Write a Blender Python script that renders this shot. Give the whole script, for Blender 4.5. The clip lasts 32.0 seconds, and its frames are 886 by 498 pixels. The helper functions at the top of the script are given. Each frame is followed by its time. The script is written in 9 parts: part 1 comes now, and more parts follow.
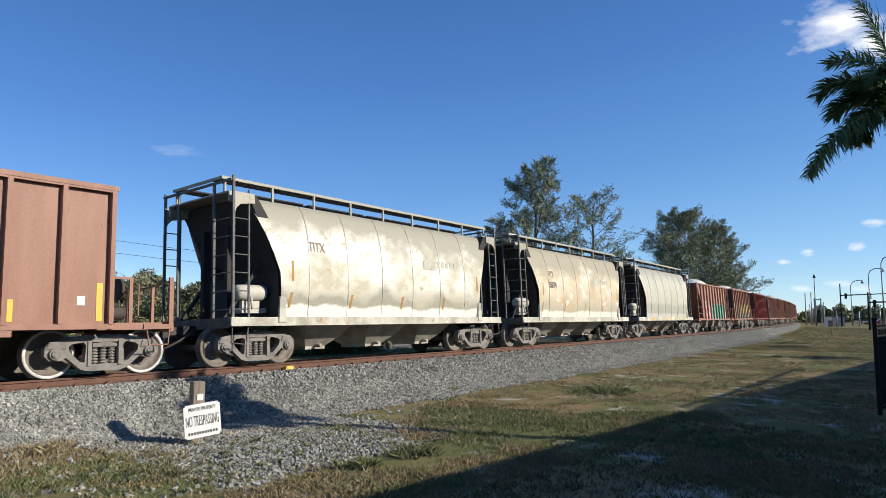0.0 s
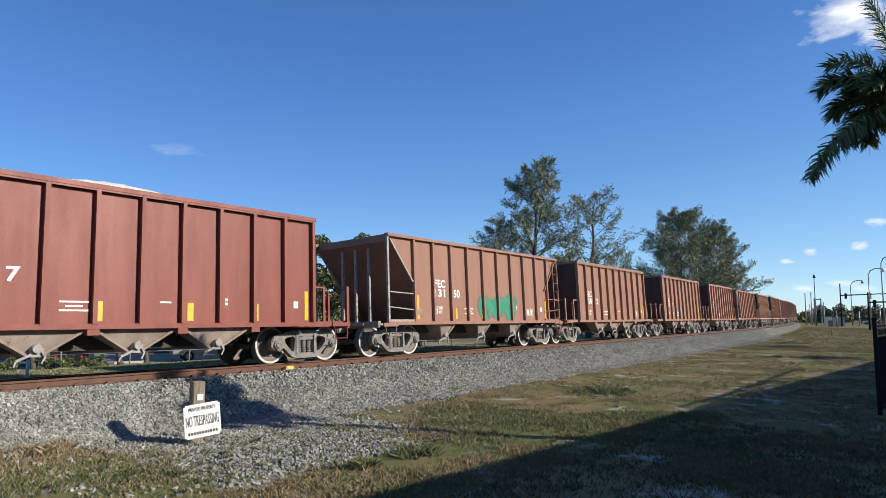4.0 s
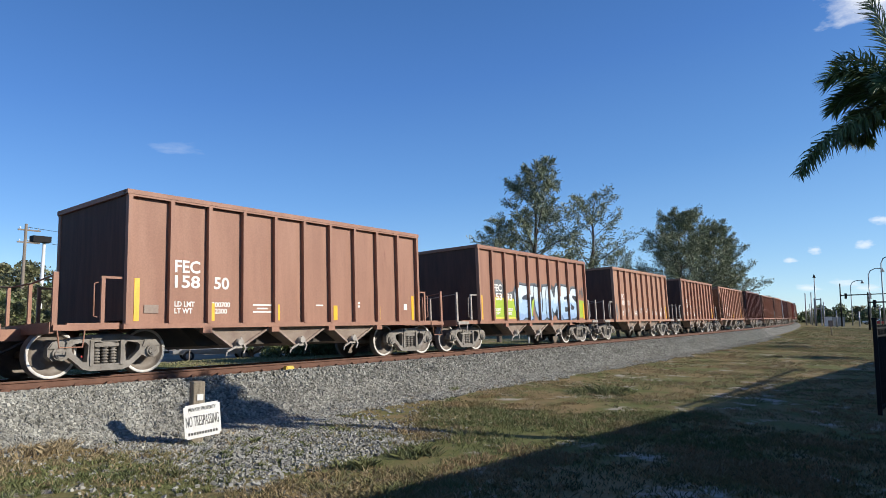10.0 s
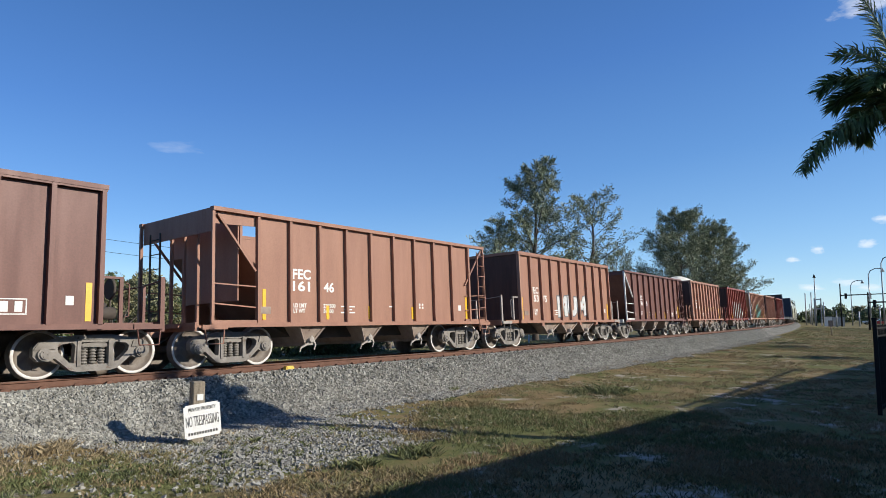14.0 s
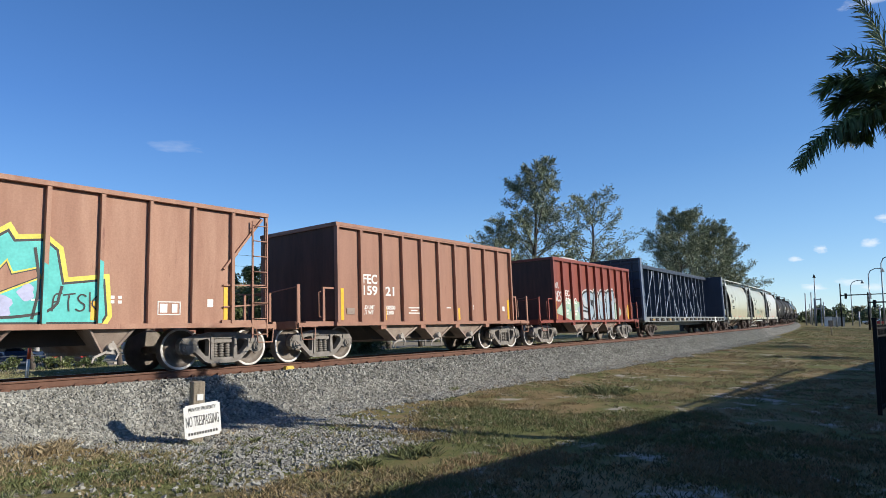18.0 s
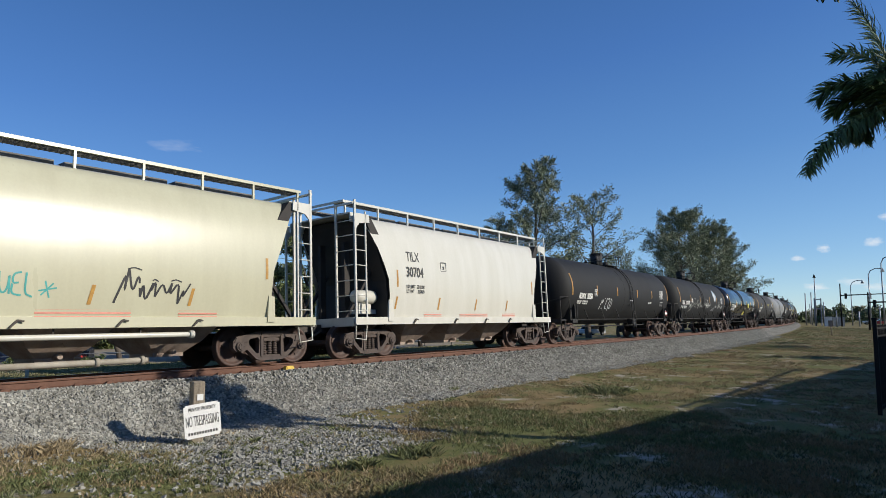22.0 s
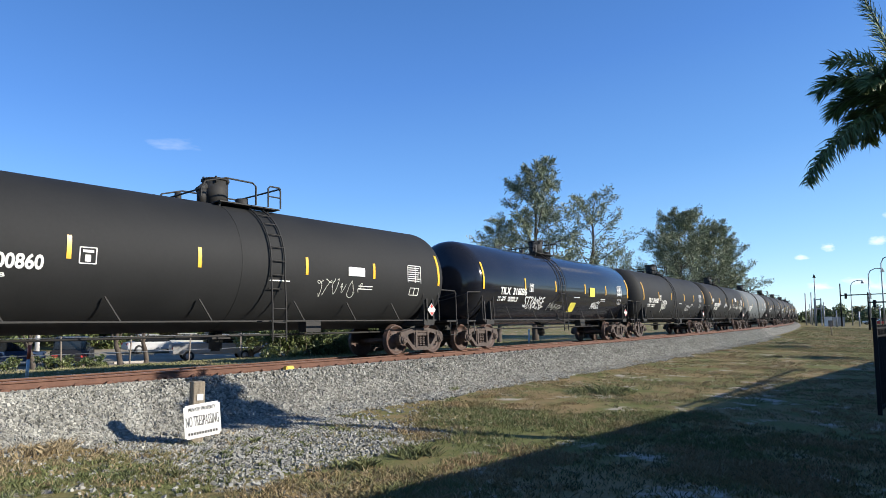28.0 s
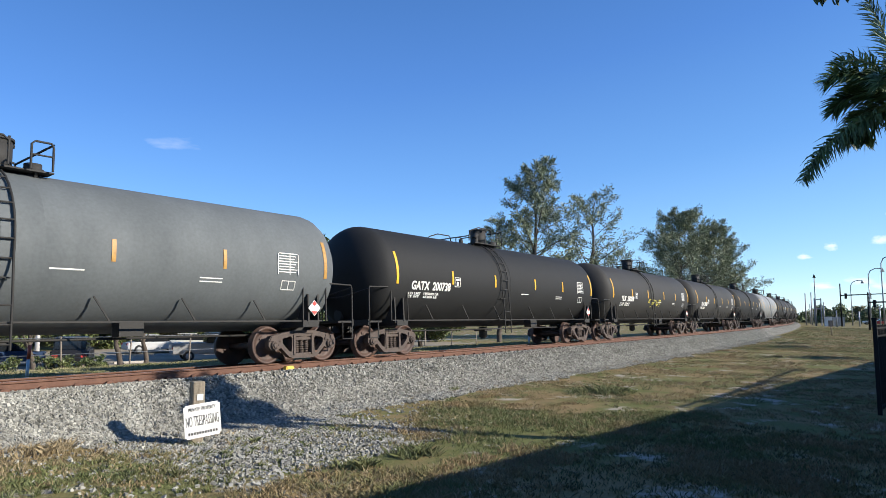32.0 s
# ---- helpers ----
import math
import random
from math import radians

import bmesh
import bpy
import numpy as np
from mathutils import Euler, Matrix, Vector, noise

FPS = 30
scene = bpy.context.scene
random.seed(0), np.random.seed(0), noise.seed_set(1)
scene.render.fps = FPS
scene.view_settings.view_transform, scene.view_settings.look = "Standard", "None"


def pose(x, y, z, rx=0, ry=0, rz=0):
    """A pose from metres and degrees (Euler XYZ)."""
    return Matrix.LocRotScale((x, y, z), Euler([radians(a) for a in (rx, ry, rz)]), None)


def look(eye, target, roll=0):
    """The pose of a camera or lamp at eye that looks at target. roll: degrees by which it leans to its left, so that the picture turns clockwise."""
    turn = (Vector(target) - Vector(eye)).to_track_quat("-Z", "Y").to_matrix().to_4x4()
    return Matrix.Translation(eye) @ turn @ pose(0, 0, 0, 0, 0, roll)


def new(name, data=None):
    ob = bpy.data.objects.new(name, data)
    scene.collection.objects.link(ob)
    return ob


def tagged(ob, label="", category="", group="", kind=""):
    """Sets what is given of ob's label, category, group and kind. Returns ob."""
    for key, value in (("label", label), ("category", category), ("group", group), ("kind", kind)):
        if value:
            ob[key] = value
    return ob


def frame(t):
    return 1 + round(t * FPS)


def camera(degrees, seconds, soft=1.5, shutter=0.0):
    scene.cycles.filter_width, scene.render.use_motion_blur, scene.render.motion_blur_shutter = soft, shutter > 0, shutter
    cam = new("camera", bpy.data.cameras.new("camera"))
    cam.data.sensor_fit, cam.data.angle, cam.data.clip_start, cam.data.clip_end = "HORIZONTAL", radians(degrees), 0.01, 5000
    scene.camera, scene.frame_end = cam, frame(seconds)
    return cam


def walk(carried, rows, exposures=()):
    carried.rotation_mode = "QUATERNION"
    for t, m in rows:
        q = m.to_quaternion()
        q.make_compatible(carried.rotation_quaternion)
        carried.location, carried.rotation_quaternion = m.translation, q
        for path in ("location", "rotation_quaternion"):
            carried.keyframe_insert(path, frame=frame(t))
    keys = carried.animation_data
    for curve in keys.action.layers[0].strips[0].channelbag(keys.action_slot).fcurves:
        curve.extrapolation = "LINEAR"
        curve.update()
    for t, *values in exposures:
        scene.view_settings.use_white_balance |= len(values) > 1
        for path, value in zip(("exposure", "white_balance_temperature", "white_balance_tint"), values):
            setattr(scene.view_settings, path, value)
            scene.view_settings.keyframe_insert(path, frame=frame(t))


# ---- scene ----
cam = camera(69.07, 32.0, soft=0.8)
EYE = (0.0, 0.0, 1.213)
VIEW = Matrix.Translation(EYE) @ Euler((radians(90 + 5.884), 0, radians(-52.64))).to_matrix().to_4x4() @ pose(0, 0, 0, 0, 0, 0.22)
walk(cam, [(0.0, VIEW), (32.0, VIEW)], exposures=[(0.0, 0.24), (1.0, 0.25), (2.0, 0.17), (3.0, 0.27), (6.0, 0.28), (8.0, 0.26), (9.0, 0.27), (12.0, 0.20), (13.0, 0.24), (17.0, 0.24), (19.0, 0.25), (20.0, 0.40), (21.0, 0.18), (22.0, 0.0), (23.0, 0.12), (24.0, 0.56), (25.0, 0.61), (32.0, 0.61)])

# ---- light: a clear late afternoon, the sun behind the camera ----
SUN_EL, SUN_AZ = radians(24.5), radians(159)      # azimuth from +y, towards +x
SUN_DIR = Vector((math.sin(SUN_AZ) * math.cos(SUN_EL), math.cos(SUN_AZ) * math.cos(SUN_EL), math.sin(SUN_EL)))
world = bpy.data.worlds.new("sky")
scene.world = world
world.use_nodes = True
wn = world.node_tree
wn.nodes.clear()
sky = wn.nodes.new("ShaderNodeTexSky")
sky.sky_type, sky.sun_disc = "NISHITA", False
sky.sun_elevation, sky.sun_rotation = SUN_EL, SUN_AZ
sky.altitude, sky.air_density, sky.dust_density, sky.ozone_density = 0, 0.75, 0.0, 2.5
bg = wn.nodes.new("ShaderNodeBackground")
bg.inputs["Strength"].default_value = 0.145
wout = wn.nodes.new("ShaderNodeOutputWorld")
deep = wn.nodes.new("ShaderNodeHueSaturation")
deep.inputs["Saturation"].default_value = 1.22
deep.inputs["Hue"].default_value = 0.508
wn.links.new(sky.outputs[0], deep.inputs["Color"])
wn.links.new(deep.outputs[0], bg.inputs["Color"])
# hazy air evens the sky out all round: a plain gradient from horizon to zenith, mixed in
where = wn.nodes.new("ShaderNodeTexCoord")
height = wn.nodes.new("ShaderNodeVectorMath")      # leant a little, for the haze is paler towards the sun
height.operation = "DOT_PRODUCT"
height.inputs[1].default_value = (-0.13 * math.sin(SUN_AZ), -0.13 * math.cos(SUN_AZ), 1.0)
wn.links.new(where.outputs["Generated"], height.inputs[0])
ramp = wn.nodes.new("ShaderNodeValToRGB")
wn.links.new(height.outputs["Value"], ramp.inputs[0])
for at, colour in ((0.0, (0.30, 0.51, 0.72)), (0.10, (0.22, 0.43, 0.70)), (0.22, (0.128, 0.304, 0.625)), (0.38, (0.074, 0.200, 0.525)), (0.52, (0.053, 0.150, 0.395)), (1.0, (0.033, 0.062, 0.145))):
    stop = ramp.color_ramp.elements.new(at) if at not in (0.0, 1.0) else ramp.color_ramp.elements[0 if at == 0.0 else -1]
    stop.color = (*colour, 1)
even = wn.nodes.new("ShaderNodeBackground")
wn.links.new(ramp.outputs[0], even.inputs["Color"])
both = wn.nodes.new("ShaderNodeMixShader")
both.inputs[0].default_value = 0.55
wn.links.new(bg.outputs[0], both.inputs[1])
wn.links.new(even.outputs[0], both.inputs[2])
wn.links.new(both.outputs[0], wout.inputs["Surface"])
sun_data = bpy.data.lights.new("sun", "SUN")
sun_data.energy, sun_data.angle, sun_data.color = 4.75, radians(0.53), (1.0, 0.93, 0.82)
sun = new("sun", sun_data)
sun.matrix_world = look(SUN_DIR * 100, (0, 0, 0))


# ---- materials ----
def mat(name, a, b=None, rough=0.6, metal=0.0, scale=3.0, fine=60.0, bump=0.1, stretch=(1, 1, 1), stain=None, stain_at=0.62, coat=0.0, spec=0.5, island=0.0, mix_lo=0.35, mix_hi=0.65, bands=(), axis="Z", flecks=0.2):
    """Two tones mixed by coarse noise, fine grain in tone and relief, and an optional stain colour."""
    m = bpy.data.materials.new(name)
    m.use_nodes = True
    t = m.node_tree
    n, l = t.nodes, t.links
    bsdf = n["Principled BSDF"]
    co = n.new("ShaderNodeTexCoord")
    info = n.new("ShaderNodeObjectInfo")
    off = n.new("ShaderNodeVectorMath")
    off.operation = "MULTIPLY_ADD"
    mul = n.new("ShaderNodeMath")
    mul.operation, mul.inputs[1].default_value = "MULTIPLY", 37.0
    l.new(info.outputs["Random"], mul.inputs[0])
    l.new(co.outputs["Object"], off.inputs[0])
    off.inputs[1].default_value = stretch
    l.new(mul.outputs[0], off.inputs[2])
    big = n.new("ShaderNodeTexNoise")
    big.inputs["Scale"].default_value, big.inputs["Detail"].default_value, big.inputs["Roughness"].default_value = scale, 5, 0.6
    l.new(off.outputs[0], big.inputs["Vector"])
    small = n.new("ShaderNodeTexNoise")
    small.inputs["Scale"].default_value, small.inputs["Detail"].default_value = fine, 3
    l.new(co.outputs["Object"], small.inputs["Vector"])
    ramp = n.new("ShaderNodeMapRange")
    ramp.inputs[1].default_value, ramp.inputs[2].default_value = mix_lo, mix_hi
    l.new(big.outputs[0], ramp.inputs[0])
    mix = n.new("ShaderNodeMix")
    mix.data_type = "RGBA"
    b = b or tuple(c * 0.75 for c in a)
    mix.inputs[6].default_value, mix.inputs[7].default_value = (*a, 1), (*b, 1)
    l.new(ramp.outputs[0], mix.inputs[0])
    col = mix.outputs[2]
    if stain:
        third = n.new("ShaderNodeTexNoise")
        third.inputs["Scale"].default_value, third.inputs["Detail"].default_value, third.inputs["Roughness"].default_value = scale * 1.7, 8, 0.7
        sh = n.new("ShaderNodeVectorMath")
        sh.operation, sh.inputs[1].default_value = "ADD", (13.1, 5.3, 7.7)
        l.new(off.outputs[0], sh.inputs[0])
        l.new(sh.outputs[0], third.inputs["Vector"])
        edge = n.new("ShaderNodeMapRange")
        edge.inputs[1].default_value, edge.inputs[2].default_value = stain_at, stain_at + 0.08
        l.new(third.outputs[0], edge.inputs[0])
        mix2 = n.new("ShaderNodeMix")
        mix2.data_type = "RGBA"
        mix2.inputs[7].default_value = (*stain, 1)
        l.new(edge.outputs[0], mix2.inputs[0])
        l.new(col, mix2.inputs[6])
        col = mix2.outputs[2]
    for z0, z1, hue, wobble in bands:             # grime or dust that begins at a ragged height
        sep = n.new("ShaderNodeSeparateXYZ")
        l.new(co.outputs["Object"], sep.inputs[0])
        wave = n.new("ShaderNodeMath")
        wave.operation, wave.inputs[1].default_value = "MULTIPLY_ADD", wobble
        l.new(big.outputs[0], wave.inputs[0])
        l.new(sep.outputs[axis], wave.inputs[2])
        edge2 = n.new("ShaderNodeMapRange")
        edge2.inputs[1].default_value, edge2.inputs[2].default_value = z0 + wobble / 2, z1 + wobble / 2
        l.new(wave.outputs[0], edge2.inputs[0])
        mix3 = n.new("ShaderNodeMix")
        mix3.data_type = "RGBA"
        mix3.inputs[7].default_value = (*hue, 1)
        l.new(edge2.outputs[0], mix3.inputs[0])
        l.new(col, mix3.inputs[6])
        col = mix3.outputs[2]
    grain = n.new("ShaderNodeMapRange")
    grain.inputs[3].default_value, grain.inputs[4].default_value = 1 - flecks, 1 + flecks
    l.new(small.outputs[0], grain.inputs[0])
    tone = n.new("ShaderNodeMix")
    tone.data_type, tone.blend_type, tone.inputs[0].default_value = "RGBA", "MULTIPLY", 1.0
    l.new(col, tone.inputs[6])
    l.new(grain.outputs[0], tone.inputs[7])
    col = tone.outputs[2]
    if island:
        geo = n.new("ShaderNodeNewGeometry")
        vary = n.new("ShaderNodeMapRange")
        vary.inputs[3].default_value, vary.inputs[4].default_value = 1 - island, 1 + island
        l.new(geo.outputs["Random Per Island"], vary.inputs[0])
        tone2 = n.new("ShaderNodeMix")
        tone2.data_type, tone2.blend_type, tone2.inputs[0].default_value = "RGBA", "MULTIPLY", 1.0
        l.new(col, tone2.inputs[6])
        l.new(vary.outputs[0], tone2.inputs[7])
        col = tone2.outputs[2]
    l.new(col, bsdf.inputs["Base Color"])
    rr = n.new("ShaderNodeMapRange")
    rr.inputs[3].default_value, rr.inputs[4].default_value = max(0.02, rough - 0.12), min(1, rough + 0.12)
    l.new(big.outputs[0], rr.inputs[0])
    l.new(rr.outputs[0], bsdf.inputs["Roughness"])
    bsdf.inputs["Metallic"].default_value = metal
    bsdf.inputs["Specular IOR Level"].default_value = spec
    if coat:
        bsdf.inputs["Coat Weight"].default_value, bsdf.inputs["Coat Roughness"].default_value = coat, 0.08
    if bump:
        bp = n.new("ShaderNodeBump")
        bp.inputs["Strength"].default_value, bp.inputs["Distance"].default_value = bump, 0.02
        l.new(small.outputs[0], bp.inputs["Height"])
        l.new(bp.outputs[0], bsdf.inputs["Normal"])
    return m


M = {}
STREAK = (2.5, 2.5, 0.35)
M["brown"] = mat("oxide_brown_paint", (0.315, 0.157, 0.100), (0.265, 0.130, 0.085), 0.62, scale=1.3, stretch=STREAK, fine=30, bump=0.05, stain=(0.20, 0.075, 0.05), stain_at=0.64)
M["brown_pale"] = mat("faded_brown_paint", (0.375, 0.207, 0.135), (0.30, 0.155, 0.102), 0.7, scale=1.3, stretch=STREAK, fine=30, bump=0.05, stain=(0.22, 0.10, 0.07), stain_at=0.62)
M["brown_dark"] = mat("dark_brown_paint", (0.155, 0.060, 0.041), (0.12, 0.047, 0.034), 0.55, scale=1.3, stretch=STREAK, fine=30, bump=0.05, stain=(0.11, 0.04, 0.03), stain_at=0.63)
M["red"] = mat("freight_red_paint", (0.235, 0.050, 0.028), (0.19, 0.041, 0.025), 0.55, scale=1.3, stretch=STREAK, fine=30, bump=0.05, stain=(0.16, 0.04, 0.03), stain_at=0.66)
M["tan_old"] = mat("overpainted_tan_side", (0.36, 0.19, 0.125), (0.30, 0.22, 0.03), 0.7, scale=0.7, fine=30, bump=0.05, mix_lo=0.49, mix_hi=0.53)
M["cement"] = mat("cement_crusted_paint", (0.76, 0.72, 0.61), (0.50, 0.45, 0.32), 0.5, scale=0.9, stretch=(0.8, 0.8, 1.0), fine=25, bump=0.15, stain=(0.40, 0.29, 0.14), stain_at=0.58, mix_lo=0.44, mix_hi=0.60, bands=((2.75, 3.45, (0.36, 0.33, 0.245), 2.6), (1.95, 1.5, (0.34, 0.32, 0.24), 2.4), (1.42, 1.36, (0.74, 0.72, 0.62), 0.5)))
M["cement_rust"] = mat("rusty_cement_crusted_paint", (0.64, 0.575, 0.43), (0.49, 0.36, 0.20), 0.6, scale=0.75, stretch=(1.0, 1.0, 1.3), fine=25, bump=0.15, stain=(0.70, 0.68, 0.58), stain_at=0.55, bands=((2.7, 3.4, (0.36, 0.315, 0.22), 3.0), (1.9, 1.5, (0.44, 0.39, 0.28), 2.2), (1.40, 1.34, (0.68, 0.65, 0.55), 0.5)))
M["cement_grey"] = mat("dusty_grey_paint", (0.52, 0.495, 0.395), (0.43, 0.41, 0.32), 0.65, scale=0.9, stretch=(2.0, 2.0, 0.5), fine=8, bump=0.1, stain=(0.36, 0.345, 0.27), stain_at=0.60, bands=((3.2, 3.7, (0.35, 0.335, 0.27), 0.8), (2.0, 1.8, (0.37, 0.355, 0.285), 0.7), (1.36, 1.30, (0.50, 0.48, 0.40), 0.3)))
M["cream"] = mat("cream_hopper_paint", (0.50, 0.485, 0.345), (0.455, 0.435, 0.305), 0.32, scale=0.8, stretch=STREAK, fine=20, bump=0.01, stain=(0.42, 0.39, 0.27), stain_at=0.68, flecks=0.05, coat=0.25)
M["tan"] = mat("sun_faded_tan_paint", (0.44, 0.275, 0.195), (0.37, 0.215, 0.15), 0.7, scale=1.1, stretch=STREAK, fine=30, bump=0.05, stain=(0.30, 0.17, 0.115), stain_at=0.62)
M["ivory"] = mat("ivory_hopper_paint", (0.60, 0.585, 0.51), (0.55, 0.535, 0.455), 0.35, scale=0.8, stretch=STREAK, fine=20, bump=0.01, flecks=0.05, coat=0.2)
M["cement_sill"] = mat("cement_splashed_sill", (0.60, 0.575, 0.48), (0.34, 0.315, 0.24), 0.7, scale=1.6, stretch=(1, 1, 1), fine=20, bump=0.1, stain=(0.36, 0.24, 0.12), stain_at=0.60)
# near-black steel: the shade under the roof overhang is put into this colour
M["soot"] = mat("shade_dark_end_steel", (0.026, 0.023, 0.021), (0.042, 0.037, 0.031), 0.8, scale=2, bump=0.1)
M["tank"] = mat("matt_black_tank_paint", (0.0105, 0.011, 0.011), (0.0155, 0.016, 0.016), 0.74, scale=0.7, stretch=(1, 1, 0.5), fine=15, bump=0.02, spec=0.35)
# sunless end sheets: their shade is put into a browner, darker colour than the sides
M["end_grime"] = mat("shaded_brown_end_paint", (0.105, 0.052, 0.036), (0.07, 0.038, 0.028), 0.8, scale=1.5, stretch=STREAK, fine=30, bump=0.06)
M["frame_grey"] = mat("grimy_grey_ladder_steel", (0.15, 0.145, 0.125), (0.09, 0.085, 0.075), 0.7, scale=5, bump=0.05)
M["bay_pale"] = mat("cement_dusted_bay_steel", (0.40, 0.37, 0.31), (0.27, 0.24, 0.19), 0.8, scale=2.5, bump=0.15)
M["tank_dusty"] = mat("dusty_black_tank_paint", (0.021, 0.020, 0.018), (0.031, 0.0295, 0.027), 0.72, scale=0.8, stretch=(1, 1, 0.5), fine=15, bump=0.02, spec=0.4)
M["tank_gloss"] = mat("gloss_black_tank_paint", (0.012, 0.013, 0.017), (0.018, 0.019, 0.024), 0.14, scale=0.6, fine=10, bump=0.0)
M["tank_grey"] = mat("dusty_grey_tank_paint", (0.22, 0.225, 0.22), (0.15, 0.155, 0.155), 0.6, scale=0.8, stretch=(1, 1, 0.4), fine=15, bump=0.02, stain=(0.09, 0.09, 0.09), stain_at=0.66)
M["tank_pale"] = mat("pale_grey_tank_paint", (0.112, 0.124, 0.127), (0.088, 0.098, 0.101), 0.75, scale=0.8, stretch=(1, 1, 0.4), fine=15, bump=0.02, stain=(0.075, 0.076, 0.075), stain_at=0.66)
M["navy"] = mat("navy_bulkhead_paint", (0.018, 0.026, 0.05), (0.028, 0.036, 0.06), 0.5, scale=1.2, stretch=STREAK, fine=30, bump=0.04)
M["brace"] = mat("pale_blue_brace_paint", (0.27, 0.31, 0.37), (0.20, 0.24, 0.30), 0.5, scale=2.5, fine=30, bump=0.05, stain=(0.12, 0.14, 0.17), stain_at=0.64)
M["beam"] = mat("blue_grey_beam_paint", (0.15, 0.18, 0.235), (0.10, 0.125, 0.17), 0.5, scale=2.5, fine=30, bump=0.05, stain=(0.12, 0.14, 0.17), stain_at=0.62)
M["beam_dark"] = mat("dark_blue_paint_and_web_shade", (0.016, 0.023, 0.04), (0.026, 0.034, 0.05), 0.5, scale=2.5, fine=30, bump=0.05)
M["deck"] = mat("grey_deck_sill_paint", (0.22, 0.235, 0.235), (0.16, 0.17, 0.17), 0.6, scale=1.5, stretch=STREAK, bump=0.05)
M["truck"] = mat("dusty_cast_steel", (0.245, 0.225, 0.20), (0.16, 0.145, 0.125), 0.75, scale=4, bump=0.2, stain=(0.11, 0.075, 0.055), stain_at=0.6)
M["truck_dark"] = mat("rusty_cast_steel", (0.085, 0.062, 0.05), (0.06, 0.045, 0.038), 0.75, scale=4, bump=0.2, stain=(0.13, 0.07, 0.045), stain_at=0.6)
M["wheel"] = mat("dusty_wheel_steel", (0.20, 0.17, 0.14), (0.13, 0.105, 0.085), 0.65, scale=5, bump=0.1)
M["wheel_rust"] = mat("rusty_wheel_steel", (0.085, 0.045, 0.032), (0.055, 0.036, 0.03), 0.65, scale=5, bump=0.1)
M["rim"] = mat("chalk_white_rim", (0.72, 0.70, 0.66), (0.5, 0.48, 0.44), 0.7, scale=6, bump=0.05)
M["under"] = mat("grimy_underframe_steel", (0.05, 0.042, 0.036), (0.075, 0.062, 0.05), 0.8, scale=3, bump=0.1)
M["bay"] = mat("dusty_bay_steel", (0.32, 0.26, 0.21), (0.22, 0.16, 0.13), 0.75, scale=2.5, bump=0.12, stain=(0.13, 0.08, 0.06), stain_at=0.6)
M["steel"] = mat("bare_worn_steel", (0.38, 0.35, 0.31), (0.25, 0.22, 0.19), 0.6, scale=8, bump=0.05)
M["white"] = mat("white_lettering_paint", (0.78, 0.77, 0.73), (0.66, 0.65, 0.60), 0.6, scale=6, fine=40, bump=0)
M["letter_dark"] = mat("black_lettering_paint", (0.035, 0.035, 0.035), (0.06, 0.06, 0.055), 0.6, scale=6, bump=0)
M["reflector"] = mat("yellow_reflective_strip", (0.80, 0.46, 0.02), (0.70, 0.38, 0.02), 0.4, scale=9, bump=0)
M["reflector_worn"] = mat("worn_orange_reflective_strip", (0.44, 0.235, 0.035), (0.33, 0.165, 0.03), 0.5, scale=9, bump=0)
M["load"] = mat("crushed_white_limestone", (0.78, 0.73, 0.62), (0.66, 0.62, 0.53), 0.9, scale=5, fine=25, bump=0.6)
M["placard"] = mat("red_placard", (0.55, 0.05, 0.04), (0.5, 0.05, 0.04), 0.5, bump=0)
M["rail"] = mat("rusty_rail_steel", (0.135, 0.062, 0.036), (0.10, 0.045, 0.028), 0.75, scale=6, fine=50, bump=0.15)
M["rail_top"] = mat("polished_rail_head", (0.5, 0.45, 0.4), (0.42, 0.36, 0.32), 0.35, metal=0.7, scale=3, bump=0.02)
M["tie"] = mat("weathered_concrete_tie", (0.44, 0.40, 0.35), (0.32, 0.29, 0.25), 0.85, scale=5, bump=0.15)
M["ballast"] = mat("granite_ballast_bed", (0.22, 0.215, 0.20), (0.16, 0.155, 0.145), 0.9, scale=14, fine=35, bump=1.0, spec=0.1)
vt = M["ballast"].node_tree
vor = vt.nodes.new("ShaderNodeTexVoronoi")
vor.inputs["Scale"].default_value = 16
vco = vt.nodes.new("ShaderNodeTexCoord")
vt.links.new(vco.outputs["Object"], vor.inputs["Vector"])
vsep = vt.nodes.new("ShaderNodeSeparateColor")
vt.links.new(vor.outputs["Color"], vsep.inputs[0])
vmap = vt.nodes.new("ShaderNodeMapRange")
vmap.inputs[3].default_value, vmap.inputs[4].default_value = 0.06, 0.27
vt.links.new(vsep.outputs[0], vmap.inputs[0])
vhue = vt.nodes.new("ShaderNodeMix")
vhue.data_type, vhue.blend_type, vhue.inputs[0].default_value = "RGBA", "MULTIPLY", 1.0
vhue.inputs[7].default_value = (1.0, 0.98, 0.88, 1)
vt.links.new(vmap.outputs[0], vhue.inputs[6])
vt.links.new(vhue.outputs[2], vt.nodes["Principled BSDF"].inputs["Base Color"])
vbump = vt.nodes.new("ShaderNodeBump")
vbump.inputs["Strength"].default_value, vbump.inputs["Distance"].default_value = 1.0, 0.05
vt.links.new(vor.outputs["Distance"], vbump.inputs["Height"])
vt.links.new(vbump.outputs[0], vt.nodes["Principled BSDF"].inputs["Normal"])
M["stone"] = mat("granite_ballast_stones", (0.315, 0.31, 0.272), (0.215, 0.21, 0.183), 0.85, scale=2, fine=60, bump=0.2, island=0.42, spec=0.2)


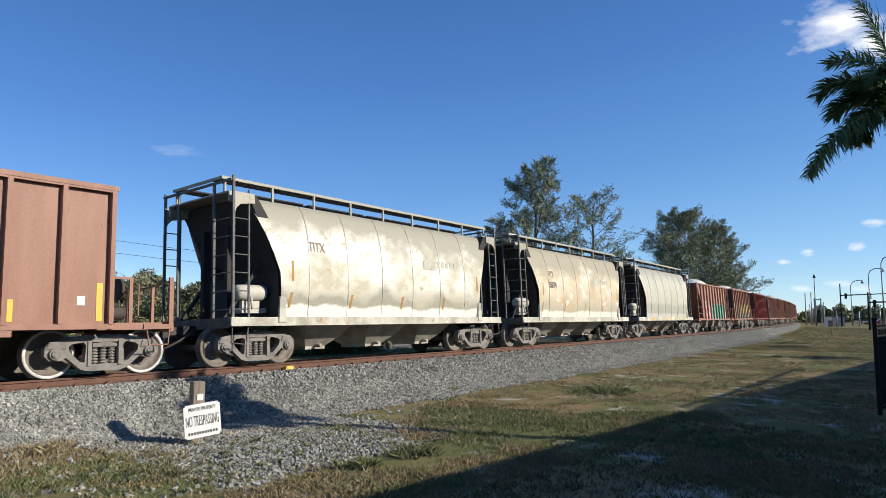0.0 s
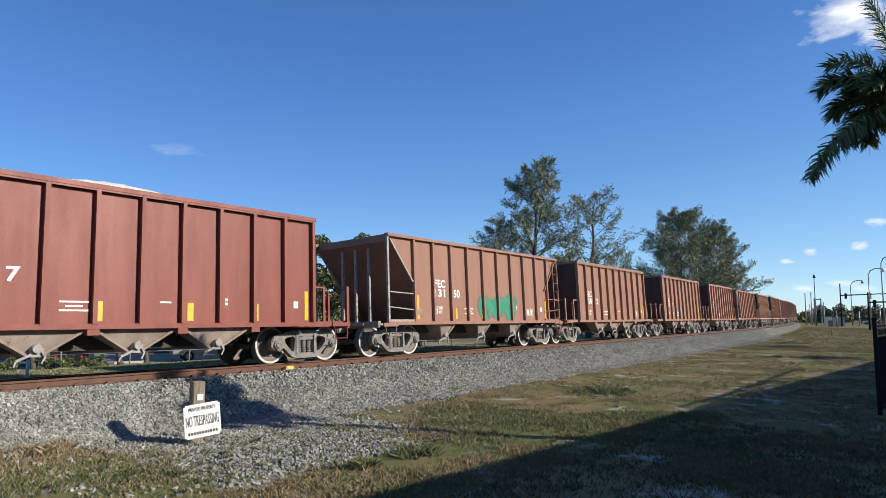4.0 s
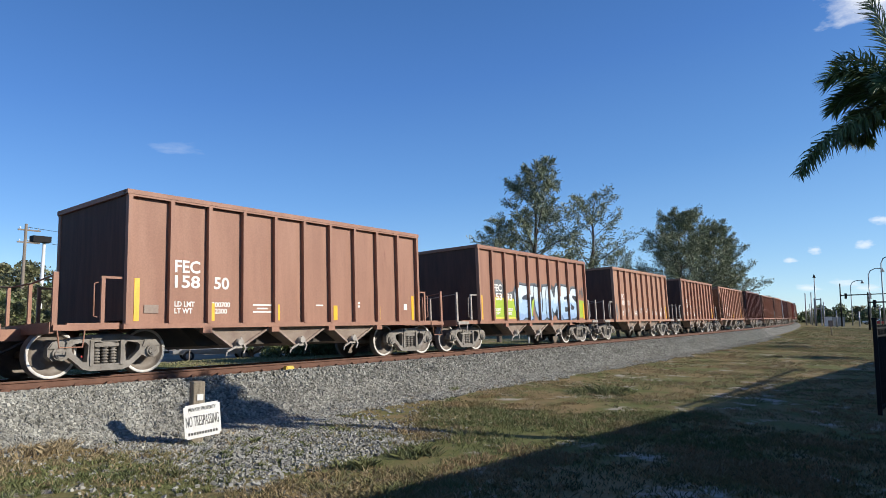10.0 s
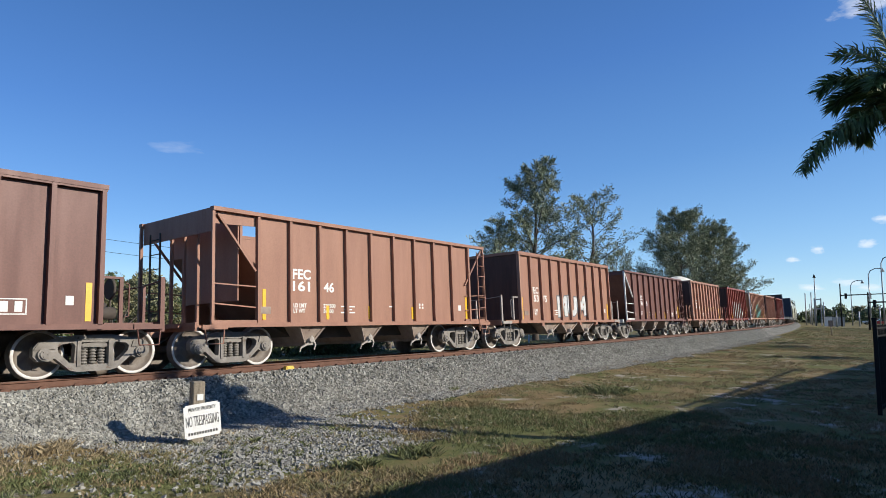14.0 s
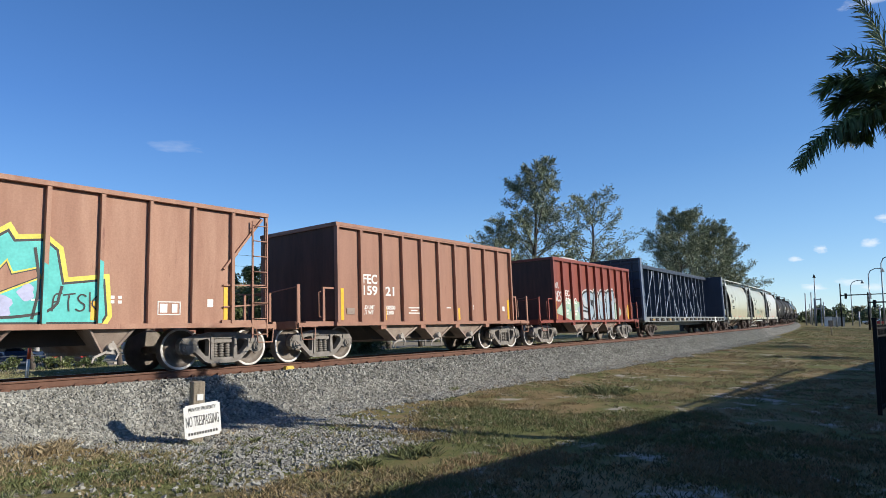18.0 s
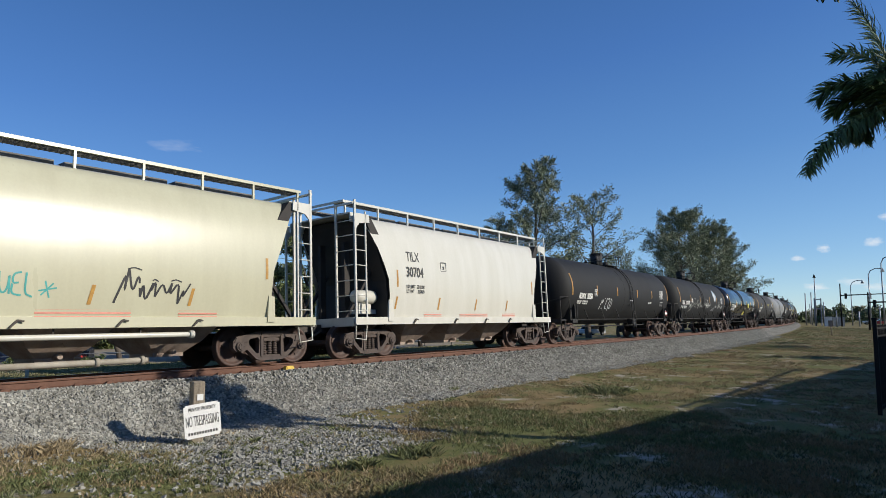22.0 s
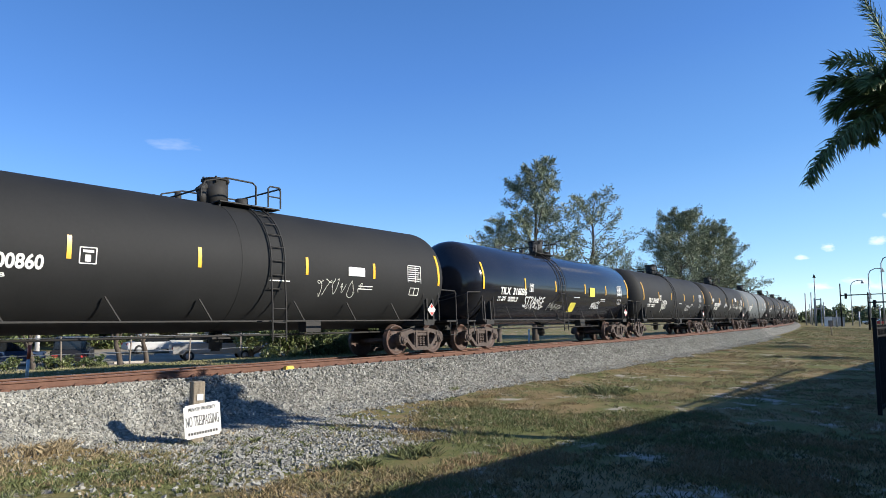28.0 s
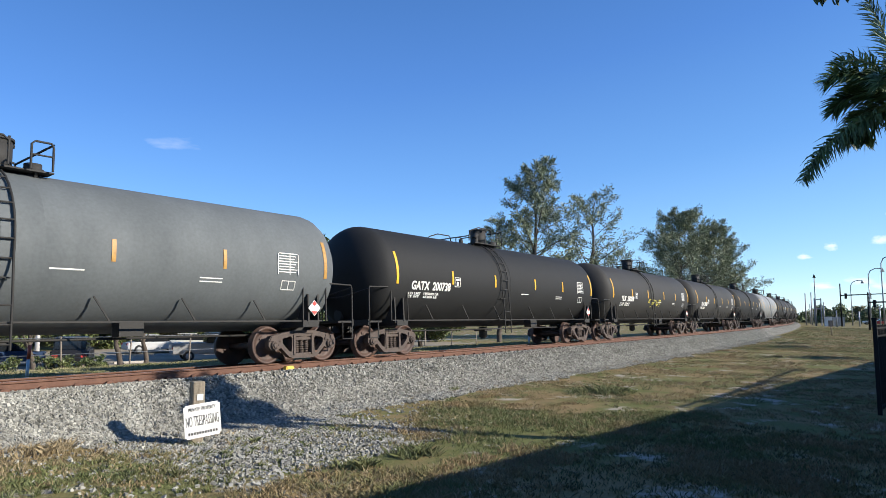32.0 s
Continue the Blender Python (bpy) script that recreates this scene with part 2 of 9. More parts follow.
# ---- mesh helpers ----
def bm_box(bm, c, s, rot=None, mi=0):
    """A box with centre c and sizes s, turned by rot (degrees)."""
    m = Matrix.Translation(c)
    if rot:
        m = m @ Euler([radians(a) for a in rot]).to_matrix().to_4x4()
    m = m @ Matrix.Diagonal((*s, 1))
    r = bmesh.ops.create_cube(bm, size=1.0, matrix=m)
    for f in {f for v in r["verts"] for f in v.link_faces}:
        f.material_index = mi


def bm_bar(bm, a, b, w, h=None, mi=0):
    """A square bar from a to b."""
    a, b = Vector(a), Vector(b)
    d = b - a
    m = Matrix.Translation((a + b) / 2) @ d.to_track_quat("X", "Z").to_matrix().to_4x4() @ Matrix.Diagonal((d.length, w, h or w, 1))
    r = bmesh.ops.create_cube(bm, size=1.0, matrix=m)
    for f in {f for v in r["verts"] for f in v.link_faces}:
        f.material_index = mi


def bm_rod(bm, a, b, r1, r2=None, n=8, mi=0, caps=True):
    """A round rod from a to b."""
    a, b = Vector(a), Vector(b)
    d = b - a
    m = Matrix.Translation((a + b) / 2) @ d.to_track_quat("Z", "Y").to_matrix().to_4x4()
    r = bmesh.ops.create_cone(bm, cap_ends=caps, segments=n, radius1=r1, radius2=r1 if r2 is None else r2, depth=d.length, matrix=m)
    for f in {f for v in r["verts"] for f in v.link_faces}:
        f.material_index, f.smooth = mi, len(f.verts) == 4


def bm_pipe(bm, pts, r, n=6, mi=0):
    """A bent tube through pts, in one piece."""
    pts = [Vector(p) for p in pts]
    rings, side = [], None
    for k, p in enumerate(pts):
        d = (pts[min(k + 1, len(pts) - 1)] - pts[max(k - 1, 0)]).normalized()
        ref = Vector((0, 0, 1)) if abs(d.z) < 0.9 else Vector((1, 0, 0))
        side = d.cross(ref).normalized() if side is None else (side - d * side.dot(d)).normalized()
        up = d.cross(side)
        rings.append([p + (side * math.cos(2 * math.pi * i / n) + up * math.sin(2 * math.pi * i / n)) * r for i in range(n)])
    fs = bm_grid(bm, rings, True, mi)
    bmesh.ops.recalc_face_normals(bm, faces=fs)


def bm_prism(bm, poly, axis, lo, hi, mi=0):
    """A polygon (pairs) swept along axis x, y or z from lo to hi."""
    def at(p, q):
        return {"x": (q, p[0], p[1]), "y": (p[0], q, p[1]), "z": (p[0], p[1], q)}[axis]
    va = [bm.verts.new(at(p, lo)) for p in poly]
    vb = [bm.verts.new(at(p, hi)) for p in poly]
    fs = [bm.faces.new(va), bm.faces.new(vb[::-1])]
    k = len(poly)
    for i in range(k):
        fs.append(bm.faces.new((va[i], vb[i], vb[(i + 1) % k], va[(i + 1) % k])))
    for f in fs:
        f.material_index = mi
    bmesh.ops.recalc_face_normals(bm, faces=fs)


def bm_grid(bm, rows, closed=False, mi=0, smooth=True):
    """A skin over rows of points."""
    vs = [[bm.verts.new(p) for p in row] for row in rows]
    fs = []
    for a, b in zip(vs, vs[1:]):
        k = len(a)
        for i in range(k if closed else k - 1):
            f = bm.faces.new((a[i], a[(i + 1) % k], b[(i + 1) % k], b[i]))
            f.smooth, f.material_index = smooth, mi
            fs.append(f)
    return fs


def bm_lathe(bm, prof, axis, c, n=20, mi=0):
    """A profile of (radius, along) turned about an axis through c."""
    rows = []
    for r, u in prof:
        row = []
        for i in range(n):
            a = 2 * math.pi * i / n
            p, q = r * math.cos(a), r * math.sin(a)
            row.append({"x": (c[0] + u, c[1] + p, c[2] + q), "y": (c[0] + q, c[1] + u, c[2] + p), "z": (c[0] + p, c[1] + q, c[2] + u)}[axis])
        rows.append(row)
    fs = bm_grid(bm, rows, True, mi)
    bmesh.ops.recalc_face_normals(bm, faces=fs)
    return fs


MESHES = {}


def part(name, bm, material, parent, label="", at=None):
    """Links a bmesh (or a mesh) as one mesh object under parent."""
    if isinstance(bm, bmesh.types.BMesh):
        me = bpy.data.meshes.new(name)
        bm.to_mesh(me)
        bm.free()
        for one in material if isinstance(material, (list, tuple)) else [material]:
            me.materials.append(M[one])
    else:
        me = bm
    ob = new(name, me)
    ob.parent = parent
    if at is not None:
        ob.matrix_basis = at
    return tagged(ob, label) if label else ob


def shared(key, name, build, material, parent, label="", at=None):
    """As part(), but alike pieces share one mesh."""
    key = (key, str(material))
    if key not in MESHES:
        bm = bmesh.new()
        build(bm)
        MESHES[key] = part(name, bm, material, parent, label, at).data
        return [o for o in parent.children if o.data == MESHES[key]][-1]
    return part(name, MESHES[key], material, parent, label, at)


TEXTS = {}


def text(words, size, material, parent, at, name="lettering", bold=0.0, width=None, label="", depth=0.003, align="LEFT"):
    """Painted lettering: built-in font, laid on a side that faces -y."""
    key = (words, size, material, bold, width, depth, align)
    if key not in TEXTS:
        cu = bpy.data.curves.new("lettering", "FONT")
        cu.body, cu.size, cu.extrude, cu.offset, cu.align_x = words, size, depth, bold, align
        cu.resolution_u = 3
        cu.space_line = 0.95
        ob = bpy.data.objects.new("lettering", cu)
        me = bpy.data.meshes.new_from_object(ob)
        bpy.data.objects.remove(ob)
        if width and len(me.vertices):
            xs = [v.co.x for v in me.vertices]
            k, x0 = width / max(0.01, max(xs) - min(xs)), min(xs)
            for v in me.vertices:
                v.co.x = (v.co.x - x0) * k
        me.materials.clear()
        me.materials.append(M[material])
        TEXTS[key] = me
    ob = new(name, TEXTS[key])
    ob.parent = parent
    x, y, z = at[:3]
    tilt = at[3] if len(at) > 3 else 0
    ob.matrix_basis = pose(x, y, z, 90 + tilt, 0, 0)
    return tagged(ob, label) if label else ob


def thing(name, label, category, group="", at=None):
    ob = new(name)
    if at is not None:
        ob.matrix_basis = at
    return tagged(ob, label, category, group)


# ---- the line of the track: a slow bend, its outer rail raised ----
CANT = 2.93
CURVE_S = (-60, 0, 20, 40, 60, 90, 140, 260)
CURVE_K = (0.001474, 0.001472, 0.001269, 0.001027, 0.000927, 0.000827, 0.000797, 0.000797)
_s = np.arange(-120, 600.01, 0.5)
_k = np.interp(_s, CURVE_S, CURVE_K)
_th = np.concatenate([[0], np.cumsum((_k[1:] + _k[:-1]) * 0.25)])
_th -= np.interp(0, _s, _th)
_mid = (_th[1:] + _th[:-1]) / 2
_x = np.concatenate([[0], np.cumsum(np.cos(_mid) * 0.5)])
_y = np.concatenate([[0], np.cumsum(np.sin(_mid) * 0.5)])
_x += 11.0 - np.interp(0, _s, _x)
_y += 13.98 - np.interp(0, _s, _y)


def on_track(s, off=0.0, up=0.0):
    """Plan place and heading at s metres along the line; off: away from the camera; up: above the rail heads' plane."""
    th = float(np.interp(s, _s, _th))
    c = math.cos(radians(CANT)), math.sin(radians(CANT))
    o = off * c[0] + up * c[1]
    return (float(np.interp(s, _s, _x)) - o * math.sin(th), float(np.interp(s, _s, _y)) + o * math.cos(th), -0.038 - off * c[1] + up * c[0], th)


def track_pose(s):
    x, y, z, th = on_track(s)
    return pose(x, y, z, -CANT, 0, math.degrees(th))


# ---- rolling stock ----
WHEEL_R = 0.457
WHEELS = []          # (wheel set, x in its car) to be turned
CARS = []            # (car, s at the start)


def build_wheels(bm):
    bm_rod(bm, (0, -0.95, 0), (0, 0.95, 0), 0.085, n=10)
    for sgn in (-1, 1):
        prof = [(0.09, 0.80), (0.13, 0.80), (0.15, 0.765), (0.30, 0.745), (0.385, 0.775), (0.40, 0.815), (0.452, 0.815), (0.457, 0.80), (0.462, 0.72), (0.487, 0.70), (0.487, 0.675), (0.38, 0.675), (0.15, 0.70), (0.09, 0.70)]
        fs = bm_lathe(bm, [(r, sgn * u) for r, u in prof], "y", (0, 0, 0), n=28)
        for f in fs[5 * 28:6 * 28]:
            f.material_index = 1
        for k in range(3):
            a = k * 2.1 + 0.4
            bm_box(bm, (0.24 * math.cos(a), sgn * 0.765, 0.24 * math.sin(a)), (0.07, 0.02, 0.10), (0, -math.degrees(a), 0))


def build_bolster(bm):
    bm_box(bm, (0, 0, 0.52), (0.36, 1.9, 0.22))
    bm_box(bm, (0, 0, 0.70), (0.42, 0.5, 0.16))
    for sx in (-1, 1):
        bm_box(bm, (sx * 0.42, 0, 0.38), (0.10, 1.6, 0.14))


def side_frame(sgn):
    """A cast frame: arched outline, two rounded windows and the spring opening."""
    def build(bm):
        lo, hi = (0.93, 1.09) if sgn > 0 else (-1.09, -0.93)
        half = [(0.30, 0.11), (0.44, 0.15), (0.70, 0.38), (0.80, 0.33), (0.98, 0.33), (1.07, 0.42), (1.07, 0.58), (0.99, 0.68), (0.72, 0.73), (0.34, 0.80)]
        outer = half + [(-x, z) for x, z in half[::-1]]
        window = [(0.37, 0.28), (0.45, 0.29), (0.64, 0.48), (0.66, 0.58), (0.60, 0.63), (0.40, 0.66), (0.35, 0.60)]
        middle = [(-0.25, 0.24), (0.25, 0.24), (0.25, 0.66), (-0.25, 0.66)]
        edges = []
        for loop in (outer, window, [(-x, z) for x, z in window], middle):
            vs = [bm.verts.new((x, lo, z)) for x, z in loop]
            edges += [bm.edges.new((a, b)) for a, b in zip(vs, vs[1:] + vs[:1])]
        flat = [f for f in bmesh.ops.triangle_fill(bm, edges=edges, use_beauty=True)["geom"] if isinstance(f, bmesh.types.BMFace)]
        more = bmesh.ops.extrude_face_region(bm, geom=flat)
        bmesh.ops.translate(bm, vec=(0, hi - lo, 0), verts=[v for v in more["geom"] if isinstance(v, bmesh.types.BMVert)])
        bmesh.ops.recalc_face_normals(bm, faces=bm.faces[:])
        face = hi if sgn > 0 else lo
        for sx in (-1, 1):
            bm_box(bm, (sx * 0.289, (lo + hi) / 2, 0.45), (0.07, hi - lo + 0.05, 0.48))
            bm_prism(bm, [(sx * 0.70, 0.55), (sx * 1.06, 0.55), (sx * 0.99, 0.66), (sx * 0.74, 0.68)], "y", face - 0.025, face + 0.025)
        bm_box(bm, (0, face, 0.745), (0.62, 0.05, 0.05))
    return build


def bearing(bm):
    bm_rod(bm, (0, -0.07, 0), (0, 0.07, 0), 0.115, n=14)
    bm_rod(bm, (0, -0.10, 0), (0, 0.0, 0), 0.085, n=12)
    for k in range(3):
        a = k * 2.094
        bm_rod(bm, (0.05 * math.cos(a), -0.115, 0.05 * math.sin(a)), (0.05 * math.cos(a), -0.09, 0.05 * math.sin(a)), 0.017, n=6)


def springs(bm):
    for x in (-0.16, 0.0, 0.16):
        for k in range(6):
            z = 0.26 + 0.055 * k
            bm_rod(bm, (x, 0, z), (x, 0, z + 0.032), 0.068, n=10)
        bm_rod(bm, (x, 0, 0.24), (x, 0, 0.58), 0.045, n=8)
    bm_box(bm, (0, 0, 0.60), (0.46, 0.20, 0.07))
    bm_bar(bm, (-0.22, -0.06, 0.62), (0.22, -0.06, 0.66), 0.03)


def truck(car, x, metal="truck", wheel="wheel", rim="rim"):
    bog = shared("bolster", "bogie", build_bolster, "under", car, "cast steel freight bogie", pose(x, 0, 0))
    for sgn in (-1, 1):
        shared(("frame", sgn), "side_frame", side_frame(sgn), metal, bog)
        shared("springs", "spring_nest", springs, metal, bog, at=pose(0, sgn * 0.99, 0))
        for sx in (-1, 1):
            shared("bearing", "bearing_cap", bearing, metal, bog, at=pose(sx * 0.889, sgn * 1.08, 0.457, 0, 0, 0 if sgn < 0 else 180))
    for sx in (-1, 1):
        w = shared("wheels", "wheel_set", build_wheels, [wheel, rim], bog, at=pose(sx * 0.889, 0, WHEEL_R))
        WHEELS.append((w, car))


def coupler(bm):
    bm_box(bm, (-0.30, 0, 0), (0.62, 0.16, 0.18))
    bm_prism(bm, [(-0.02, -0.16), (0.10, -0.18), (0.16, -0.05), (0.08, 0.02), (0.14, 0.14), (0.02, 0.17), (-0.06, 0.08)], "z", -0.14, 0.14)
    bm_pipe(bm, [(-0.5, 0.28, -0.05), (-0.2, 0.27, -0.22), (0.05, 0.18, -0.36), (0.16, 0.05, -0.40)], 0.03)


def draft_gear(car, half):
    for sx in (-1, 1):
        shared("coupler", "coupler", coupler, "under", car, "", pose(sx * (half - 0.12), 0, 0.86, 0, 0, 0 if sx > 0 else 180))


def stirrup(bm):
    bm_box(bm, (0, 0, 0), (0.62, 0.05, 0.10))
    bm_pipe(bm, [(-0.24, 0, -0.03), (-0.20, -0.02, -0.36), (0.20, -0.02, -0.36), (0.24, 0, -0.03)], 0.016)


def strip_z(h, w=0.10):
    def build(bm):
        bm_box(bm, (0, 0, h / 2), (w, 0.008, h))
    return build


def lumps(bm, lx, ly, h, seed, peaks):
    """A heaped load."""
    nx, ny = 40, 12
    rows = []
    for i in range(nx + 1):
        row = []
        for j in range(ny + 1):
            x, y = -lx + 2 * lx * i / nx, -ly + 2 * ly * j / ny
            z = sum(a * math.exp(-((x - c) / w) ** 2) for c, w, a in peaks) * max(0, 1 - (y / (ly * 1.05)) ** 2)
            z += 0.03 * noise.noise((x * 3 + seed, y * 3, 0)) + 0.03 * noise.noise((x * 9, y * 9, seed))
            row.append((x, y, h + z))
        rows.append(row)
    fs = bm_grid(bm, rows, smooth=False)
    bmesh.ops.recalc_face_normals(bm, faces=fs)


FL, FW, FT, FS = 4.48, 1.60, 3.65, 0.94     # flat-ended hopper: half length, half width, top, sill


def flat_side(bm):
    bm_box(bm, (0, 0, (FT + FS) / 2), (2 * FL - 0.02, 0.02, FT - FS))


def flat_end(bm):
    w = FW - 0.12
    bm_box(bm, (FL - 0.03, 0, (FT + FS) / 2 + 0.06), (0.02, 2 * w - 0.04, FT - FS - 0.12))


def flat_floor(bm):
    w = FW - 0.12
    bm_prism(bm, [(-FL + 0.05, 2.0), (-2.75, 1.02), (2.75, 1.02), (FL - 0.05, 2.0), (FL - 0.05, 1.94), (2.8, 0.96), (-2.8, 0.96), (-FL + 0.05, 1.94)], "y", -w + 0.02, w - 0.02)


def flat_rib(bm):
    bm_box(bm, (0, 0, (FT + FS) / 2 - 0.03), (0.085, 0.115, FT - FS - 0.14))


def flat_chord(bm):
    bm_box(bm, (0, 0, 0), (2 * FL + 0.06, 0.15, 0.09))
    bm_box(bm, (0, -0.05, -0.06), (2 * FL + 0.02, 0.03, 0.05))


def end_chord(bm):
    bm_box(bm, (0, 0, 0), (0.10, 2 * FW - 0.16, 0.10))


def flat_sill(bm):
    bm_box(bm, (0, 0, 0.0), (2 * FL + 0.05, 0.13, 0.10))
    for k in range(4):
        bm_box(bm, (-2.69 + k * 1.793, 0, -0.10), (0.22, 0.11, 0.13))


def bay(bm):
    t, b, zt, zb = 0.86, 0.10, FS - 0.03, 0.44
    rows = [[(-t, -1.42, zt), (t, -1.42, zt), (t, 1.42, zt), (-t, 1.42, zt)], [(-b, -1.30, zb), (b, -1.30, zb), (b, 1.30, zb), (-b, 1.30, zb)]]
    bm_grid(bm, rows, True, smooth=False)
    for sx in (-1, 1):
        bm_bar(bm, (sx * t, -1.45, zt), (sx * b, -1.33, zb), 0.05)
        bm_bar(bm, (sx * t, 1.45, zt), (sx * b, 1.33, zb), 0.05)


def gate(bm):
    bm_box(bm, (0.02, -1.36, 0.50), (0.20, 0.14, 0.16))
    bm_rod(bm, (0, -1.50, 0.56), (0, -1.28, 0.56), 0.075, n=10)
    bm_bar(bm, (-0.30, -1.40, 0.36), (0.05, -1.42, 0.52), 0.045)
    bm_bar(bm, (0.02, -1.44, 0.66), (0.14, -1.46, 0.42), 0.04)
    bm_bar(bm, (0.14, -1.46, 0.42), (0.08, -1.46, 0.30), 0.03)
    bm_bar(bm, (-0.30, -1.40, 0.36), (-0.33, -1.40, 0.26), 0.03)


def flat_platform(bm):
    """End deck of a hopper, at the +x end."""
    bm_box(bm, (5.10, 0, 0.92), (1.30, 2.0, 0.07))
    bm_box(bm, (5.72, 0, 0.93), (0.10, 2.9, 0.20))
    for sy in (-1, 1):
        bm_box(bm, (5.02, sy * 1.46, 0.95), (0.95, 0.07, 0.12))
    bm_box(bm, (5.4, 0, 0.84), (1.4, 0.36, 0.22))


def flat_rails(bm):
    for y in (-1.46,):
        bm_box(bm, (4.86, y, 1.42), (0.07, 0.05, 0.92))
        bm_bar(bm, (4.50, y, 1.88), (4.90, y, 1.88), 0.045)
        bm_pipe(bm, [(4.95, y, 1.78), (5.02, y, 1.76), (5.02, y, 1.14), (4.95, y, 1.12)], 0.014)


def flat_corner(bm):
    bm_box(bm, (5.70, -1.46, 1.44), (0.09, 0.05, 1.0))


def flat_end_rail(bm):
    bm_pipe(bm, [(5.72, -1.46, 1.88), (5.72, -0.5, 1.80), (5.72, 0.5, 1.80), (5.72, 1.46, 1.88)], 0.016)
    for y in (-0.7, 0.35):
        bm_box(bm, (5.70, y, 1.38), (0.06, 0.06, 0.85))


def brake_cylinder(bm):
    bm_rod(bm, (4.75, 0.3, 1.35), (5.35, 0.3, 1.35), 0.16, n=14)


def air_reservoir(bm):
    bm_rod(bm, (4.75, -0.35, 1.25), (5.25, -0.35, 1.25), 0.13, n=12)


def hand_brake(bm):
    bm_rod(bm, (5.62, 0.72, 1.85), (5.68, 0.72, 1.85), 0.24, n=16)
    bm_rod(bm, (5.66, 0.72, 1.85), (5.66, 0.72, 1.0), 0.025)


def brake_gear(car):
    shared("brake_cylinder", "brake_cylinder", brake_cylinder, "under", car)
    shared("air_reservoir", "air_reservoir", air_reservoir, "under", car)
    shared("hand_brake", "hand_brake", hand_brake, "under", car)


def flat_belly(bm):
    bm_prism(bm, [(-3.0, FS - 0.03), (3.0, FS - 0.03), (2.5, 0.50), (-2.5, 0.50)], "y", -0.95, 0.95)


def flat_hopper(s, paint, label, mark="", num=("", ""), cap=("", ""), white_posts=False, load=None, seed=0, mark_dx=0.0, mark_dz=0.0, strips=((-4.22, 0.85), (-2.55, 0.38), (-0.78, 0.38), (1.1, 0.38), (2.75, 0.38), (4.25, 0.72)), stencils=True):
    car = thing("hopper_car", label, "hopper car", "freight train")
    shared("flat_floor", "floor", flat_floor, paint, car)
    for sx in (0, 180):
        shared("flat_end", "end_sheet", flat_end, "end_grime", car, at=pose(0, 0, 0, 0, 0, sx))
    for sy in (-1, 1):
        shared("flat_side", "side_sheet", flat_side, paint, car, at=pose(0, sy * (FW - 0.12), 0))
        shared("flat_chord", "top_chord", flat_chord, paint, car, at=pose(0, sy * (FW - 0.07), FT - 0.045, 0, 0, 0 if sy < 0 else 180))
        shared("flat_sill", "side_sill", flat_sill, paint, car, at=pose(0, sy * (FW - 0.08), FS))
        for k in range(11):
            shared("flat_rib", "rib", flat_rib, "brown_pale" if white_posts and k == 0 else paint, car, at=pose(-FL + 0.045 + k * (2 * FL - 0.09) / 10, sy * (FW - 0.057), 0))
    for sx in (-1, 1):
        shared("end_chord", "end_chord", end_chord, paint, car, at=pose(sx * (FL - 0.02), 0, FT - 0.05))
        turn = pose(0, 0, 0, 0, 0, 0 if sx > 0 else 180)
        shared("flat_platform", "end_platform", flat_platform, paint, car, at=turn)
        for dy in (0, 2.92):
            shared("flat_rails", "handrail", flat_rails, "steel" if white_posts else paint, car, at=turn @ pose(0, dy, 0))
            shared("flat_corner", "corner_post", flat_corner, "steel" if white_posts else paint, car, at=turn @ pose(0, dy, 0))
        shared("flat_end_rail", "end_rail", flat_end_rail, "steel" if white_posts else paint, car, at=turn)
        for sy in (-1, 1):
            shared("stirrup", "step", stirrup, "steel" if white_posts else paint, car, at=pose(sx * 5.42, sy * 1.5, 0.93))
        truck(car, sx * 4.57)
    brake_gear(car)
    for k in range(3):
        shared("bay", "bay", bay, "bay", car, at=pose(-1.793 + k * 1.793, 0, 0))
        shared("gate", "gate_lever", gate, "steel", car, at=pose(-1.793 + k * 1.793, 0, 0))
    shared("flat_belly", "hopper_bottom", flat_belly, "under", car)
    draft_gear(car, 6.17)
    y = -(FW - 0.105)
    for x, h in strips:
        shared(("strip", h, h < 0.5), "reflector", strip_z(h, 0.14 if h < 0.5 else 0.11), "reflector", car, at=pose(x, y, FS + 0.10))
    if load:
        bm = bmesh.new()
        lumps(bm, FL - 0.08, FW - 0.18, FT - 0.30, seed, load)
        part("load", bm, "load", car, "heaped crushed white stone")
    if mark:
        text(mark, 0.36, "white", car, (-3.42 + mark_dx, y, 2.06 + mark_dz), bold=0.008, width=0.58)
        text(num[0], 0.36, "white", car, (-3.42 + mark_dx, y, 1.74 + mark_dz), bold=0.008, width=0.58)
        text(num[1], 0.36, "white", car, (-2.50 + mark_dx, y, 1.74 + mark_dz), bold=0.008, width=0.38)
        text("LD LMT\nLT WT", 0.15, "white", car, (-3.42 + mark_dx, y, 1.34), bold=0.004, width=0.46)
        text(cap[0] + "\n" + cap[1], 0.15, "white", car, (-2.55 + mark_dx, y, 1.34), bold=0.004, width=0.46)
    if stencils:
        hopper_notes(car, y, seed)
    CARS.append((car, s))
    return car


def bars(rows):
    """Small lines of unreadable print: (x, z, length, height)."""
    def build(bm):
        for x, z, w, h in rows:
            bm_box(bm, (x, 0, z), (w, 0.006, h))
    return build


